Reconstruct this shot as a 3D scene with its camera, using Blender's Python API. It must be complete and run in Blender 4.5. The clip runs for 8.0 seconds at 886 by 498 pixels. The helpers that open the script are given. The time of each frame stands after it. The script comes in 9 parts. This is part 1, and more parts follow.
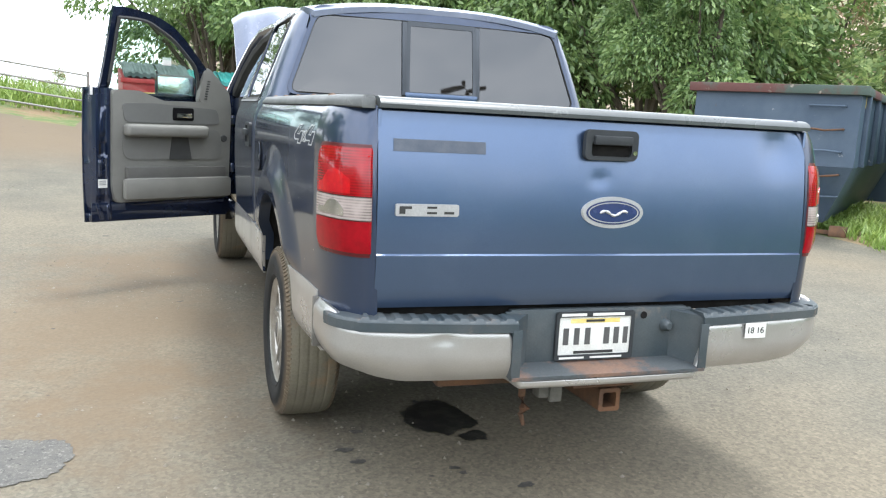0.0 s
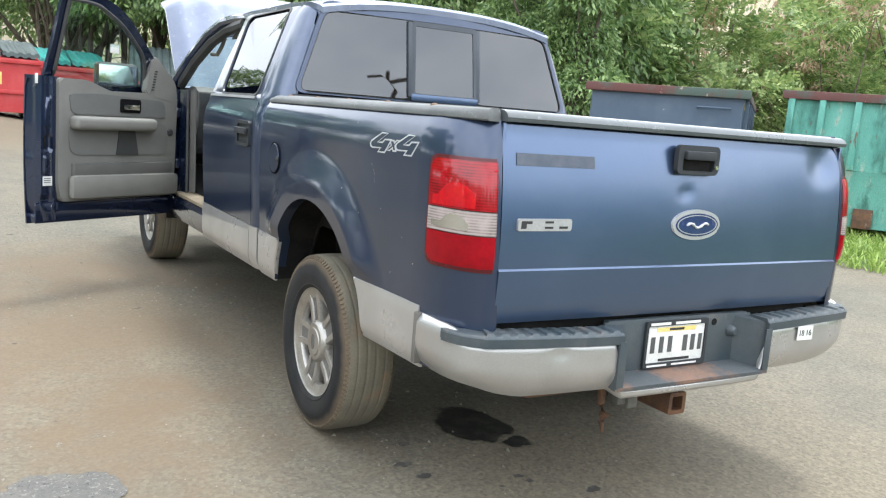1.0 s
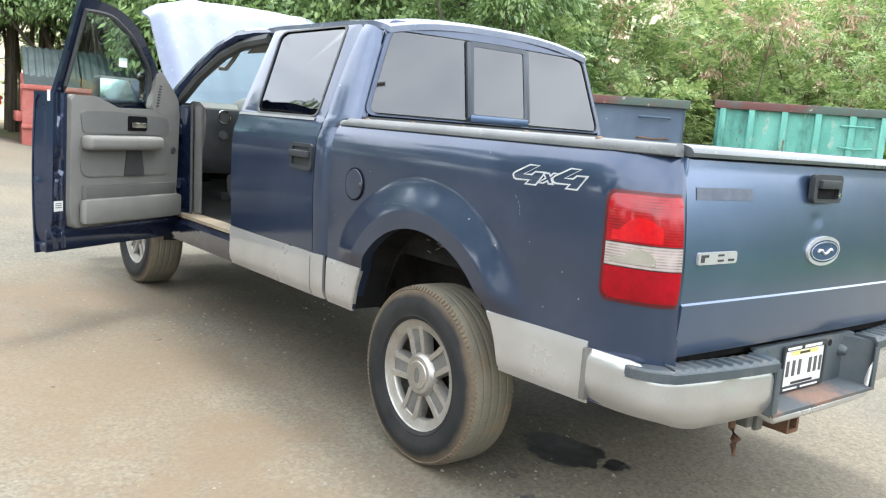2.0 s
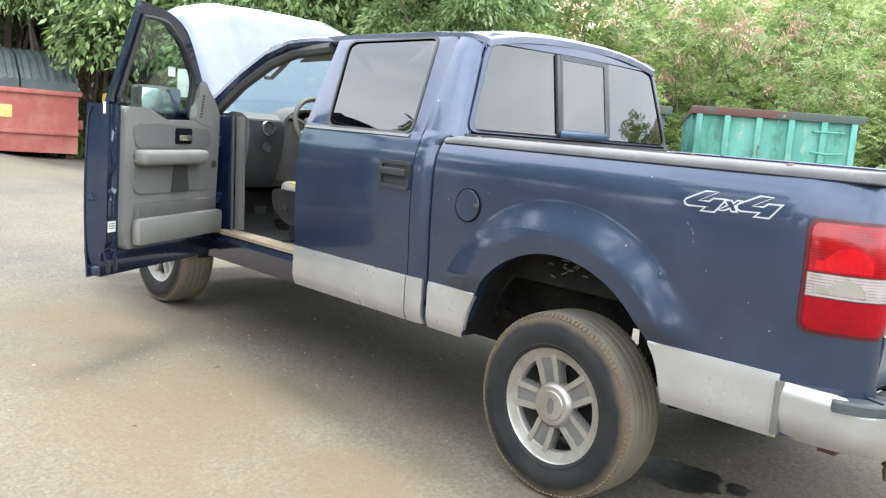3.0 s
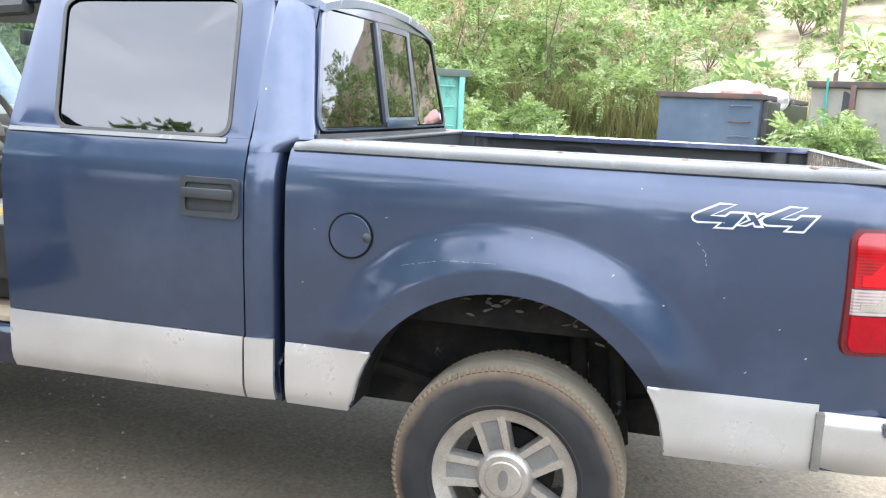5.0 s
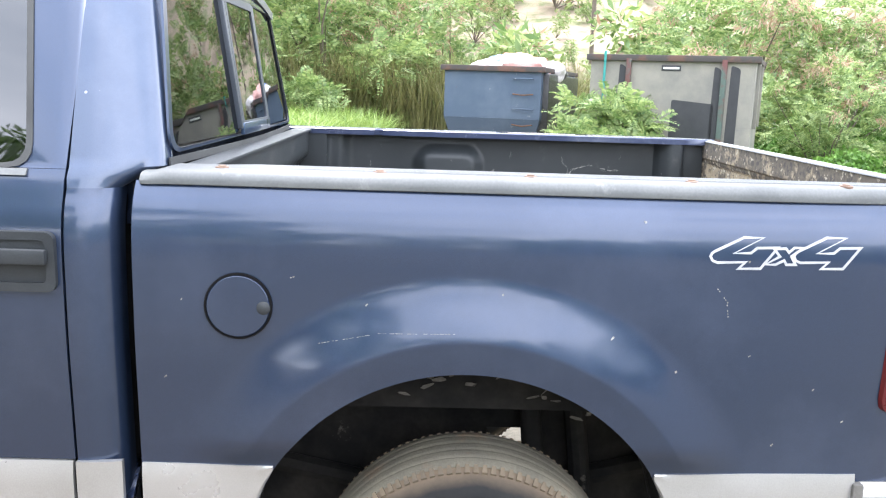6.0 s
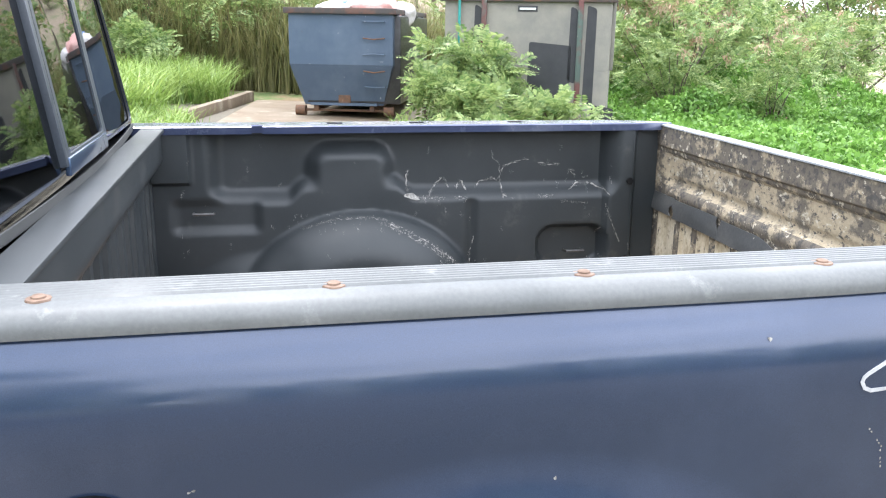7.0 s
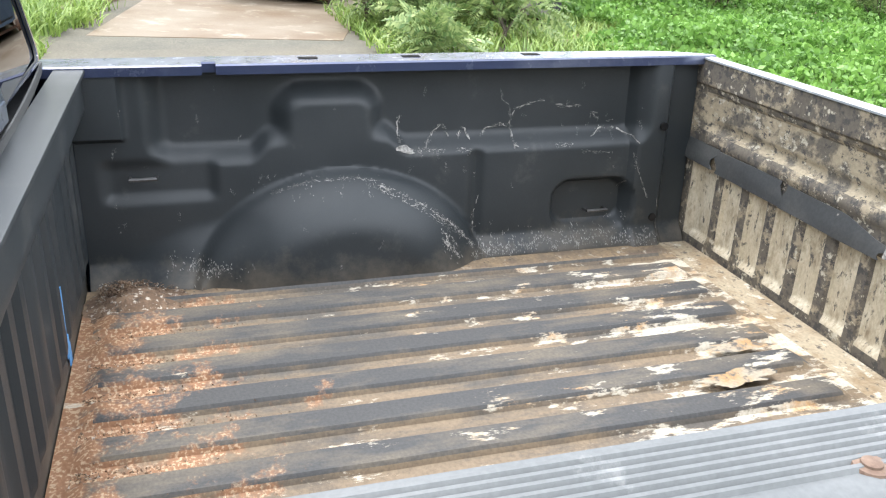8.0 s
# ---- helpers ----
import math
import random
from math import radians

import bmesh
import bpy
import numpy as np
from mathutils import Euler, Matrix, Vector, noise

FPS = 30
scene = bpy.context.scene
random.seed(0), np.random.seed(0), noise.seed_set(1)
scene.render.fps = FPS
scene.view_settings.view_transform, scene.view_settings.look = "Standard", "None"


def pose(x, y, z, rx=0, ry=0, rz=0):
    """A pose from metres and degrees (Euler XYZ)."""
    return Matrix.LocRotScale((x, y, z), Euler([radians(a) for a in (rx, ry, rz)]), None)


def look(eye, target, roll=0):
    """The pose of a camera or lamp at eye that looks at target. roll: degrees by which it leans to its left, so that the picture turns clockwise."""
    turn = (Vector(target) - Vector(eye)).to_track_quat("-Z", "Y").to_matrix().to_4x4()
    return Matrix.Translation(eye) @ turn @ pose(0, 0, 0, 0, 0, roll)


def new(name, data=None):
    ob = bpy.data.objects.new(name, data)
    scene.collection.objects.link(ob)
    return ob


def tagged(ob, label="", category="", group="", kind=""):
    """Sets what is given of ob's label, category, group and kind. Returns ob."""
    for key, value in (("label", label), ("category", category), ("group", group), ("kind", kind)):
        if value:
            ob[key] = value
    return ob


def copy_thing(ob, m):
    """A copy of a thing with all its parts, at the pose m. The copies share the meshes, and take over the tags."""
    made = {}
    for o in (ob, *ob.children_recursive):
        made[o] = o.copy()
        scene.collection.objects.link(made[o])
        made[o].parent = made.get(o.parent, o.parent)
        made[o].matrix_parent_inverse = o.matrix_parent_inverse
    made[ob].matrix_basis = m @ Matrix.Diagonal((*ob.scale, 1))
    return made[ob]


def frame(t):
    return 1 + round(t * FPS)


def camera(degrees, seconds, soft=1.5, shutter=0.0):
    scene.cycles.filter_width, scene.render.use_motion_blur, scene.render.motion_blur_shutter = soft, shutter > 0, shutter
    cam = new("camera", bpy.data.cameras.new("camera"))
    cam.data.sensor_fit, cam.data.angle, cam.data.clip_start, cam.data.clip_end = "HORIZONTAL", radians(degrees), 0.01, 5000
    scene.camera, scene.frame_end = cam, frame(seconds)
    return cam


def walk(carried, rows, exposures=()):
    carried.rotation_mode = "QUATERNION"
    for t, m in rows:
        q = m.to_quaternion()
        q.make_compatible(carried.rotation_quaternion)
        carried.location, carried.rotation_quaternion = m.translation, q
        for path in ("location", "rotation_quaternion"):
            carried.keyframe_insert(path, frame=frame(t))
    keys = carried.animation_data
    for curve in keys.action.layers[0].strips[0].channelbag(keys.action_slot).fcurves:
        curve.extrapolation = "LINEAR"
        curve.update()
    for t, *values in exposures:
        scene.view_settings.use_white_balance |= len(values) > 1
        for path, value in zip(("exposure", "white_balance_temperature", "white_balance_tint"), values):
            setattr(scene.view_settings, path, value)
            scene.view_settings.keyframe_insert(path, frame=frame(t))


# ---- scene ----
cam = camera(55.4, 8.0, soft=1.2)
PATH = [
    (0, (-1.524, -3.796, 1.389), (-0.867, -1.932, 1.08), 3.1),
    (0.5, (-1.931, -3.565, 1.402), (-1.135, -1.755, 1.096), 3.4),
    (1, (-2.351, -3.366, 1.414), (-1.34, -1.668, 1.1), 4.5),
    (1.5, (-2.71, -3.034, 1.422), (-1.546, -1.439, 1.105), 4.1),
    (2, (-3.115, -2.745, 1.447), (-1.867, -1.209, 1.157), 4.5),
    (2.2, (-3.266, -2.628, 1.477), (-1.976, -1.129, 1.183), 4.7),
    (3.3, (-3.792, -1.811, 1.466), (-2.323, -0.484, 1.181), 4.5),
    (3.5, (-3.858, -1.671, 1.491), (-2.307, -0.447, 1.18), 4.7),
    (4, (-3.83, -1.242, 1.499), (-2.107, -0.281, 1.172), 4.7),
    (4.2, (-3.8, -1.068, 1.536), (-2.033, -0.192, 1.204), 4.1),
    (5.3, (-3.337, -0.229, 1.598), (-1.394, 0.098, 1.255), 2.2),
    (5.5, (-3.194, -0.127, 1.627), (-1.238, 0.09, 1.274), 2.0),
    (6, (-2.818, 0.13, 1.641), (-0.855, 0.083, 1.261), 1.9),
    (6.5, (-2.397, 0.241, 1.706), (-0.467, -0.004, 1.244), -0.7),
    (7, (-1.961, 0.312, 1.77), (-0.07, -0.092, 1.259), 0.9),
    (7.5, (-1.627, 0.404, 1.828), (0.2, -0.092, 1.184), 2.2),
    (8, (-1.347, 0.388, 1.85), (0.416, -0.161, 1.082), 2.1),
]
walk(cam, [(t, look(eye, target, roll)) for t, eye, target, roll in PATH], [(0.0, 0.42, 6400, 10), (1.0, 0.43, 6410, 10), (2.0, 0.75, 6430, 10), (3.5, 0.86, 6380, 11), (4.0, 1.05, 6350, 12), (5.5, 1.12, 6230, 15), (6.5, 1.00, 6230, 15), (7.0, 0.86, 6280, 14), (7.5, 0.76, 6330, 13), (8.0, 0.60, 6380, 12)])

# ---- world and light ----
SUN_EL, SUN_AZ = radians(76), radians(65)
world = bpy.data.worlds.new("sky")
scene.world = world
world.use_nodes = True
wn, wl = world.node_tree.nodes, world.node_tree.links
wn.clear()
w_out = wn.new("ShaderNodeOutputWorld")
w_bg = wn.new("ShaderNodeBackground")
w_sky = wn.new("ShaderNodeTexSky")
w_sky.sky_type = "NISHITA"
w_sky.sun_disc = False
w_sky.sun_elevation, w_sky.sun_rotation = SUN_EL, SUN_AZ
w_sky.dust_density, w_sky.ozone_density = 2.5, 1.0
w_dim = wn.new("ShaderNodeMix")
w_dim.data_type, w_dim.blend_type = "RGBA", "MULTIPLY"
w_dim.inputs[0].default_value = 1.0
w_dim.inputs[7].default_value = (0.11, 0.11, 0.11, 1)
w_tc = wn.new("ShaderNodeTexCoord")
w_map = wn.new("ShaderNodeMapping")
w_map.inputs["Scale"].default_value = (1.0, 1.0, 2.6)
w_noise = wn.new("ShaderNodeTexNoise")
w_noise.inputs["Scale"].default_value = 2.3
w_noise.inputs["Detail"].default_value = 7.0
w_noise.inputs["Roughness"].default_value = 0.55
w_ramp = wn.new("ShaderNodeValToRGB")
w_ramp.color_ramp.elements[0].position, w_ramp.color_ramp.elements[0].color = 0.34, (1.16, 1.27, 1.40, 1)
w_ramp.color_ramp.elements[1].position, w_ramp.color_ramp.elements[1].color = 0.64, (1.82, 1.88, 1.94, 1)
w_mix = wn.new("ShaderNodeMix")
w_mix.data_type = "RGBA"
w_mix.inputs[0].default_value = 0.86
wl.new(w_tc.outputs["Generated"], w_map.inputs["Vector"])
wl.new(w_map.outputs["Vector"], w_noise.inputs["Vector"])
wl.new(w_noise.outputs["Fac"], w_ramp.inputs["Fac"])
wl.new(w_sky.outputs["Color"], w_dim.inputs[6])
wl.new(w_dim.outputs[2], w_mix.inputs[6])
wl.new(w_ramp.outputs["Color"], w_mix.inputs[7])
wl.new(w_mix.outputs[2], w_bg.inputs["Color"])
w_bg.inputs["Strength"].default_value = 1.75
wl.new(w_bg.outputs[0], w_out.inputs[0])

sun_data = bpy.data.lights.new("sun", "SUN")
sun_data.energy, sun_data.angle, sun_data.color = 2.5, radians(14), (1.0, 0.98, 0.93)
sun = new("sun", sun_data)
sun.rotation_euler = (radians(90) - SUN_EL, 0, math.pi - SUN_AZ)

# ---- materials ----
def principled(name):
    m = bpy.data.materials.new(name)
    m.use_nodes = True
    return m, m.node_tree.nodes, m.node_tree.links, m.node_tree.nodes["Principled BSDF"]


def rgb(c):
    return (c[0], c[1], c[2], 1.0)


def noise_node(n, l, vec, scale, detail=5.0, rough=0.55):
    t = n.new("ShaderNodeTexNoise")
    t.inputs["Scale"].default_value, t.inputs["Detail"].default_value, t.inputs["Roughness"].default_value = scale, detail, rough
    l.new(vec, t.inputs["Vector"])
    return t.outputs["Fac"]


def ramp_node(n, l, fac, lo, hi, a=(0, 0, 0), b=(1, 1, 1)):
    r = n.new("ShaderNodeValToRGB")
    r.color_ramp.elements[0].position, r.color_ramp.elements[1].position = lo, hi
    r.color_ramp.elements[0].color, r.color_ramp.elements[1].color = rgb(a), rgb(b)
    l.new(fac, r.inputs["Fac"])
    return r.outputs["Color"]


def mix_node(n, l, fac, a, b, blend="MIX"):
    x = n.new("ShaderNodeMix")
    x.data_type, x.blend_type = "RGBA", blend
    for sock, v in ((0, fac), (6, a), (7, b)):
        if isinstance(v, (int, float)):
            x.inputs[sock].default_value = v
        elif isinstance(v, tuple):
            x.inputs[sock].default_value = rgb(v)
        else:
            l.new(v, x.inputs[sock])
    return x.outputs[2]


def bump_node(n, l, height, strength, distance, b, slot="Normal"):
    u = n.new("ShaderNodeBump")
    u.inputs["Strength"].default_value, u.inputs["Distance"].default_value = strength, distance
    l.new(height, u.inputs["Height"])
    l.new(u.outputs["Normal"], b.inputs[slot])


def surface(name, base, other=None, rough=0.6, metal=0.0, big=3.0, fine=60.0, bump=0.15, dist=0.004, coat=0.0, spots=None, spot_lo=0.62, spot_hi=0.68, spot_scale=8.0, spread=0.15, stretch=None):
    """Two scales of variation between base and other, fine bump, and optional spots of a third colour."""
    m, n, l, b = principled(name)
    tc = n.new("ShaderNodeTexCoord").outputs["Object"]
    if stretch:
        mp = n.new("ShaderNodeMapping")
        mp.inputs["Scale"].default_value = stretch
        l.new(tc, mp.inputs["Vector"])
        tc = mp.outputs["Vector"]
    other = other or tuple(c * 0.72 for c in base)
    f1 = noise_node(n, l, tc, big, 6)
    f2 = noise_node(n, l, tc, fine, 4)
    col = mix_node(n, l, ramp_node(n, l, f1, 0.35, 0.68), base, other)
    dim = ramp_node(n, l, f2, 0.3, 0.7, (1 - spread,) * 3, (1 + spread * 0.4,) * 3)
    col = mix_node(n, l, 1.0, col, dim, "MULTIPLY")
    if spots:
        f3 = noise_node(n, l, tc, spot_scale, 9, 0.7)
        col = mix_node(n, l, ramp_node(n, l, f3, spot_lo, spot_hi), col, spots)
    l.new(col, b.inputs["Base Color"])
    r = n.new("ShaderNodeMapRange")
    r.inputs["To Min"].default_value, r.inputs["To Max"].default_value = max(0.02, rough - 0.12), min(1, rough + 0.12)
    l.new(f1, r.inputs["Value"])
    l.new(r.outputs["Result"], b.inputs["Roughness"])
    b.inputs["Metallic"].default_value = metal
    b.inputs["Coat Weight"].default_value = coat
    b.inputs["Coat Roughness"].default_value = 0.06
    if bump:
        bump_node(n, l, f2, bump, dist, b)
    return m


def car_paint(name, base, faded, wear=0.35, flake=0.8, rough=0.20, haze=0.02, ior=1.72, rim=1.0):
    """Old metallic paint: deep colour, chalky clouded patches, chips and fine orange peel."""
    m, n, l, b = principled(name)
    tc = n.new("ShaderNodeTexCoord").outputs["Object"]
    f1 = noise_node(n, l, tc, 2.2, 7, 0.62)
    f2 = noise_node(n, l, tc, 900.0, 2)
    f3 = noise_node(n, l, tc, 14.0, 8, 0.7)
    patch = ramp_node(n, l, f1, 0.48, 0.78)
    col = mix_node(n, l, patch, base, faded)
    col = mix_node(n, l, 1.0, col, ramp_node(n, l, f2, 0.3, 0.7, (0.8, 0.8, 0.8), (1.15, 1.15, 1.15)), "MULTIPLY")
    vo = n.new("ShaderNodeTexVoronoi")
    vo.inputs["Scale"].default_value = 22.0
    l.new(tc, vo.inputs["Vector"])
    near = ramp_node(n, l, vo.outputs["Distance"], 0.05, 0.075, (1, 1, 1), (0, 0, 0))
    pick = ramp_node(n, l, noise_node(n, l, tc, 6.0, 3), 0.65, 0.68)
    chip = mix_node(n, l, 1.0, near, pick, "MULTIPLY")
    col = mix_node(n, l, chip, col, (0.5, 0.52, 0.55))
    l.new(col, b.inputs["Base Color"])
    b.inputs["Metallic"].default_value = flake
    b.inputs["Specular IOR Level"].default_value = 0.5
    b.inputs["Coat IOR"].default_value = ior
    b.inputs["Specular Tint"].default_value = (rim, rim, rim, 1)
    r = n.new("ShaderNodeMapRange")
    r.inputs["To Min"].default_value, r.inputs["To Max"].default_value = rough, rough + wear * 0.9
    l.new(f1, r.inputs["Value"])
    l.new(r.outputs["Result"], b.inputs["Roughness"])
    b.inputs["Coat Weight"].default_value = 1.0
    c = n.new("ShaderNodeMapRange")
    c.inputs["From Min"].default_value, c.inputs["From Max"].default_value = 0.4, 0.75
    c.inputs["To Min"].default_value, c.inputs["To Max"].default_value = haze, haze + 0.01 + wear * 0.8
    l.new(f3, c.inputs["Value"])
    l.new(c.outputs["Result"], b.inputs["Coat Roughness"])
    bump_node(n, l, noise_node(n, l, tc, 9.0, 2), 0.05, 0.004, b, "Coat Normal")
    return m


def glass(name, tint, see, rough=0.0, mirror=0.06):
    """A pane: it lets a tinted part of the light through and mirrors at its surface by Fresnel."""
    m, n, l, b = principled(name)
    n.remove(b)
    out = n["Material Output"]
    tr = n.new("ShaderNodeBsdfTransparent")
    tr.inputs["Color"].default_value = rgb(tuple(c * see for c in tint))
    gl = n.new("ShaderNodeBsdfGlossy")
    gl.inputs["Roughness"].default_value = rough
    gl.inputs["Color"].default_value = (0.95, 0.97, 1.0, 1)
    lw = n.new("ShaderNodeLayerWeight")
    lw.inputs["Blend"].default_value = 0.5
    fr = n.new("ShaderNodeMath")
    fr.operation = "POWER"
    l.new(lw.outputs["Facing"], fr.inputs[0])
    fr.inputs[1].default_value = 4.5
    gloss = n.new("ShaderNodeMath")
    gloss.operation = "MULTIPLY_ADD"
    l.new(fr.outputs[0], gloss.inputs[0])
    gloss.inputs[1].default_value, gloss.inputs[2].default_value = 0.70, mirror
    mx = n.new("ShaderNodeMixShader")
    l.new(gloss.outputs[0], mx.inputs[0])
    l.new(tr.outputs[0], mx.inputs[1])
    l.new(gl.outputs[0], mx.inputs[2])
    l.new(mx.outputs[0], out.inputs["Surface"])
    return m


# Tailgate blue, its colour lifted for the bright sky it reflects.
PAINT_LIT = car_paint("lit_blue_paint", (0.068, 0.112, 0.205), (0.088, 0.134, 0.228), 0.12, 0.80, 0.30, 0.13, 1.47)
# Body blue darkened for the shade on open door, pillars and rocker.
PAINT_DEEP_SHADE = car_paint("shaded_blue_gloss_paint", (0.013, 0.024, 0.062), (0.021, 0.036, 0.082), 0.05, 0.6, 0.25, 0.03, 1.6)
# Paler blue that carries the sky's highlight on the cab corner posts.
PAINT_SHEEN = car_paint("sky_sheen_blue_paint", (0.036, 0.058, 0.112), (0.082, 0.108, 0.170), 0.25, 0.5, 0.30, 0.06, 1.56)
# Same blue for the sides: oxidised haze, colour darkened for their dimmer reflections.
PAINT_DULL_SHADE = car_paint("oxidised_shaded_blue_paint", (0.0262, 0.043, 0.086), (0.045, 0.065, 0.117), 0.15, 0.58, 0.32, 0.080, 1.53, 0.35)
# Lighter blue for the roof and hood.
PAINT_TOP = car_paint("light_blue_paint", (0.100, 0.122, 0.182), (0.165, 0.195, 0.262), 0.4, 0.6, 0.30, 0.08, 1.5)
RAIL_BLUE = car_paint("worn_rail_paint", (0.030, 0.043, 0.098), (0.19, 0.21, 0.27), 0.3, 0.5, 0.35, 0.12, 1.5)
SILVER = surface("silver_paint", (0.44, 0.435, 0.43), (0.38, 0.375, 0.365), 0.30, 0.5, 4, 300, 0.02, 0.001, 0.5, spread=0.08)
CHROME = surface("chrome", (0.75, 0.75, 0.75), (0.55, 0.55, 0.55), 0.18, 1.0, 6, 200, 0.02, 0.001)
DULL_CHROME = surface("dulled_chrome", (0.50, 0.50, 0.51), (0.42, 0.42, 0.43), 0.34, 0.45, 9, 200, 0.03, 0.001)
ALLOY = surface("wheel_alloy", (0.40, 0.388, 0.362), (0.29, 0.272, 0.245), 0.38, 0.7, 9, 150, 0.05, 0.001, spots=(0.2, 0.15, 0.1), spot_lo=0.66, spot_hi=0.74, spot_scale=12)
ALLOY_GREY = surface("spoke_grey", (0.17, 0.17, 0.165), (0.11, 0.11, 0.105), 0.5, 0.4, 9, 150, 0.05, 0.001)
RUBBER = surface("tyre_rubber", (0.022, 0.023, 0.024), (0.036, 0.035, 0.033), 0.8, 0, 5, 90, 0.3, 0.003, spots=(0.085, 0.065, 0.048), spot_lo=0.55, spot_hi=0.75, spot_scale=6)
TREAD = surface("dusty_tread", (0.175, 0.157, 0.115), (0.125, 0.115, 0.088), 0.85, 0, 6, 120, 0.3, 0.003, spots=(0.19, 0.13, 0.08), spot_lo=0.56, spot_hi=0.7, spot_scale=7)
GAP_BLACK = surface("panel_gap", (0.006, 0.006, 0.007), (0.010, 0.010, 0.011), 0.7, 0, 8, 200, 0.1, 0.001)
BLACK_PLASTIC = surface("black_plastic", (0.026, 0.030, 0.034), (0.042, 0.046, 0.050), 0.5, 0, 6, 250, 0.12, 0.001)
RAIL_PLASTIC = surface("bleached_grey_plastic", (0.132, 0.138, 0.138), (0.096, 0.103, 0.105), 0.55, 0, 5, 160, 0.1, 0.001, spots=(0.24, 0.245, 0.24), spot_lo=0.6, spot_hi=0.75, spot_scale=11)
STEP_PLASTIC = surface("step_pad_plastic", (0.035, 0.05, 0.06), (0.07, 0.08, 0.085), 0.5, 0, 6, 160, 0.15, 0.001, spots=(0.14, 0.11, 0.09), spot_lo=0.58, spot_hi=0.7)
LINER = surface("black_bed_coating", (0.024, 0.029, 0.032), (0.037, 0.042, 0.045), 0.40, 0, 3, 400, 0.35, 0.001, spots=(0.080, 0.080, 0.076), spot_lo=0.60, spot_hi=0.80, spot_scale=6)


PEEL_GREY = surface("peeling_undercoat", (0.115, 0.108, 0.096), (0.05, 0.045, 0.040), 0.8, 0, 14, 120, 0.2, 0.001)


def settle_dust(m, level, colour):
    """Dust that has settled on a coating below an uneven level."""
    n, l = m.node_tree.nodes, m.node_tree.links
    b = n["Principled BSDF"]
    tc = n.new("ShaderNodeTexCoord").outputs["Object"]
    sep = n.new("ShaderNodeSeparateXYZ")
    l.new(tc, sep.inputs[0])
    up = n.new("ShaderNodeMath")
    up.operation = "MULTIPLY_ADD"
    l.new(noise_node(n, l, tc, 9, 9, 0.72), up.inputs[0])
    up.inputs[1].default_value = -0.34
    l.new(sep.outputs["Z"], up.inputs[2])
    r = n.new("ShaderNodeMapRange")
    for key, v in (("From Min", level - 0.30), ("From Max", level - 0.16), ("To Min", 0.7), ("To Max", 0.0)):
        r.inputs[key].default_value = v
    l.new(up.outputs[0], r.inputs["Value"])
    old = b.inputs["Base Color"].links[0].from_socket
    l.new(mix_node(n, l, r.outputs["Result"], old, colour), b.inputs["Base Color"])


settle_dust(LINER, 0.935, (0.16, 0.136, 0.104))

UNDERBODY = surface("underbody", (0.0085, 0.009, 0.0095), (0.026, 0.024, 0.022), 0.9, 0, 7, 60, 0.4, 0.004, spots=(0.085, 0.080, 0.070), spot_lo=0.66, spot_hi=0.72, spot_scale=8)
RUST = surface("rusty_steel", (0.17, 0.085, 0.045), (0.09, 0.06, 0.045), 0.8, 0.2, 14, 120, 0.4, 0.003, spots=(0.3, 0.25, 0.2), spot_lo=0.62, spot_hi=0.7)
TRIM_GREY = surface("grey_interior_plastic", (0.190, 0.188, 0.172), (0.160, 0.158, 0.145), 0.6, 0, 5, 500, 0.15, 0.001, spread=0.06)
TRIM_DARK = surface("dark_interior_plastic", (0.06, 0.062, 0.062), (0.045, 0.046, 0.046), 0.6, 0, 5, 500, 0.15, 0.001)
CLOTH = surface("seat_cloth", (0.26, 0.25, 0.22), (0.2, 0.19, 0.17), 0.9, 0, 10, 600, 0.4, 0.001)
SEAT_BLACK = surface("black_seat_plastic", (0.017, 0.017, 0.017), (0.03, 0.029, 0.027), 0.5, 0, 8, 200, 0.15, 0.001)
END_GREY = surface("dashboard_end_grey", (0.165, 0.160, 0.145), (0.135, 0.130, 0.118), 0.6, 0, 5, 500, 0.15, 0.001, spread=0.06)
FOAM = surface("torn_yellow_foam", (0.55, 0.36, 0.09), (0.42, 0.27, 0.07), 0.95, 0, 20, 200, 0.5, 0.003)
CARPET = surface("tan_carpet", (0.30, 0.24, 0.16), (0.21, 0.165, 0.11), 0.95, 0, 8, 400, 0.5, 0.002)
DARK_GLASS = glass("tinted_glass", (0.55, 0.62, 0.68), 0.09, 0.022, 0.098)
CLEAR_GLASS = glass("clear_glass", (0.86, 0.95, 0.92), 0.92)
MIRROR = surface("mirror_glass", (0.85, 0.87, 0.88), (0.85, 0.87, 0.88), 0.14, 1.0, 3, 50, 0.0)
WHITE = surface("white_sticker", (0.75, 0.75, 0.72), (0.65, 0.65, 0.62), 0.5, 0, 12, 200, 0.0)
INK = surface("black_ink", (0.02, 0.02, 0.02), (0.03, 0.03, 0.03), 0.6, 0, 12, 200, 0.0)
YELLOW_PRINT = surface("yellow_print", (0.72, 0.55, 0.12), (0.8, 0.66, 0.3), 0.5, 0, 12, 200, 0.0)
EMBLEM_BLUE = surface("emblem_blue", (0.015, 0.03, 0.13), (0.02, 0.035, 0.15), 0.25, 0.2, 12, 200, 0.0, coat=1.0)
BAND_GREY = surface("tape_residue", (0.10, 0.115, 0.145), (0.075, 0.09, 0.12), 0.75, 0, 30, 300, 0.1, 0.001)


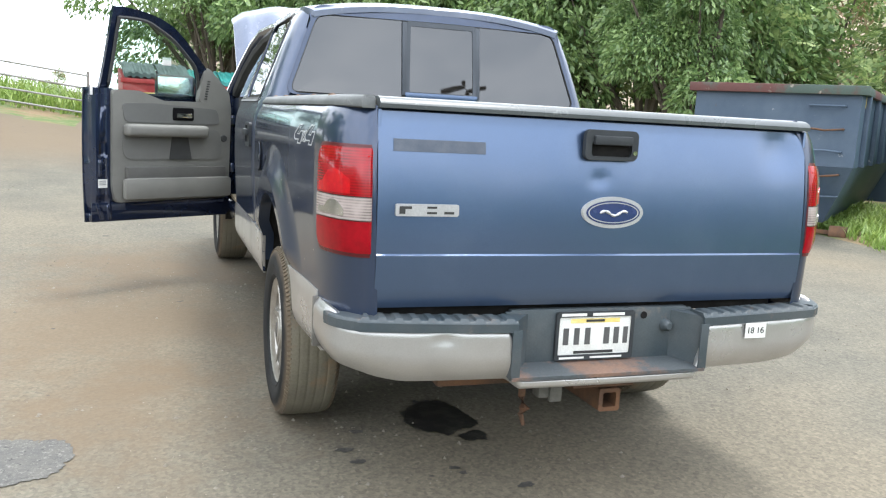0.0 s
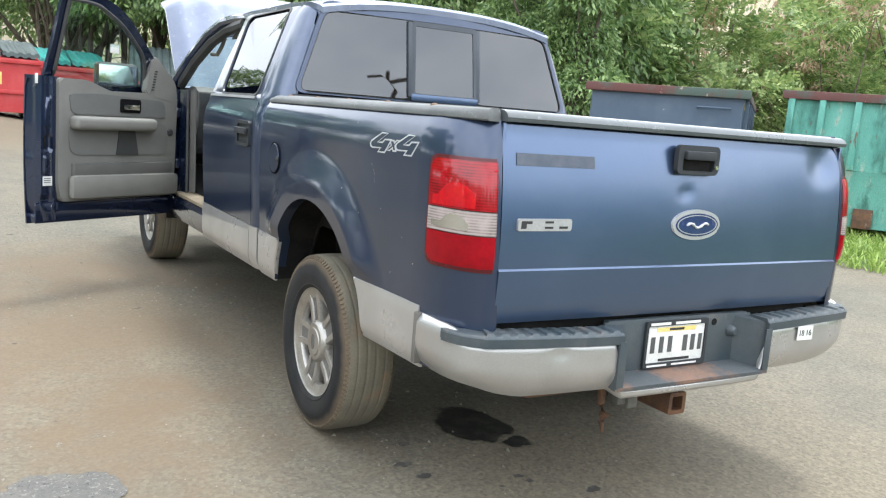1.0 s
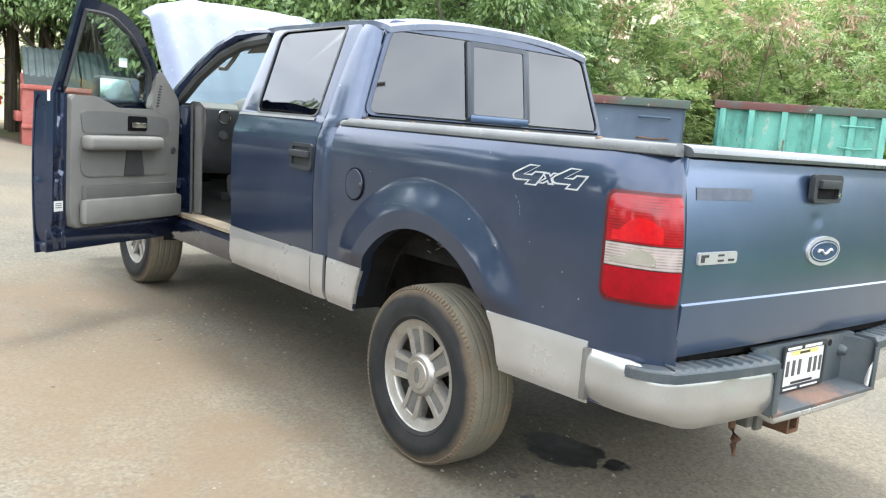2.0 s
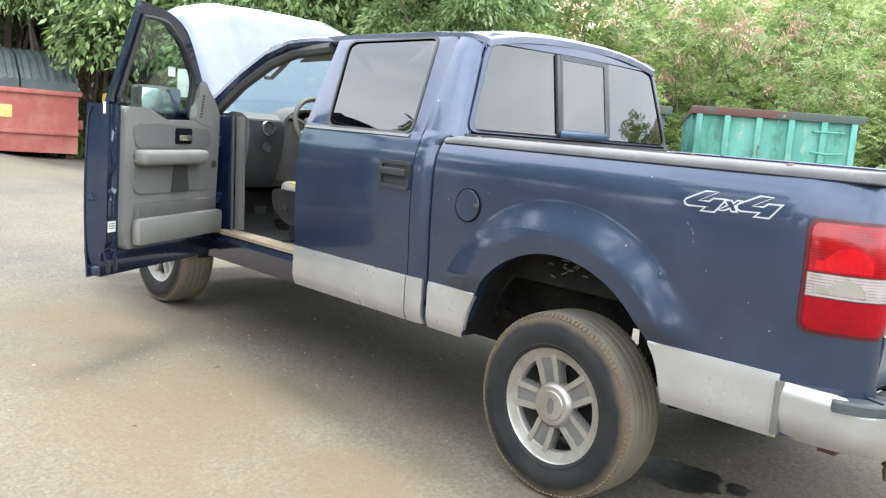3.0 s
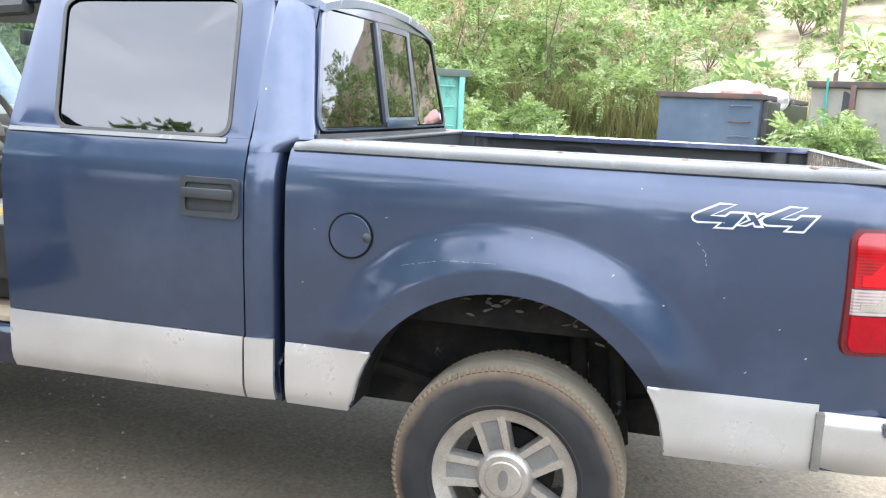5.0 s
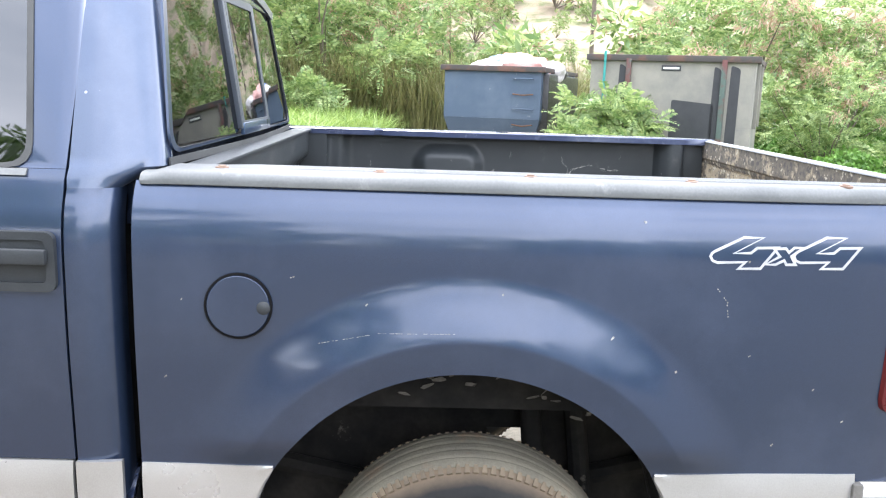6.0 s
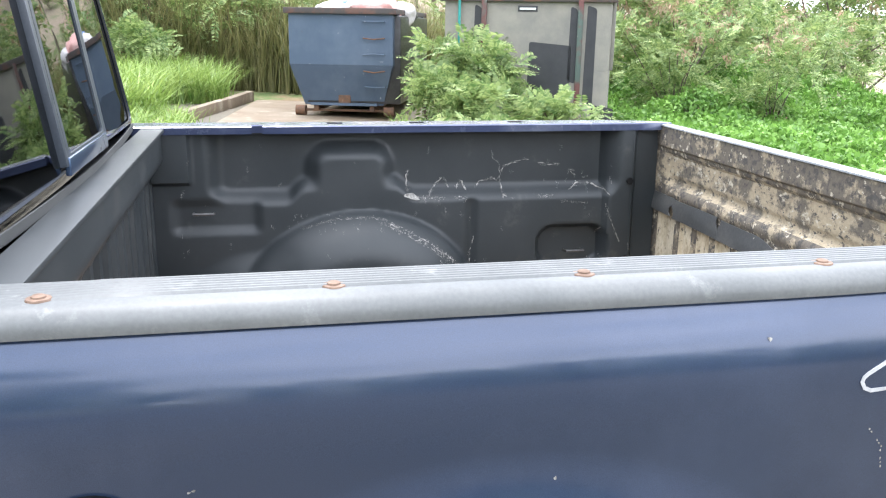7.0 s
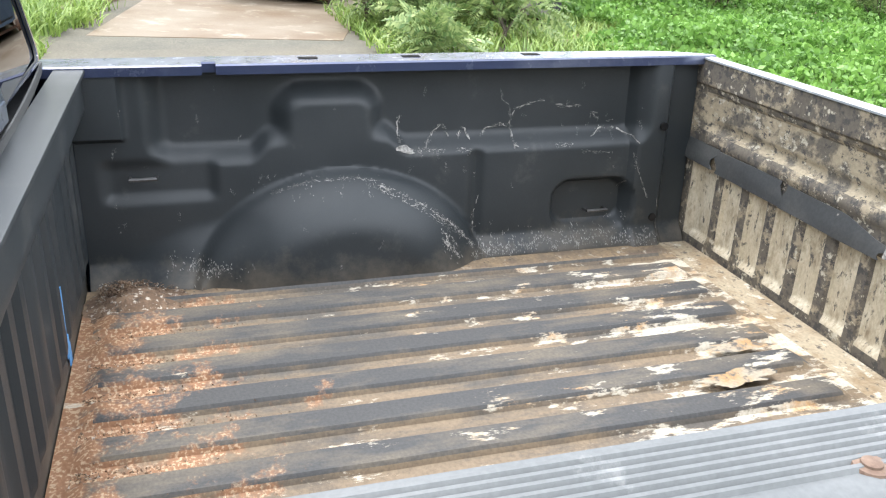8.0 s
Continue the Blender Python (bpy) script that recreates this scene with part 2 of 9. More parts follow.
def lens_material(name, base, rough=0.12):
    """Moulded tail-lamp plastic with fine prism ribs under a smooth face."""
    m, n, l, b = principled(name)
    tc = n.new("ShaderNodeTexCoord").outputs["Object"]
    wv = n.new("ShaderNodeTexWave")
    wv.bands_direction = "Z"
    wv.inputs["Scale"].default_value = 34.0
    wv.inputs["Distortion"].default_value = 0.3
    l.new(tc, wv.inputs["Vector"])
    f = noise_node(n, l, tc, 14, 4)
    col = mix_node(n, l, ramp_node(n, l, wv.outputs["Fac"], 0.2, 0.8), tuple(c * 0.42 for c in base), base)
    col = mix_node(n, l, ramp_node(n, l, f, 0.3, 0.7), col, tuple(min(1, c * 1.3) for c in base))
    l.new(col, b.inputs["Base Color"])
    b.inputs["Roughness"].default_value = 0.16
    b.inputs["Specular IOR Level"].default_value = 0.3
    b.inputs["Coat Weight"].default_value = 0.5
    b.inputs["Coat Roughness"].default_value = 0.04
    bump_node(n, l, wv.outputs["Fac"], 0.03, 0.002, b)
    return m


LENS_RED = lens_material("red_lens", (0.26, 0.001, 0.006))
LENS_DEEP = surface("deep_red_lens", (0.29, 0.001, 0.008), (0.22, 0.001, 0.006), 0.14, 0, 9, 60, 0.0, coat=0.15)
LENS_CLEAR = lens_material("clear_lens", (0.31, 0.26, 0.245))
BEZEL_RED = surface("dark_red_bezel", (0.085, 0.002, 0.006), (0.07, 0.002, 0.005), 0.3, 0, 9, 200, 0.0, coat=0.0)


def patchy(name, layers, rough=0.8, bump=0.4, stretch=(1, 1, 1), dist=0.003):
    """Worn coatings: a base colour, then layers of (colour, scale, lo, hi, detail) that break through with their own noise."""
    m, n, l, b = principled(name)
    tc = n.new("ShaderNodeTexCoord").outputs["Object"]
    mp = n.new("ShaderNodeMapping")
    mp.inputs["Scale"].default_value = stretch
    l.new(tc, mp.inputs["Vector"])
    vec = mp.outputs["Vector"]
    col = layers[0]
    h = None
    for k, (c, s, lo, hi) in enumerate(layers[1:]):
        of = n.new("ShaderNodeMapping")
        of.inputs["Location"].default_value = (3.7 * k, 1.9 * k, 5.3 * k)
        l.new(vec, of.inputs["Vector"])
        fac = ramp_node(n, l, noise_node(n, l, of.outputs["Vector"], s, 10, 0.66), lo, hi)
        h = h or fac
        col = mix_node(n, l, fac, col, c)
    g = noise_node(n, l, vec, 130, 4)
    col = mix_node(n, l, 1.0, col, ramp_node(n, l, g, 0.3, 0.7, (0.8, 0.8, 0.8), (1.1, 1.1, 1.1)), "MULTIPLY")
    l.new(col, b.inputs["Base Color"])
    b.inputs["Roughness"].default_value = rough
    bump_node(n, l, mix_node(n, l, 0.5, h, g), bump, dist, b)
    return m



def bed_lining(name, coat, dirt, dirt_lo, cream_lo, rust=(-0.22, 0.05)):
    """Ribbed bed floor: worn coating, brown dirt and bare cream patches that grow toward the tailgate, rust toward the cab."""
    m, n, l, b = principled(name)
    tc = n.new("ShaderNodeTexCoord").outputs["Object"]
    mp = n.new("ShaderNodeMapping")
    mp.inputs["Scale"].default_value = (1.9, 0.55, 1.0)
    l.new(tc, mp.inputs["Vector"])
    vec = mp.outputs["Vector"]
    sep = n.new("ShaderNodeSeparateXYZ")
    l.new(tc, sep.inputs[0])

    def drift(fac, y0, y1, a, c):
        r = n.new("ShaderNodeMapRange")
        for key, v in (("From Min", y0), ("From Max", y1), ("To Min", a), ("To Max", c)):
            r.inputs[key].default_value = v
        l.new(sep.outputs["Y"], r.inputs["Value"])
        add = n.new("ShaderNodeMath")
        l.new(fac, add.inputs[0])
        l.new(r.outputs["Result"], add.inputs[1])
        return add.outputs[0]
    f1 = noise_node(n, l, vec, 5.0, 10, 0.68)
    f2 = noise_node(n, l, vec, 13.0, 12, 0.72)
    f3 = noise_node(n, l, tc, 8.0, 9, 0.7)
    f4 = noise_node(n, l, tc, 140.0, 4)
    col = mix_node(n, l, ramp_node(n, l, f1, dirt_lo, dirt_lo + 0.16), coat, dirt)
    col = mix_node(n, l, ramp_node(n, l, drift(f3, 0.0, 0.62, rust[0], rust[1]), 0.50, 0.60), col, mix_node(n, l, ramp_node(n, l, f4, 0.52, 0.60), (0.25, 0.125, 0.062), (0.38, 0.27, 0.17)))
    cream = ramp_node(n, l, drift(f2, 0.3, -1.0, -0.06, 0.075), cream_lo, cream_lo + 0.045)
    col = mix_node(n, l, cream, col, mix_node(n, l, ramp_node(n, l, f3, 0.5, 0.62), (0.46, 0.42, 0.34), (0.40, 0.25, 0.12)))
    col = mix_node(n, l, 1.0, col, ramp_node(n, l, f4, 0.3, 0.7, (0.78, 0.78, 0.78), (1.15, 1.15, 1.15)), "MULTIPLY")
    l.new(col, b.inputs["Base Color"])
    b.inputs["Roughness"].default_value = 0.72
    bump_node(n, l, mix_node(n, l, 0.5, cream, f4), 0.4, 0.003, b)
    return m


BED_FLOOR = bed_lining("worn_bed_floor", (0.050, 0.050, 0.050), (0.118, 0.100, 0.076), 0.46, 0.605)
BED_GROOVE = bed_lining("dirty_bed_groove", (0.070, 0.062, 0.052), (0.165, 0.122, 0.078), 0.38, 0.555, (-0.19, 0.16))
SAND = patchy("sandy_dirt", [(0.29, 0.21, 0.125), ((0.16, 0.12, 0.085), 9.0, 0.42, 0.6), ((0.50, 0.45, 0.36), 22.0, 0.58, 0.66), ((0.09, 0.075, 0.06), 60.0, 0.58, 0.66)], 0.95, 0.6)
PALE_DIRT = patchy("pale_caked_dirt", [(0.34, 0.285, 0.20), ((0.24, 0.175, 0.105), 9.0, 0.44, 0.60), ((0.50, 0.455, 0.37), 22.0, 0.57, 0.64), ((0.10, 0.085, 0.07), 38.0, 0.56, 0.63)], 0.95, 0.6)
PEELED = patchy("peeled_patch", [(0.30, 0.26, 0.195), ((0.33, 0.205, 0.095), 6.0, 0.48, 0.60), ((0.10, 0.09, 0.08), 26.0, 0.52, 0.60)], 0.85, 0.4)
SCUFF = patchy("pale_scuff", [(0.36, 0.35, 0.325), ((0.15, 0.147, 0.135), 70.0, 0.44, 0.58)], 0.8, 0.3)
LENS_HOT = surface("bright_lens_bowl", (0.50, 0.006, 0.010), (0.38, 0.003, 0.010), 0.2, 0, 30, 90, 0.04, 0.002, 0.4)
GATE_INNER = patchy("peeling_tailgate_lining", [(0.50, 0.43, 0.31), ((0.62, 0.56, 0.43), 11.0, 0.46, 0.62), ((0.27, 0.215, 0.14), 19.0, 0.52, 0.68), ((0.11, 0.10, 0.085), 48.0, 0.57, 0.64)], 0.85, 0.6, (1.3, 1, 0.6))
GATE_BAND = patchy("mottled_tailgate_band", [(0.37, 0.31, 0.215), ((0.135, 0.118, 0.094), 16.0, 0.47, 0.56), ((0.50, 0.455, 0.36), 34.0, 0.57, 0.62), ((0.075, 0.070, 0.064), 60.0, 0.56, 0.61)], 0.85, 0.7, (0.8, 1, 1.0))
LINING_BLACK = patchy("black_lining_rubber", [(0.044, 0.047, 0.049), ((0.075, 0.076, 0.074), 5.0, 0.45, 0.65), ((0.36, 0.34, 0.30), 36.0, 0.68, 0.72)], 0.6, 0.2)
GRIT = patchy("brown_grit", [(0.125, 0.080, 0.050), ((0.21, 0.140, 0.090), 30.0, 0.45, 0.60), ((0.52, 0.47, 0.40), 60.0, 0.56, 0.62), ((0.07, 0.05, 0.035), 50.0, 0.56, 0.64)], 0.95, 1.0)
GATE_DARK = patchy("dark_worn_lining", [(0.125, 0.108, 0.086), ((0.34, 0.285, 0.20), 22.0, 0.52, 0.60), ((0.52, 0.475, 0.375), 46.0, 0.59, 0.63), ((0.065, 0.061, 0.057), 55.0, 0.52, 0.59)], 0.8, 0.6, (0.8, 1, 0.8))
ASPHALT = None


# where red-brown dirt lies on the asphalt: a middle, and the reach of its edge
DIRT = [((-1.7, 1.6, 0.05), 2.0, 3.3), ((-1.6, 3.3, 0.1), 1.9, 2.9), ((-1.7, 0.1, 0.0), 1.8, 2.7), ((-3.5, 13.5, 0.5), 3.5, 6.5)]


def ground_material():
    m, n, l, b = principled("dusty_asphalt")
    tc = n.new("ShaderNodeTexCoord").outputs["Object"]
    big = noise_node(n, l, tc, 0.22, 5)
    mid = noise_node(n, l, tc, 1.6, 6, 0.65)
    fine = noise_node(n, l, tc, 55, 5, 0.7)
    vo = n.new("ShaderNodeTexVoronoi")
    vo.inputs["Scale"].default_value = 62.0
    l.new(tc, vo.inputs["Vector"])
    col = mix_node(n, l, ramp_node(n, l, mid, 0.35, 0.68), (0.107, 0.101, 0.083), (0.148, 0.136, 0.108))
    col = mix_node(n, l, ramp_node(n, l, big, 0.42, 0.64), col, (0.168, 0.144, 0.106))
    col = mix_node(n, l, 1.0, col, ramp_node(n, l, fine, 0.3, 0.7, (0.72, 0.72, 0.72), (1.18, 1.18, 1.18)), "MULTIPLY")
    stone = ramp_node(n, l, vo.outputs["Color"], 0.1, 0.9, (0.80, 0.80, 0.80), (1.16, 1.16, 1.14))
    col = mix_node(n, l, 1.0, col, stone, "MULTIPLY")
    for at, near, far in DIRT:
        d = n.new("ShaderNodeVectorMath")
        d.operation = "DISTANCE"
        l.new(tc, d.inputs[0])
        d.inputs[1].default_value = at
        w = n.new("ShaderNodeMath")
        w.operation = "MULTIPLY_ADD"
        l.new(noise_node(n, l, tc, 1.7, 10, 0.76), w.inputs[0])
        w.inputs[1].default_value = 3.4
        l.new(d.outputs["Value"], w.inputs[2])
        r = n.new("ShaderNodeMapRange")
        for key, v in (("From Min", near), ("From Max", far), ("To Min", 0.72), ("To Max", 0.0)):
            r.inputs[key].default_value = v
        l.new(w.outputs[0], r.inputs["Value"])
        col = mix_node(n, l, r.outputs["Result"], col, (0.140, 0.102, 0.065))
    spot = ramp_node(n, l, noise_node(n, l, tc, 7, 3, 0.5), 0.735, 0.76)
    col = mix_node(n, l, spot, col, (0.06, 0.056, 0.05))
    l.new(col, b.inputs["Base Color"])
    b.inputs["Roughness"].default_value = 0.86
    bump_node(n, l, mix_node(n, l, 0.5, fine, vo.outputs["Distance"]), 0.32, 0.005, b)
    return m


ASPHALT = ground_material()
OIL = patchy("oil_stain", [(0.014, 0.0135, 0.013), ((0.040, 0.037, 0.033), 14.0, 0.48, 0.62)], 0.5, 0.5)
DRIP = patchy("dry_oil_spot", [(0.050, 0.047, 0.042), ((0.085, 0.078, 0.066), 30.0, 0.5, 0.6)], 0.75, 0.4)
DAMP = patchy("damp_patch", [(0.080, 0.078, 0.073), ((0.105, 0.100, 0.090), 8.0, 0.42, 0.60), ((0.165, 0.158, 0.145), 60.0, 0.56, 0.62), ((0.045, 0.044, 0.042), 48.0, 0.58, 0.64)], 0.8, 0.6)
CONCRETE = surface("stained_concrete", (0.225, 0.182, 0.132), (0.15, 0.102, 0.060), 0.6, 0, 0.8, 40, 0.3, 0.004, spots=(0.36, 0.32, 0.25), spot_lo=0.55, spot_hi=0.7, spot_scale=2)
SOIL = patchy("verge_soil", [(0.22, 0.155, 0.09), ((0.10, 0.15, 0.045), 0.9, 0.42, 0.55), ((0.22, 0.19, 0.11), 3.0, 0.55, 0.66)], 0.95, 0.6, dist=0.02)
HILL = patchy("scrub_hillside", [(0.27, 0.225, 0.155), ((0.33, 0.25, 0.19), 0.3, 0.42, 0.60), ((0.13, 0.16, 0.06), 0.5, 0.50, 0.62)], 0.95, 0.5, dist=0.05)


def leaf_material(name, a, b2, back=0.35, rough=0.5):
    """Leaves: colour varied leaf by leaf, with light that passes through."""
    m, n, l, b = principled(name)
    out = n["Material Output"]
    ge = n.new("ShaderNodeNewGeometry")
    tc = n.new("ShaderNodeTexCoord").outputs["Object"]
    col = mix_node(n, l, ge.outputs["Random Per Island"], a, b2)
    col = mix_node(n, l, 1.0, col, ramp_node(n, l, noise_node(n, l, tc, 1.1, 3), 0.3, 0.7, (0.7, 0.75, 0.7), (1.2, 1.15, 1.1)), "MULTIPLY")
    l.new(col, b.inputs["Base Color"])
    b.inputs["Roughness"].default_value = rough
    tl = n.new("ShaderNodeBsdfTranslucent")
    l.new(col, tl.inputs["Color"])
    mx = n.new("ShaderNodeMixShader")
    mx.inputs[0].default_value = back
    l.new(b.outputs[0], mx.inputs[1])
    l.new(tl.outputs[0], mx.inputs[2])
    l.new(mx.outputs[0], out.inputs["Surface"])
    return m


LEAF_DARK = leaf_material("dark_broad_leaf", (0.080, 0.158, 0.053), (0.345, 0.470, 0.195), 0.3, 0.36)
LEAF_KOA = leaf_material("feathery_leaf", (0.11, 0.205, 0.065), (0.40, 0.48, 0.20))
LEAF_DRY = leaf_material("dry_seed_pods", (0.36, 0.22, 0.15), (0.62, 0.47, 0.36))
LEAF_GRASS = leaf_material("green_grass_blade", (0.16, 0.27, 0.055), (0.36, 0.47, 0.14))
LEAF_STRAW = leaf_material("straw_blade", (0.13, 0.145, 0.055), (0.29, 0.27, 0.125))
LEAF_VINE = leaf_material("vine_leaf", (0.085, 0.20, 0.032), (0.27, 0.47, 0.115))
BARK = surface("grey_bark", (0.15, 0.12, 0.09), (0.09, 0.075, 0.06), 0.9, 0, 4, 40, 0.6, 0.01, stretch=(3, 3, 0.6))
STEEL_BLUE = patchy("chipped_dark_blue_steel", [(0.055, 0.086, 0.132), ((0.080, 0.113, 0.160), 1.3, 0.45, 0.65), ((0.34, 0.36, 0.38), 9.0, 0.67, 0.71), ((0.10, 0.055, 0.03), 5.0, 0.68, 0.74)], 0.55, 0.3)
STEEL_GREEN = patchy("weathered_turquoise_steel", [(0.085, 0.30, 0.245), ((0.15, 0.40, 0.34), 1.5, 0.42, 0.62), ((0.045, 0.16, 0.13), 3.0, 0.54, 0.66), ((0.30, 0.40, 0.34), 8.0, 0.58, 0.66), ((0.12, 0.07, 0.04), 9.0, 0.62, 0.68)], 0.65, 0.3, (1, 1, 0.35))
STEEL_GREY = patchy("faded_grey_steel", [(0.25, 0.235, 0.20), ((0.17, 0.165, 0.15), 0.9, 0.45, 0.65), ((0.10, 0.05, 0.03), 6.0, 0.68, 0.74)], 0.7, 0.3)
STEEL_RED = patchy("sun_faded_red_steel", [(0.50, 0.035, 0.04), ((0.58, 0.08, 0.08), 1.5, 0.45, 0.65), ((0.12, 0.06, 0.04), 6.0, 0.68, 0.74)], 0.5, 0.2)
TEAL = surface("teal_plastic_lid", (0.02, 0.27, 0.25), (0.03, 0.22, 0.2), 0.5, 0, 3, 80, 0.1)
LID_GREY = surface("grey_plastic_lid", (0.075, 0.10, 0.10), (0.05, 0.065, 0.065), 0.5, 0, 3, 80, 0.1)
RIM_RUST = patchy("rusted_rim_steel", [(0.12, 0.05, 0.045), ((0.07, 0.10, 0.085), 0.9, 0.48, 0.56), ((0.34, 0.30, 0.25), 9.0, 0.64, 0.70)], 0.8, 0.4)
RIM_DARK = patchy("dark_rim_steel", [(0.055, 0.048, 0.045), ((0.11, 0.06, 0.045), 2.0, 0.5, 0.6)], 0.75, 0.4)
BLACK_REPAINT = surface("black_touch_up_paint", (0.022, 0.024, 0.028), (0.035, 0.036, 0.04), 0.5, 0, 4, 90, 0.1)
GALV = surface("galvanised_pipe", (0.38, 0.38, 0.36), (0.28, 0.27, 0.25), 0.5, 0.5, 5, 90, 0.1)

DASH_GREY = surface("dashboard_grey", (0.115, 0.113, 0.106), (0.092, 0.090, 0.085), 0.6, 0, 5, 500, 0.15, 0.001, spread=0.06)
BOLLARD_YELLOW = patchy("chipped_yellow_paint", [(0.55, 0.38, 0.05), ((0.30, 0.22, 0.06), 5.0, 0.55, 0.65)], 0.6, 0.3)
PEBBLE = patchy("loose_stone", [(0.17, 0.15, 0.12), ((0.26, 0.235, 0.19), 3.0, 0.45, 0.6)], 0.9, 0.3)
BUMPER_STEEL = surface("silver_bumper_steel", (0.47, 0.465, 0.46), (0.40, 0.393, 0.385), 0.30, 0.65, 4, 200, 0.03, 0.001, 0.3, spots=(0.22, 0.18, 0.14), spot_lo=0.70, spot_hi=0.76, spot_scale=9, spread=0.08)
for m, spec in ((LENS_DEEP, 0.2), (LENS_HOT, 0.2), (UNDERBODY, 0.1), (RUBBER, 0.25), (LINER, 0.35), (TRIM_DARK, 0.3), (BLACK_PLASTIC, 0.28), (GAP_BLACK, 0.05), (ASPHALT, 0.3)):
    m.node_tree.nodes["Principled BSDF"].inputs["Specular IOR Level"].default_value = spec
STEEL_FADED = patchy("pink_faded_red_steel", [(0.42, 0.11, 0.09), ((0.50, 0.20, 0.16), 1.5, 0.45, 0.65), ((0.14, 0.06, 0.04), 6.0, 0.64, 0.72)], 0.65, 0.3)
DECAL_GREY = surface("decal_silver", (0.50, 0.51, 0.53), (0.38, 0.39, 0.41), 0.4, 0.2, 30, 200, 0.0)
BOLT_RUST = surface("pale_rusty_bolt", (0.22, 0.15, 0.11), (0.14, 0.09, 0.065), 0.7, 0.3, 60, 300, 0.3, 0.001)

# ---- mesh helpers ----
def mesh_part(name, verts, faces, material, parent=None, label="", smooth=True, sharp=35):
    me = bpy.data.meshes.new(name)
    me.from_pydata([tuple(v) for v in verts], [], faces)
    me.validate()
    bm = bmesh.new()
    bm.from_mesh(me)
    bmesh.ops.remove_doubles(bm, verts=bm.verts, dist=1e-5)
    bmesh.ops.recalc_face_normals(bm, faces=bm.faces)
    bpy.data.meshes.remove(me)
    return part(name, bm, material, parent, label, smooth, sharp)


def part(name, bm, material, parent=None, label="", smooth=True, sharp=35):
    bmesh.ops.recalc_face_normals(bm, faces=bm.faces)
    me = bpy.data.meshes.new(name)
    if smooth:
        for f in bm.faces:
            f.smooth = True
        lim = radians(sharp)
        for e in bm.edges:
            if len(e.link_faces) != 2 or e.calc_face_angle(0) > lim:
                e.smooth = False
    bm.to_mesh(me)
    bm.free()
    me.materials.append(material)
    ob = new(name, me)
    if parent:
        ob.parent = parent
    if label:
        tagged(ob, label)
    return ob


def empty(name, label, category, group="", at=(0, 0, 0), kind=""):
    ob = new(name)
    ob.location = at
    ob.empty_display_size = 0.2
    return tagged(ob, label, category, group, kind)


def box(bm, c, s, bevel=0.0, rot=None, seg=2):
    """A box with centre c and size s, its edges rounded, added to bm."""
    m = Matrix.Translation(c) @ (rot or Matrix()) @ Matrix.Diagonal((*s, 1))
    made = bmesh.ops.create_cube(bm, size=1, matrix=m)["verts"]
    if bevel:
        es = list({e for v in made for e in v.link_edges})
        bmesh.ops.bevel(bm, geom=es, offset=bevel, segments=seg, affect="EDGES", profile=0.6)
    return bm


def boxes(name, items, material, parent=None, label="", bevel=0.004):
    bm = bmesh.new()
    for it in items:
        box(bm, it[0], it[1], it[2] if len(it) > 2 else bevel, it[3] if len(it) > 3 else None)
    return part(name, bm, material, parent, label)


def tube(bm, pts, r, n=8, closed=False):
    """A round bar along pts; r is one radius or one for each point."""
    pts = [Vector(p) for p in pts]
    rs = r if isinstance(r, (list, tuple)) else [r] * len(pts)
    rings = []
    for i, p in enumerate(pts):
        a = pts[i - 1] if i or closed else p
        b = pts[(i + 1) % len(pts)] if i < len(pts) - 1 or closed else p
        d = (b - a).normalized()
        u = d.cross(Vector((0, 0, 1)) if abs(d.z) < 0.95 else Vector((0, 1, 0))).normalized()
        w = d.cross(u)
        rings.append([bm.verts.new(p + rs[i] * (math.cos(2 * math.pi * k / n) * u + math.sin(2 * math.pi * k / n) * w)) for k in range(n)])
    for i in range(len(rings) if closed else len(rings) - 1):
        q, s = rings[i], rings[(i + 1) % len(rings)]
        for k in range(n):
            bm.faces.new((q[k], q[(k + 1) % n], s[(k + 1) % n], s[k]))
    if not closed:
        bm.faces.new(rings[0][::-1])
        bm.faces.new(rings[-1])
    return bm


def lathe(bm, profile, n=48, m=None):
    """Turns (radius, height) pairs round the local z axis."""
    m = m or Matrix()
    rings = []
    for r, h in profile:
        if r < 1e-5:
            rings.append([bm.verts.new(m @ Vector((0, 0, h)))])
        else:
            rings.append([bm.verts.new(m @ Vector((r * math.cos(2 * math.pi * k / n), r * math.sin(2 * math.pi * k / n), h))) for k in range(n)])
    for a, b in zip(rings, rings[1:]):
        for k in range(n):
            j = (k + 1) % n
            if len(a) == 1 and len(b) > 1:
                bm.faces.new((a[0], b[k], b[j]))
            elif len(b) == 1 and len(a) > 1:
                bm.faces.new((a[k], a[j], b[0]))
            elif len(a) > 1:
                bm.faces.new((a[k], a[j], b[j], b[k]))
    return bm


def prism(bm, outline, m, depth, bevel=0.0):
    """Extrudes an outline in the local xy plane by depth along local z."""
    lo = [bm.verts.new(m @ Vector((x, y, 0))) for x, y in outline]
    hi = [bm.verts.new(m @ Vector((x, y, depth))) for x, y in outline]
    n = len(lo)
    faces = [bm.faces.new(lo[::-1]), bm.faces.new(hi)]
    for k in range(n):
        faces.append(bm.faces.new((lo[k], lo[(k + 1) % n], hi[(k + 1) % n], hi[k])))
    if bevel:
        bmesh.ops.bevel(bm, geom=list({e for e in faces[1].edges}), offset=bevel, segments=2, affect="EDGES")
    return bm


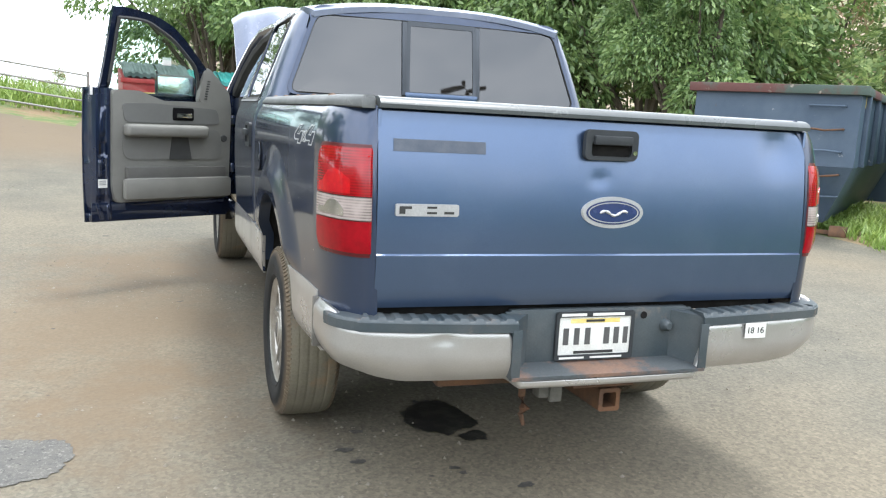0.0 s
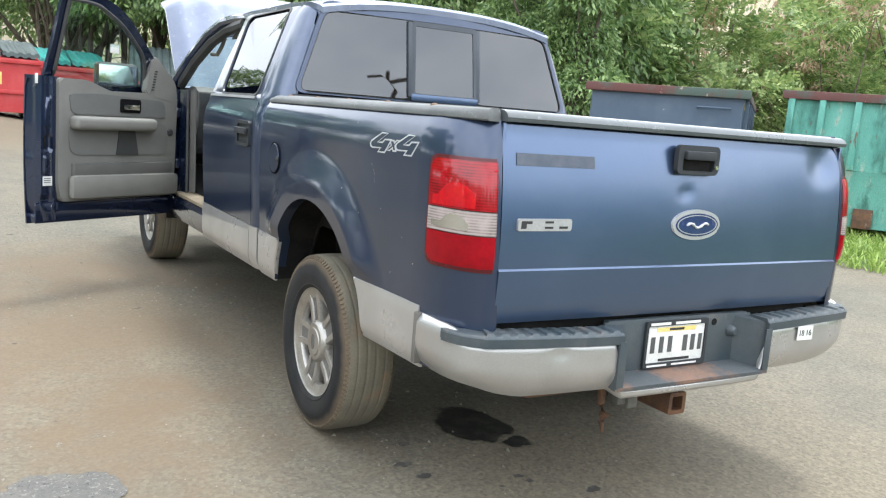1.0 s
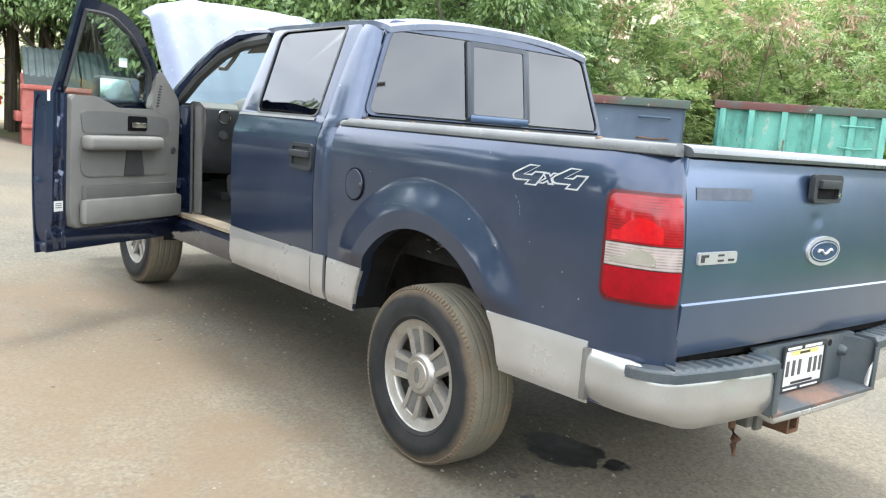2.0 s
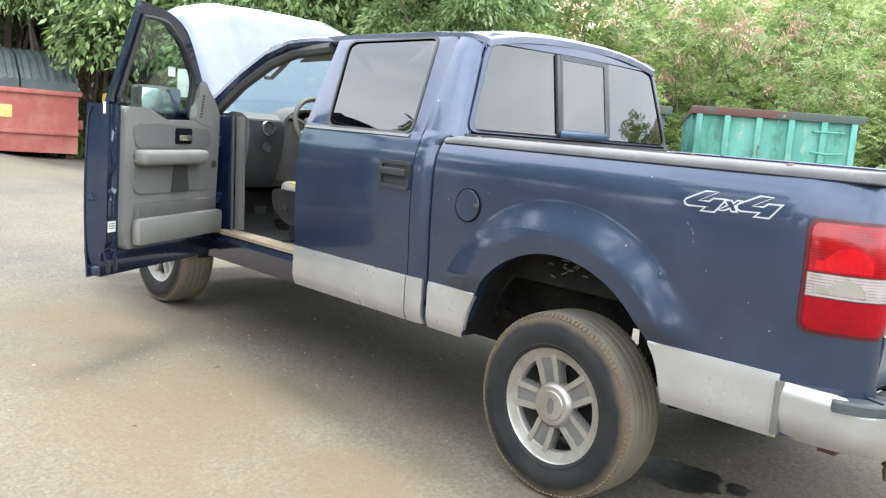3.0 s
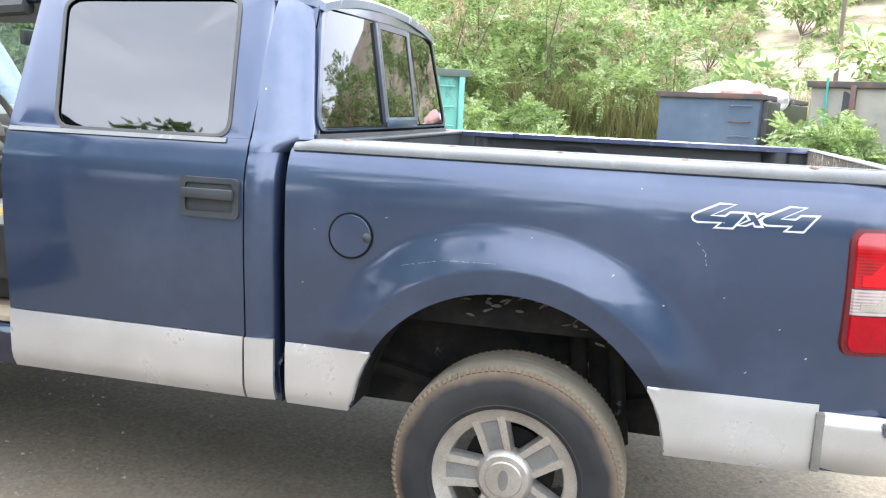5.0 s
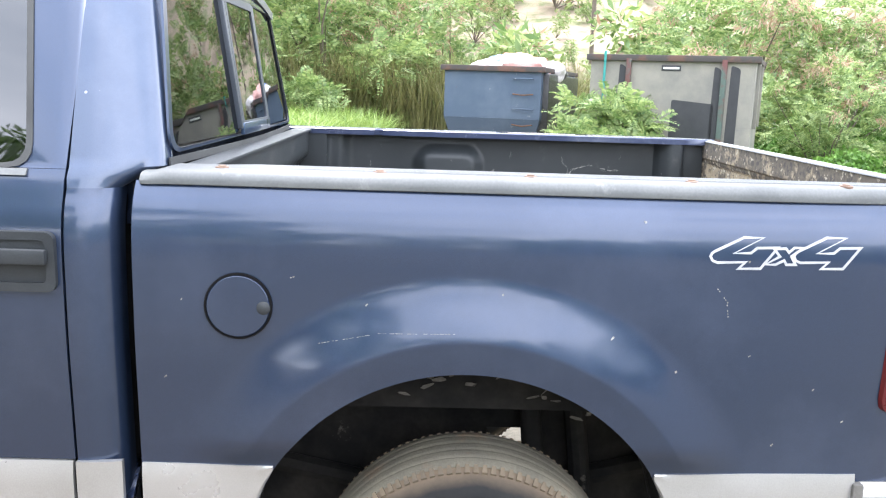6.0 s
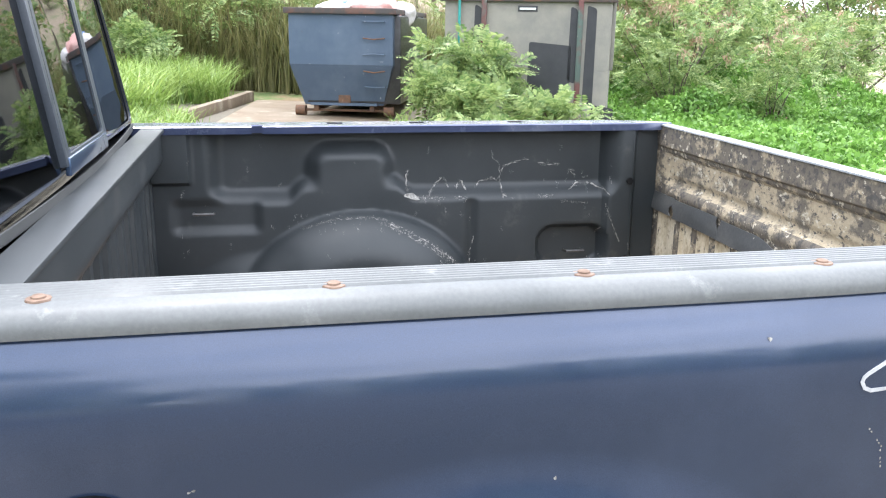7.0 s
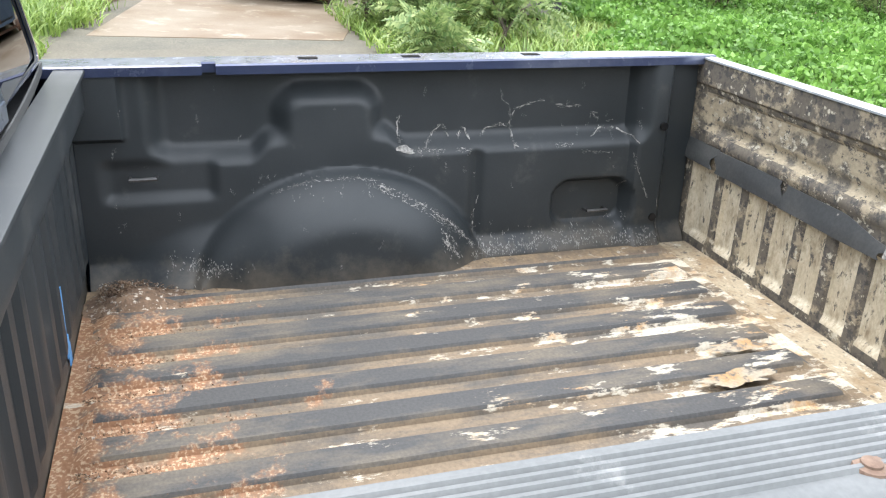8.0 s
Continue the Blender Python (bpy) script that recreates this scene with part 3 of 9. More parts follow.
def ring_prism(bm, outer, inner, m, depth):
    """A flat frame between two outlines with the same number of points, with thickness."""
    n = len(outer)
    v = [[bm.verts.new(m @ Vector((p[0], p[1], d))) for p in o] for o in (outer, inner) for d in (0, depth)]
    o0, o1, i0, i1 = v
    for k in range(n):
        j = (k + 1) % n
        bm.faces.new((o1[k], o1[j], i1[j], i1[k]))
        bm.faces.new((o0[j], o0[k], i0[k], i0[j]))
        bm.faces.new((o0[k], o0[j], o1[j], o1[k]))
        bm.faces.new((i0[j], i0[k], i1[k], i1[j]))
    return bm


def rounded(x0, y0, x1, y1, r, n=5):
    """A rounded rectangle, anticlockwise."""
    out = []
    for cx, cy, a in ((x1 - r, y0 + r, -90), (x1 - r, y1 - r, 0), (x0 + r, y1 - r, 90), (x0 + r, y0 + r, 180)):
        for k in range(n + 1):
            t = radians(a + 90 * k / n)
            out.append((cx + r * math.cos(t), cy + r * math.sin(t)))
    return out


def round_poly(pts, r, n=4):
    """Any convex outline with its corners rounded by about r."""
    out = []
    k = len(pts)
    for i in range(k):
        p, a, b = Vector(pts[i]), Vector(pts[i - 1]), Vector(pts[(i + 1) % k])
        da, db = (a - p), (b - p)
        ra = min(r, da.length * 0.48, db.length * 0.48)
        s, e = p + da.normalized() * ra, p + db.normalized() * ra
        for j in range(n + 1):
            t = j / n
            q = s * (1 - t) ** 2 + p * 2 * t * (1 - t) + e * t ** 2
            out.append((q.x, q.y))
    return out


def sheet(name, cols, rows, fun, material, parent=None, label="", thick=None, sharp=35):
    """A curved sheet: fun(c, r) gives a point for each column and row value; thick: the offset of its back face."""
    nc, nr = len(cols), len(rows)
    v = [Vector(fun(c, r)) for c in cols for r in rows]
    f = [(i * nr + j, (i + 1) * nr + j, (i + 1) * nr + j + 1, i * nr + j + 1) for i in range(nc - 1) for j in range(nr - 1)]
    if thick:
        off = Vector(thick)
        k = len(v)
        v += [p + off for p in v]
        f += [tuple(k + q for q in reversed(q4)) for q4 in f[:]]
        edge = [i * nr for i in range(nc)] + [(nc - 1) * nr + j for j in range(1, nr)] + [i * nr + nr - 1 for i in range(nc - 2, -1, -1)] + [j for j in range(nr - 2, 0, -1)]
        f += [(edge[i], edge[(i + 1) % len(edge)], edge[(i + 1) % len(edge)] + k, edge[i] + k) for i in range(len(edge))]
    return mesh_part(name, v, f, material, parent, label, True, sharp)


def lin(a, b, n):
    return [a + (b - a) * i / (n - 1) for i in range(n)]


def smooth(t):
    t = max(0.0, min(1.0, t))
    return t * t * (3 - 2 * t)


def table(z, rows):
    """Straight-line lookup in rows of (z, value)."""
    if z <= rows[0][0]:
        return rows[0][1]
    for (a, p), (b, q) in zip(rows, rows[1:]):
        if z <= b:
            return p + (q - p) * (z - a) / (b - a)
    return rows[-1][1]


# ---- ground ----
def ground_z(x, y):
    z = 0.03 * max(-25.0, min(26.0, y))
    z += smooth((y - 5) / 13) * max(-0.35, min(1.3, -0.03 - 0.125 * x))
    z += 0.07 * smooth((x - 6.2) / 0.7) * smooth((y - 1.7) / 0.7) * smooth((15 - y) / 3)
    d = x * 0.93 - y * 0.3
    z += 0.30 * max(0.0, d - 24) * smooth((d - 24) / 6) * smooth((y + 0.42 * x) / 8)
    d2 = x * 0.6 + y * 0.8
    z += 0.25 * max(0.0, d2 - 26) * smooth((d2 - 26) / 6) * smooth((x - 2) / 8)
    return z


def ground_sheet():
    xs = [-400, -200, -100, -60] + lin(-40, -12, 15) + lin(-11, 26, 75) + lin(28, 60, 14) + [80, 130, 220, 400]
    ys = [-400, -200, -100, -60] + lin(-40, -12, 12) + lin(-11, 26, 75) + lin(28, 60, 14) + [80, 130, 220, 400]
    v = [(x, y, min(ground_z(x, y), 40)) for x in xs for y in ys]
    n = len(ys)
    f = [(i * n + j, (i + 1) * n + j, (i + 1) * n + j + 1, i * n + j + 1) for i in range(len(xs) - 1) for j in range(n - 1)]
    ob = mesh_part("ground", v, f, ASPHALT)
    for m in (SOIL, HILL, CONCRETE):
        ob.data.materials.append(m)
    for p in ob.data.polygons:
        x, y, z = p.center
        verge = x > 6.5 + 0.25 * math.sin(y * 1.7) and y > 1.9
        far = x > 17.5 or y > 19 or (x < -3 and y > 15.5 + 0.3 * math.sin(x)) or (x > 11 and (y < -3.3 or y > 1.9)) or y < -33 or x < -33 or (x > 7.3 and y < -4.8)
        if verge or far:
            p.material_index = 1
        if x > 23 or x * 0.6 + y * 0.8 > 26:
            p.material_index = 2
    return tagged(ob, "dusty grey-brown asphalt yard running into grass verges and hillside", "ground", kind="structure")


ground = ground_sheet()


def blot(name, cx, cy, rx, ry, material, label, category, seed, lobes=0.25, z=0.004, tail=None):
    """A thin uneven stain lying on the ground."""
    rnd = random.Random(seed)
    ph = [rnd.uniform(0, 6.28) for _ in range(6)]
    v = [(cx, cy, z + ground_z(cx, cy))]
    n = 160
    for k in range(n):
        a = 2 * math.pi * k / n
        r = 1 + 0.10 * noise.noise((4 * math.cos(a) + seed, 4 * math.sin(a), 1)) + 0.10 * noise.noise((13 * math.cos(a), 13 * math.sin(a) + seed, 4)) + lobes * sum(math.sin((i + 2) * a * 1.0 + ph[i]) / (i + 2) for i in range(6))
        if tail:
            r += tail[1] * math.exp(-((a - tail[0] + math.pi) % (2 * math.pi) - math.pi) ** 2 / 0.03)
        v.append((cx + rx * r * math.cos(a), cy + ry * r * math.sin(a), z + ground_z(cx + rx * r * math.cos(a), cy + ry * r * math.sin(a))))
    f = [(0, k + 1, (k + 1) % n + 1) for k in range(n)]
    ob = mesh_part(name, v, f, material)
    return tagged(ob, label, category)


blot("oil_stain", -0.25, -0.22, 0.145, 0.22, OIL, "black wet oil stain on the asphalt", "oil stain", 3, 0.17)
blot("oil_stain", -0.155, -0.46, 0.060, 0.055, OIL, "black wet oil stain on the asphalt", "oil stain", 14, 0.25, 0.0045)
blot("damp_patch", -2.03, -0.36, 0.21, 0.22, DAMP, "grey roundish patch on the asphalt", "patch", 8, 0.12)
rs = random.Random(5)
for cx, cy, s in ((-0.75, -0.5, 0.035), (-0.72, -0.62, 0.03), (-0.78, -0.95, 0.028), (-0.35, -0.75, 0.02), (-0.33, -0.8, 0.018), (-0.12, -0.95, 0.03), (-0.02, -1.15, 0.025), (-0.66, -0.32, 0.03)):
    tagged(blot("oil_drip", cx, cy, 0.75 * s * rs.uniform(0.8, 1.5), 0.75 * s, DRIP, "small dark oil drip on the asphalt", "oil stain", int(cx * 100) + 900, 0.3, 0.0035), group="oil drips by the truck")

# ---- pickup truck ----
truck = empty("pickup_truck", "faded dark blue crew-cab pickup truck, driver's door and hood open", "pickup truck")

SIDE = [(0.50, 0.962), (0.60, 0.980), (0.765, 0.984), (0.90, 0.991), (1.02, 0.998), (1.10, 1.0), (1.20, 1.0)]
SIDE += [(1.20 + 0.215 * k / 16, 1.0 - 0.047 * (k / 16) ** 3.6) for k in range(1, 17)]
ARCH_R, ARCH_Z = 0.51, 0.50


def flare(y, z, yc):
    """A shelf that rises to a ridge round the wheel arch and turns slightly under below it."""
    u = (0.730 - math.hypot(y - yc, z - ARCH_Z)) / 0.145
    if u <= 0:
        return 0.0
    h = 0.036 * (0.35 * smooth(u) + 0.65 * u ** 1.3) if u < 1 else 0.036 - 0.006 * min(1.0, (u - 1) / 0.5)
    return h * smooth((z - 0.735) / 0.11)


def corner(y):
    """How far the bed's rear corner turns inward."""
    u = min(1.0, max(0.0, (-0.86 - y) / 0.30))
    return 0.018 * smooth((-0.35 - y) / 0.6) + 0.140 * (1 - math.sqrt(max(0.0, 1 - u * u)))


def side_x(y, z):
    return table(z, SIDE) + flare(y, z, 0.02) + flare(y, z, 3.53) - corner(y)


def arch(y, yc, low):
    d = abs(y - yc)
    return max(low, ARCH_Z + math.sqrt(ARCH_R ** 2 - d * d)) if d < ARCH_R else low


REAR_YS = [-0.86 - 0.30 * math.sin(radians(a)) for a in (90, 82, 72, 60, 48, 36, 24, 12)] + lin(-0.86, -0.50, 32)
ARCH_YS = [0.02 - ARCH_R * math.cos(math.pi * k / 110) for k in range(1, 110)]
FRONT_YS = lin(0.54, 0.766, 20)


def tail_pull(y, z):
    """The rear corner leans forward toward its top, like the tailgate."""
    return 0.25 * max(0.0, z - 0.96) ** 2 * max(0.0, (-0.86 - y) / 0.30)


def bed_side(s):
    ob = sheet("bed_side", REAR_YS + ARCH_YS + FRONT_YS, lin(0, 1, 84), lambda y, r: (lambda lo: (s * side_x(y, lo + (1.415 - lo) * r), y + tail_pull(y, lo + (1.415 - lo) * r), lo + (1.415 - lo) * r))(arch(y, 0.02, 0.56)), PAINT_DULL_SHADE, truck, "dark blue quarter panel with a flared wheel arch", (-s * 0.012, 0, 0))
    # lip turned into the arch
    lip = [y for y in ARCH_YS if abs(y - 0.02) < 0.497]
    sheet("arch_lip", lip, [0, 1], lambda y, r: (s * (side_x(y, arch(y, 0.02, 0.54)) - 0.004 - 0.05 * r), y, arch(y, 0.02, 0.54) + 0.004), PAINT_DULL_SHADE, ob, "", (0, 0, 0.004))
    for nm, ys in (("rear", [y for y in lin(-0.912, -0.425, 24)]), ("front", lin(0.463, 0.764, 16))):
        top = 0.765
        sheet("side_cladding", ys, lin(0, 1, 10), lambda y, r: (lambda lo: (s * (side_x(y, lo + (top - lo) * r) + 0.008 * (1 if r < 0.9 else 0.4) - 0.01 * (1 - min(1, r / 0.25)) ** 2), y, lo + (top - lo) * r))(min(top - 0.004, arch(y, 0.02, 0.545))), SILVER, ob, "silver-grey lower cladding", (-s * 0.012, 0, 0))
    return ob


bed_left, bed_right = bed_side(-1), bed_side(1)
for s in (-1, 1):
    boxes("front_flange", [((s * 0.915, 0.757, 0.99), (0.09, 0.012, 0.80), 0.003)], PAINT_DULL_SHADE, truck)

# wheel housing seen inside the arches
for s in (-1, 1):
    ys = [0.02 - 0.53 * math.cos(math.pi * k / 24) for k in range(25)]
    sheet("wheel_housing", ys, lin(0.80, 0.975, 4), lambda y, x: (s * x, 0.02 + (y - 0.02) * 0.965, max(0.556, 0.502 + 1.02 * math.sqrt(max(0, 0.53 ** 2 - (y - 0.02) ** 2)))), UNDERBODY, truck, "", (0, 0, 0.01))
    wall_ys = lin(-0.485, 0.51, 30)
    sheet("inner_wall", wall_ys, lin(0, 1, 4), lambda y, t: (lambda top: (s * 0.808, y, min(0.845, top - 0.02) * (1 - t) + top * t))(0.50 + 1.02 * math.sqrt(max(0.0, 0.53 ** 2 - ((y - 0.02) / 0.965) ** 2))), UNDERBODY, truck, "", (-s * 0.01, 0, 0))
    # plate beside the frame with a notch over the axle
    sheet("frame_plate", [-0.90, -0.50, -0.235, -0.215, -0.18, -0.12, -0.065, -0.055, 0.2, 0.6, 1.6], lin(0, 1, 4), lambda y, t: (s * 0.535, y, (0.682 if -0.22 < y < -0.06 else 0.44) * (1 - t) + 0.86 * t), UNDERBODY, truck, "", (-s * 0.01, 0, 0))
    bm = bmesh.new()
    tube(bm, [(s * 0.60, -0.17, 0.86), (s * 0.63, -0.215, 0.42)], [0.028, 0.034], 12)
    part("shock_absorber", bm, UNDERBODY, truck)

# peeling undercoat inside the arch
bm = bmesh.new()
rp = random.Random(5)
for k in range(30):
    y = rp.uniform(-0.30, 0.20)
    top = 0.50 + 1.02 * math.sqrt(max(0.0, 0.53 ** 2 - ((y - 0.02) / 0.965) ** 2))
    z, a = top - 0.055 - abs(rp.gauss(0, 0.05)), rp.gauss(0.0, 0.5)
    la, lb = rp.uniform(0.006, 0.026), rp.uniform(0.003, 0.007)
    ring = []
    for q in range(7):
        b = 2 * math.pi * q / 7
        u, v = la * math.cos(b) * rp.uniform(0.6, 1.2), lb * math.sin(b) * rp.uniform(0.6, 1.2)
        ring.append(bm.verts.new((-0.8205 - 0.010 * rp.random(), y + u * math.cos(a) - v * math.sin(a), z + u * math.sin(a) + v * math.cos(a))))
    bm.faces.new(ring)
part("peeling_undercoat", bm, PEEL_GREY, truck, "pale flakes of peeling undercoat in the wheel arch", False)["kind"] = "stuff"

# fuel door
bm = bmesh.new()
lathe(bm, [(0, 0.006), (0.068, 0.005), (0.072, 0.0), (0.072, -0.01)], 40, Matrix.Translation((-1.0035, 0.535, 1.148)) @ Matrix.Rotation(radians(-90), 4, "Y"))
fuel = part("fuel_door", bm, PAINT_DULL_SHADE, truck, "round fuel filler door")
bm = bmesh.new()
lathe(bm, [(0.0708, -0.004), (0.0708, 0.0050), (0.0752, 0.0040), (0.0752, -0.004)], 48, Matrix.Translation((-1.0025, 0.535, 1.148)) @ Matrix.Rotation(radians(-90), 4, "Y"))
part("gap_ring", bm, GAP_BLACK, fuel)
bm = bmesh.new()
lathe(bm, [(0, 0.0055), (0.010, 0.0045), (0.0155, 0.0)], 20, Matrix.Translation((-1.0085, 0.479, 1.146)) @ Matrix.Rotation(radians(-90), 4, "Y"))
part("finger_dent", bm, BLACK_PLASTIC, fuel)

boxes("bed_underside", [((0, -0.2, 0.842), (1.50, 1.72, 0.012), 0.0)], UNDERBODY, truck)

# bed rails
def rail_cap():
    out = []
    prof = [(-0.835, 1.405), (-0.835, 1.438), (-0.842, 1.444)]
    for k in range(7):
        x = -0.850 - k * 0.0105
        prof += [(x, 1.4445), (x - 0.0025, 1.4480), (x - 0.0065, 1.4480), (x - 0.0095, 1.4445)]
    prof += [(-0.930, 1.4455), (-0.944, 1.4435), (-0.954, 1.439), (-0.962, 1.430), (-0.966, 1.420), (-0.965, 1.410), (-0.95, 1.405)]
    ys = [-1.112, -1.108, -1.10, -1.09, -1.075] + lin(-1.05, 0.70, 20) + [0.735, 0.755]
    n = len(prof)
    v, f = [], []
    for i, y in enumerate(ys):
        k = 1.0 if 1 <= i < len(ys) - 2 else 0.75
        for x, z in prof:
            flat = 1.4445 if y > 0.56 and 1.4445 < z < 1.4495 else z
            inn = (corner(y) + 0.004 * smooth((-0.7 - y) / 0.3)) * max(0.0, (-0.835 - x) / 0.131)
            v.append((x + inn, y, 1.405 + (flat - 1.405) * k))
    for i in range(len(ys) - 1):
        for j in range(n):
            a, b = i * n + j, i * n + (j + 1) % n
            f.append((a, b, b + n, a + n))
    f += [tuple(range(n)), tuple(range(len(ys) * n - 1, (len(ys) - 1) * n - 1, -1))]
    return mesh_part("rail_cap", v, f, RAIL_PLASTIC, truck, "weathered grey ribbed plastic rail cap")


cap = rail_cap()
for y in (0.585, 0.232, -0.108, -0.475, -0.83):
    bm = bmesh.new()
    m = Matrix.Translation((-0.918, y, 1.4445))
    lathe(bm, [(0, 0.0065), (0.007, 0.006), (0.0085, 0.005), (0.009, 0.003), (0.0145, 0.0025), (0.016, 0.0), (0.016, -0.004)], 20, m)
    part("rail_bolt", bm, BOLT_RUST, cap, "rusty bolt with washer")
# bare right rail with its stake notch
for y0, y1, x0 in ((-1.112, 0.318, 0.832), (0.318, 0.352, 0.868), (0.352, 0.755, 0.832)):
    sheet("bare_rail", lin(y0, y1, 24 if y1 - y0 > 1 else 6), [0, 0.04, 0.3, 0.7, 0.9, 0.97, 1.0], lambda y, r, x0=x0: (lambda w: (x0 + (w - x0) * r, y, 1.449 - 0.004 * max(0, 0.04 - r) / 0.04 - 0.016 * max(0.0, (r - 0.9) / 0.1) ** 2))(max(0.85, side_x(min(y, 0.7) - tail_pull(y, 1.4), 1.40) - 0.004)), RAIL_BLUE, truck, "bare blue bed rail with a worn top edge", (0, 0, -0.022))
for y in (-0.55, -0.2, 0.08):
    boxes("rail_slot", [((0.90, y, 1.449), (0.03, 0.05, 0.003), 0.001)], UNDERBODY, truck)

# bed inside
FL = 0.875
PITCH = 0.131


def floor_z(x):
    w = ((x + 40 * PITCH) % PITCH) / PITCH
    return FL + 0.018 * (smooth((w - 0.16) / 0.10) - smooth((w - 0.74) / 0.10))


xs = []
for k in range(-7, 8):
    xs += [(k + w) * PITCH for w in (0.0, 0.14, 0.18, 0.22, 0.27, 0.5, 0.73, 0.77, 0.81, 0.86)]
xs = [x for x in xs if -0.80 <= x <= 0.80]
bed_floor = sheet("bed_floor", [-0.80] + xs + [0.80], lin(-1.08, 0.68, 56), lambda x, y: (x, y, (floor_z(x) if -0.95 < y < 0.635 and abs(x) < 0.70 else FL) + 0.0012 * noise.noise((x * 9, y * 5, 1))), BED_FLOOR, truck, "worn ribbed black bed floor with rust and peeling lining", (0, 0, -0.02))
bed_floor.data.materials.append(BED_GROOVE)
bed_floor.data.materials.append(SAND)
bed_floor.data.materials.append(PALE_DIRT)
for p in bed_floor.data.polygons:
    x, y, z = p.center
    if y < -0.985:
        p.material_index = 3
    elif abs(x) > 0.695:
        p.material_index = 2
    elif z < FL + 0.009:
        p.material_index = 1


def plateau(y, z, y0, y1, z0, z1, e):
    return smooth((y - y0) / e) * smooth((y1 - y) / e) * smooth((z - z0) / e) * smooth((z1 - z) / e)


def wall_in(y, z):
    """How far the bed's inner wall stands in from its deepest plane."""
    # raised tombstone with round shoulders, standing in a long sunk panel
    ty, tz = max(0.0, abs(y - 0.03) - 0.07), max(0.0, z - 1.305)
    tomb = smooth((0.092 - math.hypot(ty, tz)) / 0.066)
    foot = 0.045 * smooth(1 - (abs(y - 0.03) - 0.15) / 0.07)
    py, pz = max(0.0, abs(y + 0.215) - 0.645), max(0.0, 1.255 + foot - z)
    h = 0.046 * (1 - smooth((0.078 - math.hypot(py, pz)) / 0.060) * (1 - tomb))
    h += 0.022 * plateau(y, z, 0.545, 0.80, 1.255, 1.60, 0.014)
    h -= 0.015 * plateau(y, z, 0.32, 0.63, 1.08, 1.215, 0.04)
    h -= 0.042 * smooth((0.075 - math.hypot(max(0.0, abs(y + 0.765) - 0.065), max(0.0, abs(z - 1.003) - 0.012))) / 0.028)
    h += 0.025 * plateau(y, z, -1.0, -0.87, 0.5, 1.60, 0.025)
    h -= 0.015 * plateau(y, z, -0.42, -0.36, 0.9, 1.2, 0.03)
    # wheelhouse dome
    dy = (y - 0.00) / 0.43
    dz = (z - 0.80) / 0.365
    r = math.sqrt(dy * dy + dz * dz)
    q = max(0.0, min(1.0, (1.0 - r) / 0.46))
    h += 0.135 * (1 - (1 - q) ** 2) * smooth(q / 0.12)
    r2 = math.sqrt(((y - 0.30) / 0.36) ** 2 + ((z - 0.78) / 0.26) ** 2)
    h += 0.05 * smooth((1.0 - r2) / 0.5) * (1 - smooth((1.0 - r) / 0.27))
    h += 0.04 * smooth((FL + 0.06 - z) / 0.07) * (1 - smooth(q / 0.3))
    return h


for s in (-1, 1):
    sheet("bed_wall", lin(-1.078, 0.672, 215), lin(0.86, 1.430, 82), lambda y, z: (s * (0.905 - 0.02 * (1.42 - z) - wall_in(y, z)), y, z), LINER, truck, "black coated inner bed wall with scratches", (s * 0.004, 0, 0))
GUN = surface("dark_steel", (0.12, 0.12, 0.12), (0.07, 0.07, 0.07), 0.45, 0.7, 20, 100, 0.1, 0.001)
for y, z in ((0.515, 1.172), (-0.765, 1.0)):
    for s in (1,):
        bm = bmesh.new()
        x = s * 0.832
        tube(bm, [(x + 0.01, y - 0.032, z - 0.008), (x - 0.022, y - 0.032, z - 0.004), (x - 0.022, y + 0.032, z - 0.004), (x + 0.01, y + 0.032, z - 0.008)], 0.005, 8)
        part("tie_down", bm, GUN, truck, "steel tie-down loop")
for z in (1.243, 0.955):
    bm = bmesh.new()
    lathe(bm, [(0, 0.003), (0.012, 0.003), (0.012, -0.006)], 18, Matrix.Translation((0.8225, -0.965, z)) @ Matrix.Rotation(radians(-90), 4, "Y"))
    part("stake_hole", bm, UNDERBODY, truck)


def front_panel(x, z):
    r = 0.012 * smooth((math.sin(x * 2 * math.pi / 0.105) + 0.2) / 0.6) * smooth((1.335 - z) / 0.03) * smooth((z - 0.92) / 0.03)
    back = 0.05 * smooth((1.345 - z) / 0.06)
    return 0.633 + back - r


sheet("bed_front_panel", lin(-0.845, 0.845, 150), lin(0.86, 1.428, 36), lambda x, z: (x, front_panel(x, z), z), LINER, truck, "black ribbed headboard of the bed", (0, 0.03, 0))
boxes("headboard_top", [((0, 0.657, 1.437), (1.72, 0.07, 0.012), 0.004)], LINER, truck)

# tailgate
gate = empty("tailgate", "blue tailgate with a dented corner and faded paint", "")
gate.parent = truck
GATE = [(0.752, -1.146), (0.78, -1.157), (0.90, -1.166), (0.930, -1.167), (0.936, -1.160)] + [(z, -1.160 + 0.25 * (z - 0.96) ** 2) for z in lin(0.96, 1.37, 12)] + [(1.40, -1.114), (1.412, -1.100)]


def gate_y(x, z):
    y = table(z, GATE)
    y += 0.013 * math.exp(-((x - 0.74) / 0.05) ** 2 - ((z - 1.33) / 0.07) ** 2)
    y += 0.006 * math.exp(-((x + 0.02) / 0.025) ** 2 - ((z - 1.20) / 0.02) ** 2)
    y += 0.006 * math.exp(-((x - 0.80) / 0.035) ** 2 - ((z - 1.40) / 0.02) ** 2)
    y -= 0.01 * (1 - (x / 0.83) ** 2)
    return y


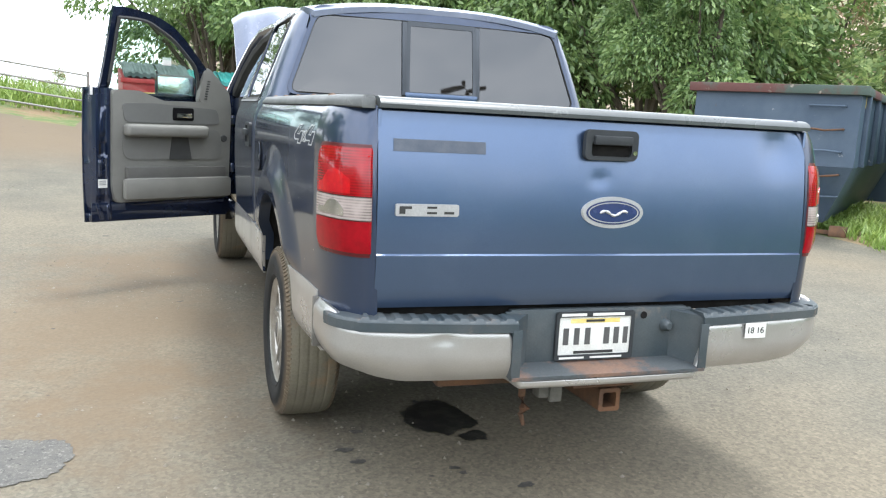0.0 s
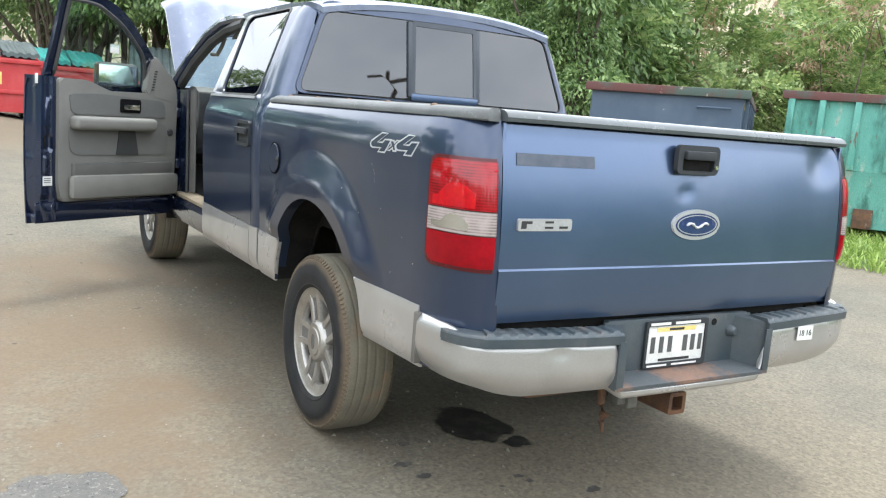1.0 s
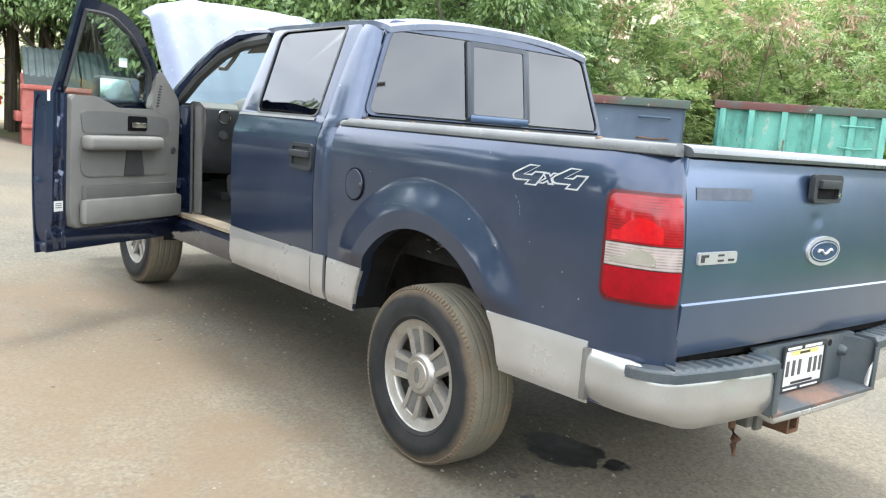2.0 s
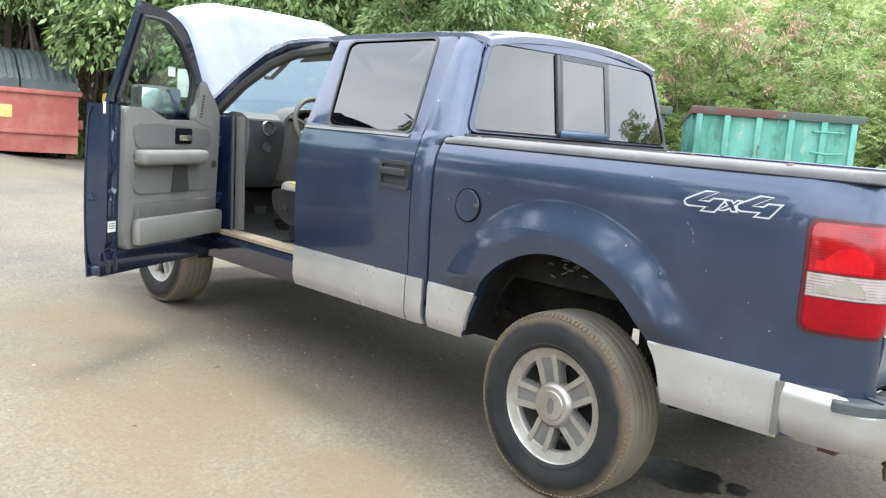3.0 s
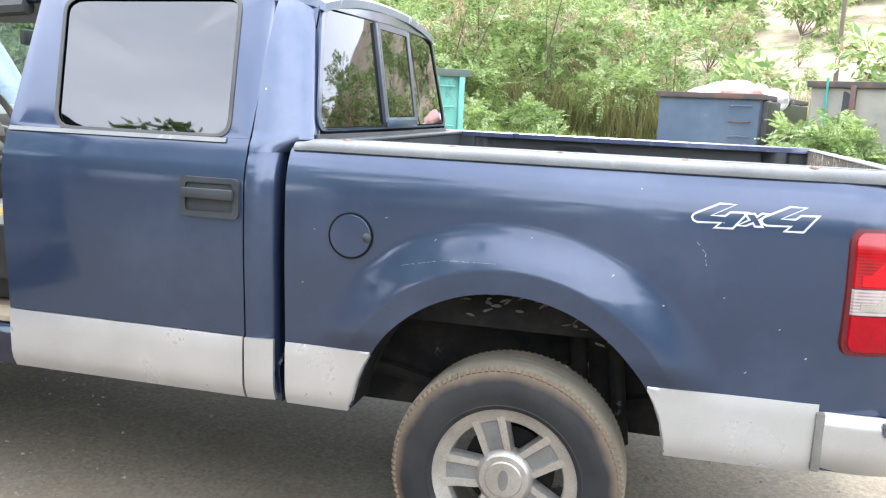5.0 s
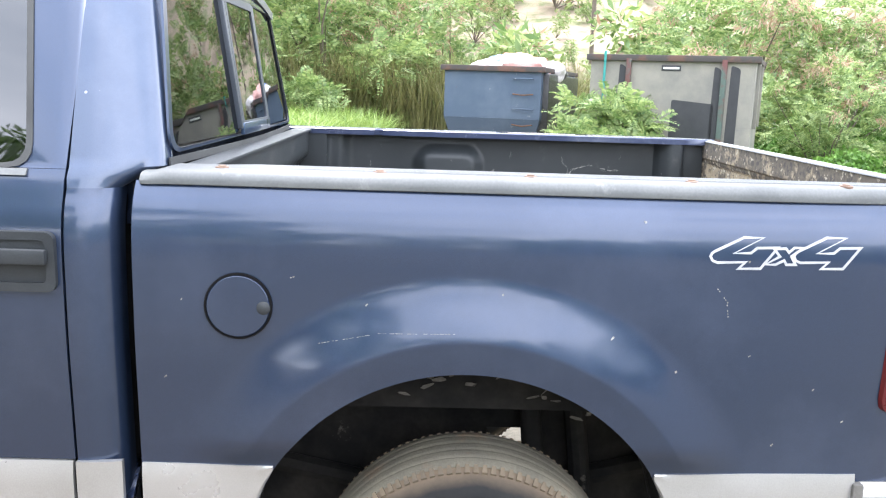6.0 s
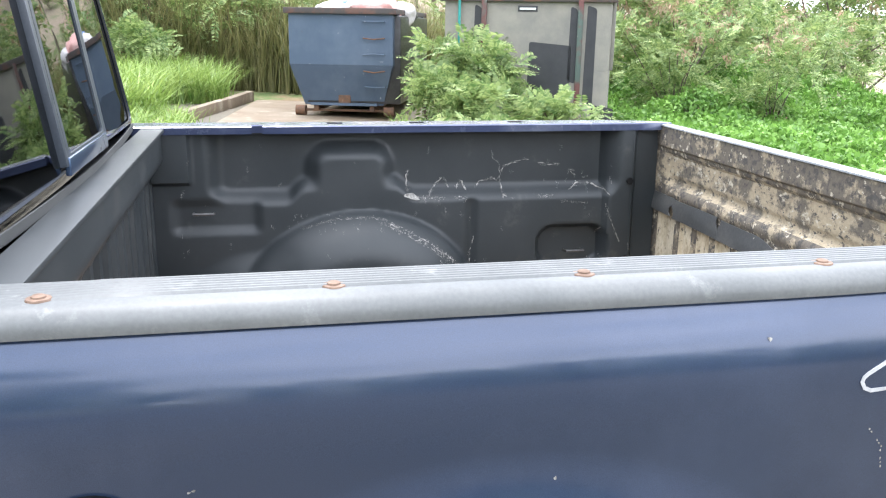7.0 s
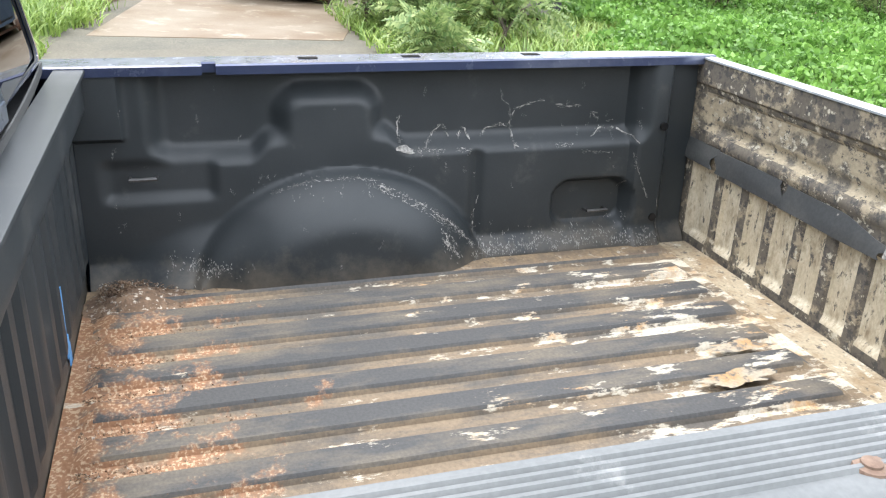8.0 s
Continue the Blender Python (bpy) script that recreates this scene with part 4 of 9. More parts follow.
sheet("outer_skin", lin(-0.826, 0.826, 70), [0.752, 0.765, 0.78, 0.82, 0.86, 0.9, 0.922, 0.930, 0.936, 0.942] + lin(0.96, 1.34, 22) + [1.36, 1.37, 1.38, 1.39, 1.40, 1.407, 1.412], lambda x, z: (x, gate_y(x, z), z), PAINT_LIT, gate, "", (0, 0.012, 0))


def gate_in(x, z):
    y = -1.086
    y -= 0.010 * plateau(x, z, -0.76, 0.76, 1.235, 1.352, 0.012)
    y -= 0.006 * plateau(x, z, -0.74, 0.74, 1.235, 1.272, 0.010)
    y += 0.007 * plateau(x, z, -0.75, 0.75, 1.192, 1.232, 0.010)
    y -= 0.014 * smooth((1.135 - z) / 0.02) * rib_wave(x) * smooth((0.78 - abs(x)) / 0.03) * smooth((z - 0.90) / 0.02)
    y += 0.010 * smooth((z - 1.36) / 0.012)
    return y + 0.001 * noise.noise((x * 20, z * 20, 0))


def rib_wave(x):
    """1 in the sunk bays of the tailgate's inner face, 0 on the bars between them."""
    return smooth((math.sin(x * 2 * math.pi / 0.118) + 0.62) / 0.35)


inner = sheet("inner_skin", lin(-0.826, 0.826, 210), lin(0.80, 1.437, 86), lambda x, z: (x, gate_in(x, z), z), GATE_INNER, gate, "peeling tan and black inner face of the tailgate", (0, -0.006, 0))
inner.data.materials.append(GATE_DARK)
inner.data.materials.append(GATE_BAND)
for p in inner.data.polygons:
    x, y, z = p.center
    bay = rib_wave(x) > 0.6 and 0.90 < z < 1.13 and abs(x) < 0.78
    if not bay:
        p.material_index = 2 if 1.235 < z < 1.345 else 1
boxes("gate_edge", [((s * 0.822, -1.105, 1.09), (0.012, 0.036, 0.63), 0.003) for s in (-1, 1)] + [((0, -1.115, 0.775), (1.63, 0.06, 0.012), 0.003)], PAINT_LIT, gate)
for x0, x1, low in ((0.700, 0.812, 0.004), (0.400, 0.694, 0.0), (0.04, 0.394, -0.003)):
    sheet("lining_strip", lin(x0, x1, 24), lin(0, 1, 6), lambda x, r: (x + 0.012 * math.sin(r * 5.0 + x0 * 9), -1.070 - 0.008 * r * r - 0.004 * noise.noise((x * 6, r, 3)), 1.132 + low + 0.064 * r * (1 - 0.45 * smooth((0.16 - x + x0) / 0.16) * (x0 == 0.04)) + 0.005 * noise.noise((x * 3, r * 2, 7))), LINING_BLACK, gate, "loose black lining strip", (0, -0.003, 0))
sheet("pale_strip", lin(-0.12, 0.03, 12), lin(0, 1, 4), lambda x, r: (x, -1.068 + 0.01 * (0.03 - x) - 0.006 * r, 1.140 + 0.030 * r * smooth((x + 0.14) / 0.06)), SCUFF, gate, "pale torn underside of the lining", (0, -0.003, 0))
cap_prof = [(-1.092, 1.410), (-1.083, 1.436), (-1.072, 1.439), (-1.075, 1.443), (-1.096, 1.446), (-1.116, 1.443), (-1.134, 1.435), (-1.143, 1.422), (-1.141, 1.409), (-1.124, 1.408)]
v, f = [], []
cxs = [-0.826] + lin(-0.815, 0.815, 30) + [0.826]
for x in cxs:
    for y, z in cap_prof:
        v.append((x, y - 0.01 * (1 - (x / 0.83) ** 2) * (1 if y < -1.1 else 0), z))
k = len(cap_prof)
for i in range(len(cxs) - 1):
    for j in range(k):
        a, b = i * k + j, i * k + (j + 1) % k
        f.append((a, b, b + k, a + k))
f += [tuple(range(k)), tuple(range(len(cxs) * k - 1, (len(cxs) - 1) * k - 1, -1))]
molding = mesh_part("top_molding", v, f, surface("grey_black_molding", (0.085, 0.096, 0.10), (0.06, 0.07, 0.074), 0.30, 0, 5, 160, 0.1, 0.001, spots=(0.2, 0.21, 0.21), spot_lo=0.6, spot_hi=0.72, spot_scale=10), gate, "black plastic top molding, pale on its upper face")
molding.data.materials.append(surface("pale_molding", (0.33, 0.335, 0.335), (0.24, 0.245, 0.25), 0.4, 0, 5, 160, 0.1, 0.001))
# Faces turned straight up take the paler colour.
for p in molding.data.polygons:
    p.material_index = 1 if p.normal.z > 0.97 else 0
XZ = Matrix.Rotation(radians(90), 4, "X")
# handle with a recessed cup
bm = bmesh.new()
ring_prism(bm, rounded(-0.093, 1.268, 0.117, 1.374, 0.022), rounded(-0.068, 1.282, 0.092, 1.336, 0.012), Matrix.Translation((0, -1.146, 0)) @ XZ, 0.022)
hnd = part("gate_handle", bm, BLACK_PLASTIC, gate, "black tailgate handle")
boxes("handle_flap", [((0.012, -1.172, 1.338), (0.15, 0.022, 0.032), 0.006)], BLACK_PLASTIC, hnd)
boxes("handle_cup", [((0.012, -1.151, 1.305), (0.17, 0.004, 0.06), 0.001)], UNDERBODY, hnd)
bm = bmesh.new()
lathe(bm, [(0, 0.004), (0.008, 0.004), (0.009, 0)], 16, Matrix.Translation((0.104, -1.168, 1.297)) @ XZ)
part("lock_cylinder", bm, CHROME, hnd)


def ellipse(cx, cz, a, b, n=48):
    return [(cx + a * math.cos(2 * math.pi * k / n), cz + b * math.sin(2 * math.pi * k / n)) for k in range(n)]


bm = bmesh.new()
prism(bm, ellipse(0.034, 1.085, 0.125, 0.056), Matrix.Translation((0, -1.162, 0)) @ XZ, 0.012, 0.004)
em = part("oval_emblem", bm, DULL_CHROME, gate, "chrome-rimmed blue oval emblem")
bm = bmesh.new()
prism(bm, ellipse(0.034, 1.085, 0.108, 0.043), Matrix.Translation((0, -1.1742, 0)) @ XZ, 0.002)
part("emblem_field", bm, EMBLEM_BLUE, em)
bm = bmesh.new()
ring_prism(bm, ellipse(0.034, 1.085, 0.101, 0.037), ellipse(0.034, 1.085, 0.097, 0.034), Matrix.Translation((0, -1.1762, 0)) @ XZ, 0.0015)
part("emblem_line", bm, DULL_CHROME, em)
bm = bmesh.new()
wave = [(-0.055 + 0.11 * t, 0.008 * math.sin(t * 9)) for t in lin(0, 1, 24)]
tube(bm, [(0.034 + x, -1.178, 1.083 + z) for x, z in wave], [0.003 + 0.003 * abs(math.sin(k * 0.7)) for k in range(24)], 6)
part("emblem_scroll", bm, DULL_CHROME, em)
# chrome badge with dark bars
bm = bmesh.new()
prism(bm, rounded(-0.768, 1.062, -0.548, 1.102, 0.006), Matrix.Translation((0, -1.158, 0)) @ XZ, 0.010, 0.002)
bd = part("chrome_badge", bm, DULL_CHROME, gate, "chrome badge strip with dark bars")
for x0, x1, z0, z1 in ((-0.755, -0.735, 1.070, 1.095), (-0.735, -0.713, 1.086, 1.095), (-0.66, -0.626, 1.070, 1.077), (-0.66, -0.626, 1.088, 1.095), (-0.60, -0.565, 1.070, 1.078)):
    boxes("badge_bar", [(((x0 + x1) / 2, -1.1685, (z0 + z1) / 2), (x1 - x0, 0.002, z1 - z0), 0.0)], INK, bd)
sheet("tape_shadow", lin(-0.775, -0.455, 14), lin(1.272, 1.312, 4), lambda x, z: (x, gate_y(x, z) - 0.0025, z), BAND_GREY, gate, "dull strip where a badge was taken off", (0, 0.001, 0))

# tail lights
def tail_light(s):
    thing = empty("tail_light", "red tail light with a clear reversing band", "")
    thing.parent = truck
    edge = -0.948

    def band(name, z0, z1, out, mat, y_in, r, lab="", y_out=-9.0):
        ys = [-0.86 - 0.30 * math.sin(radians(a)) for a in lin(88, 24, 16)] + lin(-0.979, y_in, 6)
        ys = [y for y in ys if y > y_out]

        def fun(y, t):
            e = max(0.0, 1 - (y_in - y) / r) if y_in - y < r else 0.0
            cut = r * (1 - math.sqrt(max(0, 1 - e * e)))
            lo = z0 + (cut if z0 < 0.95 else 0)
            hi = z1 - (cut if z1 > 1.25 else 0)
            if y_out > -5:
                hi -= 0.6 * (hi - lo) * min(1.0, abs((y - (y_in + y_out) / 2) / ((y_in - y_out) / 2))) ** 2.5
            z = lo + (hi - lo) * t
            bul = out * (1 - (2 * (z - 0.925) / 0.36 - 1) ** 6)
            return (s * (side_x(y, 1.1) + bul * (1 if y > -1.12 else 0.5)), y + tail_pull(y, z) - bul * 0.8 * min(1.0, corner(y) / 0.08), z)
        return sheet(name, ys, lin(0, 1, 10), fun, mat, thing, lab, (-s * 0.008, 0.006, 0))
    band("bezel", 0.922, 1.288, 0.006, BEZEL_RED, edge + 0.004, 0.035)
    band("lower_lens", 0.935, 1.040, 0.014, LENS_DEEP, edge - 0.012, 0.03)
    band("reversing_lens", 1.044, 1.118, 0.015, LENS_CLEAR, edge - 0.012, 0.03, "clear band")
    band("upper_lens", 1.122, 1.277, 0.014, LENS_RED, edge - 0.012, 0.03)
    band("reflector_bowl", 1.128, 1.205, 0.0155, LENS_HOT, edge - 0.06, 0.03, "bright inner reflector", -1.135)
    band("bulb_reflector", 1.056, 1.106, 0.0165, CHROME, edge - 0.075, 0.02, "bright bulb reflector", -1.115)
    for k in range(7):
        z = 1.135 + 0.019 * k
        boxes("lens_facet", [((s * 0.856, -1.1625 + 0.25 * (z - 0.96) ** 2, z), (0.012, 0.010, 0.010), 0.002)], LENS_HOT, thing)
    return thing


lamp_left, lamp_right = tail_light(-1), tail_light(1)

# bumper
GAP_GREY = surface("dusty_grey_filler", (0.14, 0.132, 0.118), (0.09, 0.086, 0.078), 0.7, 0, 8, 120, 0.2, 0.001)
bump = empty("rear_bumper", "dented silver step bumper with a dark plastic step pad", "")
bump.parent = truck
BXS = lin(-0.85, -0.39, 15) + lin(-0.378, -0.315, 10) + lin(-0.30, 0.355, 12) + lin(0.372, 0.435, 10) + lin(0.45, 0.85, 14)


def bump_y(x):
    a = abs(x)
    y = -1.268 + 0.055 * (a / 0.9) ** 2.2
    if a > 0.86:
        y += 0.16 * (1 - math.sqrt(max(0, 1 - ((a - 0.86) / 0.126) ** 2)))
    return y


def in_well(x):
    return smooth((x + 0.375) / 0.055) * smooth((0.431 - x) / 0.055)


TURN = [(0.982, -0.925), (0.981, -0.985), (0.979, -1.040), (0.973, -1.085), (0.962, -1.125), (0.943, -1.160), (0.916, -1.187), (0.883, -1.206)]
BUMP_PATH = [(-x, y) for x, y in TURN] + [(x, bump_y(x)) for x in BXS if abs(x) <= 0.855] + TURN[::-1]


def bump_frame(k):
    """A point of the bumper's plan line, its outward direction, top and bottom edge."""
    a, b = BUMP_PATH[max(0, k - 1)], BUMP_PATH[min(len(BUMP_PATH) - 1, k + 1)]
    d = Vector((b[0] - a[0], b[1] - a[1])).normalized()
    x, y = BUMP_PATH[k]
    w = in_well(x)
    top = (0.712 - 0.016 * (1 - (x / 0.95) ** 2) + 0.03 * smooth((abs(x) - 0.936) / 0.036)) * (1 - w) + 0.508 * w
    bot = (0.508 + 0.048 * smooth((abs(x) - 0.70) / 0.28)) * (1 - w) + 0.480 * w
    return Vector((x, y)), Vector((d.y, -d.x)), top, bot


def face(k, t):
    p, out, top, bot = bump_frame(k)
    z = bot + (top - bot) * t
    roll = (0.042 * max(0, 1 - t / 0.5) ** 2 + 0.020 * max(0, (t - 0.80) / 0.2) ** 2) * min(1.0, (top - bot) / 0.15)
    dent = 0.010 * math.exp(-((p.x + 0.60) / 0.03) ** 2 - ((z - 0.66) / 0.02) ** 2)
    q = p - out * (roll + dent)
    return (q.x, q.y, z)


def shoulder(k, r):
    p, out, top, bot = bump_frame(k)
    q = p - out * (0.020 + 0.045 * r)
    return (q.x, q.y, top + 0.002 - 0.045 * r * r)


sheet("bumper_face", range(len(BUMP_PATH)), lin(0, 1, 20), face, BUMPER_STEEL, bump, "silver steel with dents", (0, 0.012, 0))
for s in (-1, 1):
    sheet("bumper_shoulder", range(6) if s < 0 else range(len(BUMP_PATH) - 6, len(BUMP_PATH)), lin(0, 1, 6), shoulder, BUMPER_STEEL, bump, "", (0, 0, -0.010))
    boxes("gap_filler", [((s * 0.968, -0.918, 0.655), (0.030, 0.026, 0.18), 0.006)], GAP_GREY, bump)
# step pad with raised ribs, running round the corners
def pad_line(s, end):
    """The pad's front edge in plan, from its tip on the bumper's flank to its end at the plate well."""
    pts = []
    for (xa, ya), (xb, yb) in zip(TURN[3:], TURN[4:]):
        pts += [(s * (xa + (xb - xa) * t), ya + (yb - ya) * t) for t in (0.0, 0.25, 0.5, 0.75)]
    return pts + [(s * x, bump_y(s * x)) for x in lin(0.885, abs(end), 110)]


for s, end in ((-1, -0.345), (1, 0.40)):
    line = pad_line(s, end)

    def pad_at(k, s=s, line=line):
        a, b = line[max(0, k - 1)], line[min(len(line) - 1, k + 1)]
        d = Vector((b[0] - a[0], b[1] - a[1])).normalized()
        return Vector(line[k]), Vector((d.y, -d.x)) * -s, 0.732 - 0.014 * (1 - (line[k][0] / 0.95) ** 2)

    def pad(k, r):
        p, out, z = pad_at(k)
        depth = (0.105 if k > 16 else 0.045 + 0.060 * k / 16) * smooth((k + 0.6) / 3.0)
        q = p + out * (0.006 - depth * r)
        rib = 0.008 * smooth((math.sin(p.x * 2 * math.pi / 0.055) + 0.3) / 0.5) * (1 if 0.1 < r < 0.85 else 0.3) * smooth((k - 12) / 6)
        return (q.x, q.y, z + rib - 0.014 * max(0, 1 - r / 0.12) ** 2)

    def lip(k, t):
        p, out, z = pad_at(k)
        q = p + out * 0.008
        return (q.x, q.y, z - 0.038 + 0.03 * t)
    sheet("step_pad", range(len(line)), [0, 0.03, 0.07, 0.12, 0.3, 0.5, 0.8, 0.86, 1.0], pad, STEP_PLASTIC, bump, "dark ribbed step pad", (0, 0, -0.016))
    sheet("pad_lip", range(1, len(line)), lin(0, 1, 4), lip, STEP_PLASTIC, bump, "", (0, 0.008, 0))
# plate well
boxes("well_back", [((0.03, -1.158, 0.62), (0.76, 0.012, 0.22), 0.004)], STEP_PLASTIC, bump)
for s, x in ((-1, -0.352), (1, 0.408)):
    mesh_part("well_side", [(x - 0.012 * s * -1, -1.265, 0.512), (x + s * -0.09 * 1, -1.16, 0.53), (x + s * -0.09, -1.16, 0.722), (x - 0.012 * s * -1, -1.262, 0.712), (x + s * 0.012, -1.262, 0.512), (x + s * 0.012, -1.15, 0.53), (x + s * 0.012, -1.15, 0.722), (x + s * 0.012, -1.26, 0.712)], [(0, 1, 2, 3), (7, 6, 5, 4), (0, 4, 5, 1), (1, 5, 6, 2), (2, 6, 7, 3), (3, 7, 4, 0)], STEP_PLASTIC, bump)
    boxes("well_fascia", [((x - s * 0.004, -1.267, 0.605), (0.034, 0.006, 0.17), 0.002)], STEP_PLASTIC, bump)
mesh_part("well_floor", [(-0.36, -1.272, 0.524), (0.416, -1.272, 0.524), (0.33, -1.16, 0.545), (-0.27, -1.16, 0.545), (-0.36, -1.272, 0.512), (0.416, -1.272, 0.512), (0.33, -1.16, 0.53), (-0.27, -1.16, 0.53)], [(0, 1, 2, 3), (7, 6, 5, 4), (0, 4, 5, 1), (1, 5, 6, 2), (2, 6, 7, 3), (3, 7, 4, 0)], patchy("rust_marked_plastic", [(0.055, 0.065, 0.072), ((0.17, 0.10, 0.07), 6.0, 0.46, 0.60)], 0.6, 0.3), bump, "rust-marked floor of the plate recess")
boxes("well_top", [((0.03, -1.148, 0.729), (0.72, 0.03, 0.012), 0.004)], STEP_PLASTIC, bump)
bm = bmesh.new()
lathe(bm, [(0, 0.03), (0.012, 0.03), (0.02, 0.02), (0.024, 0.0)], 18, Matrix.Translation((0.30, -1.164, 0.665)) @ XZ)
part("plate_lamp", bm, STEP_PLASTIC, bump)
bm = bmesh.new()
lathe(bm, [(0, 0.002), (0.013, 0.002), (0.014, 0.0)], 18, Matrix.Translation((0.205, -1.165, 0.705)) @ XZ)
part("spare_key_hole", bm, UNDERBODY, bump)
boxes("inspection_sticker", [((0.64, bump_y(0.64) - 0.012, 0.655), (0.09, 0.002, 0.058), 0.0)], WHITE, bump, "white rectangular sticker")


def lettering(name, text, m, size, material, parent, depth=0.0006, extra=None, label=""):
    """Flat letters in the built-in font, turned into a mesh."""
    cu = bpy.data.curves.new(name, "FONT")
    cu.body, cu.size, cu.extrude, cu.align_x, cu.align_y = text, size, depth, "CENTER", "CENTER"
    if extra:
        cu.offset = extra
    tmp = bpy.data.objects.new(name, cu)
    me = bpy.data.meshes.new_from_object(tmp)
    bpy.data.objects.remove(tmp)
    bpy.data.curves.remove(cu)
    me.transform(m)
    me.materials.append(material)
    ob = new(name, me)
    ob.parent = parent
    if label:
        tagged(ob, label)
    return ob


lettering("sticker_print", "18 16", Matrix.Translation((0.64, bump_y(0.64) - 0.0136, 0.655)) @ XZ, 0.034, INK, bump)

PLATE_INK = surface("plate_ink", (0.07, 0.07, 0.07), (0.10, 0.10, 0.10), 0.6, 0, 12, 200, 0.0)
# licence plate, lettering as plain bars
plate = empty("licence_plate", "white licence plate in a black frame", "")
plate.parent = truck
bm = bmesh.new()
ring_prism(bm, rounded(-0.158, 0.548, 0.160, 0.726, 0.008), rounded(-0.146, 0.567, 0.148, 0.707, 0.006), Matrix.Translation((0, -1.168, 0)) @ XZ, 0.010)
part("plate_surround", bm, BLACK_PLASTIC, plate)
boxes("plate_sheet", [((0.001, -1.170, 0.637), (0.304, 0.003, 0.15), 0.001)], WHITE, plate)
boxes("plate_arc", [((0.001, -1.1725, 0.692), (0.20, 0.001, 0.016), 0.0)], YELLOW_PRINT, plate)
for x, w in ((-0.115, 0.03), (-0.072, 0.03), (-0.028, 0.03), (0.05, 0.032), (0.09, 0.03), (0.128, 0.026)):
    boxes("plate_bar", [((x, -1.1730, 0.635), (w * 0.72, 0.001, 0.062), 0.0)], PLATE_INK, plate)
for x, w in ((-0.09, 0.10), (0.05, 0.13)):
    boxes("surround_bar", [((x, -1.1788, 0.716), (w, 0.001, 0.010), 0.0)], WHITE, plate)
    boxes("surround_bar", [((x, -1.1788, 0.557), (w, 0.001, 0.007), 0.0)], WHITE, plate)
boxes("plate_bar", [((0.0, -1.1730, 0.576), (0.16, 0.001, 0.010), 0.0)], INK, plate)
boxes("plate_bar", [((0.0, -1.1735, 0.692), (0.075, 0.001, 0.009), 0.0)], INK, plate)
# near-black box standing in for the shaded channel between tailgate and bumper
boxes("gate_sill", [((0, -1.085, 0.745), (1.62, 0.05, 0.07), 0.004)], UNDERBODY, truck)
# hitch
hitch = empty("tow_hitch", "rusty tow hitch receiver under the bumper", "")
hitch.parent = truck
bm = bmesh.new()
ring_prism(bm, rounded(0.085, 0.315, 0.175, 0.405, 0.01), rounded(0.102, 0.332, 0.158, 0.388, 0.006), Matrix.Translation((0, -0.80, 0)) @ XZ, 0.30)
part("receiver_tube", bm, RUST, hitch)
boxes("cross_beam", [((0.03, -0.93, 0.43), (1.1, 0.07, 0.06), 0.01), ((0.1, -1.03, 0.418), (0.26, 0.14, 0.012), 0.003)], RUST, hitch)
boxes("socket_bracket", [((-0.10, -1.03, 0.395), (0.10, 0.06, 0.055), 0.008), ((-0.085, -1.065, 0.385), (0.05, 0.02, 0.06), 0.006)], surface("dusty_grey_plastic", (0.16, 0.155, 0.14), (0.1, 0.1, 0.09), 0.8, 0, 14, 100, 0.2), hitch)
bm = bmesh.new()
tube(bm, [(-0.20, -1.02, 0.44), (-0.205, -1.03, 0.37), (-0.20, -1.05, 0.33), (-0.215, -1.05, 0.31), (-0.20, -1.05, 0.265)], [0.016, 0.014, 0.022, 0.012, 0.008], 8)
part("hanging_hook", bm, RUST, hitch)

# the right rear corner stands a little further out than the left one
def ease_out(ob):
    if ob.type == "MESH":
        for v in ob.data.vertices:
            v.co.x += 0.062 * smooth((v.co.x - 0.66) / 0.17) * smooth((-0.05 - v.co.y) / 0.85)
    for c in ob.children:
        ease_out(c)


for ob in (gate, bump, lamp_right, bed_right):
    ease_out(ob)

# chassis and axles
boxes("chassis_rail", [((s * 0.44, 1.4, 0.52), (0.09, 4.9, 0.13), 0.02) for s in (-1, 1)], UNDERBODY, truck)
bm = bmesh.new()
tube(bm, [(-0.82, 0, 0.395), (-0.15, 0, 0.395), (0, 0, 0.395), (0.15, 0, 0.395), (0.82, 0, 0.395)], [0.045, 0.05, 0.13, 0.05, 0.045], 16)
part("rear_axle", bm, UNDERBODY, truck)
bm = bmesh.new()
tube(bm, [(-0.78, 3.53, 0.50), (0.78, 3.53, 0.50)], 0.045, 12)
part("front_axle", bm, UNDERBODY, truck)
boxes("floor_pan", [((0, 1.9, 0.60), (1.75, 2.2, 0.06), 0.02), ((0, 3.4, 0.66), (0.9, 1.2, 0.2), 0.05), ((0, -0.2, 0.80), (1.1, 1.7, 0.05), 0.01)], UNDERBODY, truck)
bm = bmesh.new()
tube(bm, [(-0.60, -0.35, 0.42), (-0.60, -0.30, 0.80)], 0.03, 10)
tube(bm, [(-0.55, -0.65, 0.62), (-0.55, 0.0, 0.46), (-0.55, 0.65, 0.60)], 0.03, 8)
part("suspension", bm, UNDERBODY, truck)

# wheels
DUST = surface("brown_tyre_dust", (0.165, 0.125, 0.080), (0.105, 0.084, 0.060), 0.9, 0, 7, 60, 0.3, 0.002)


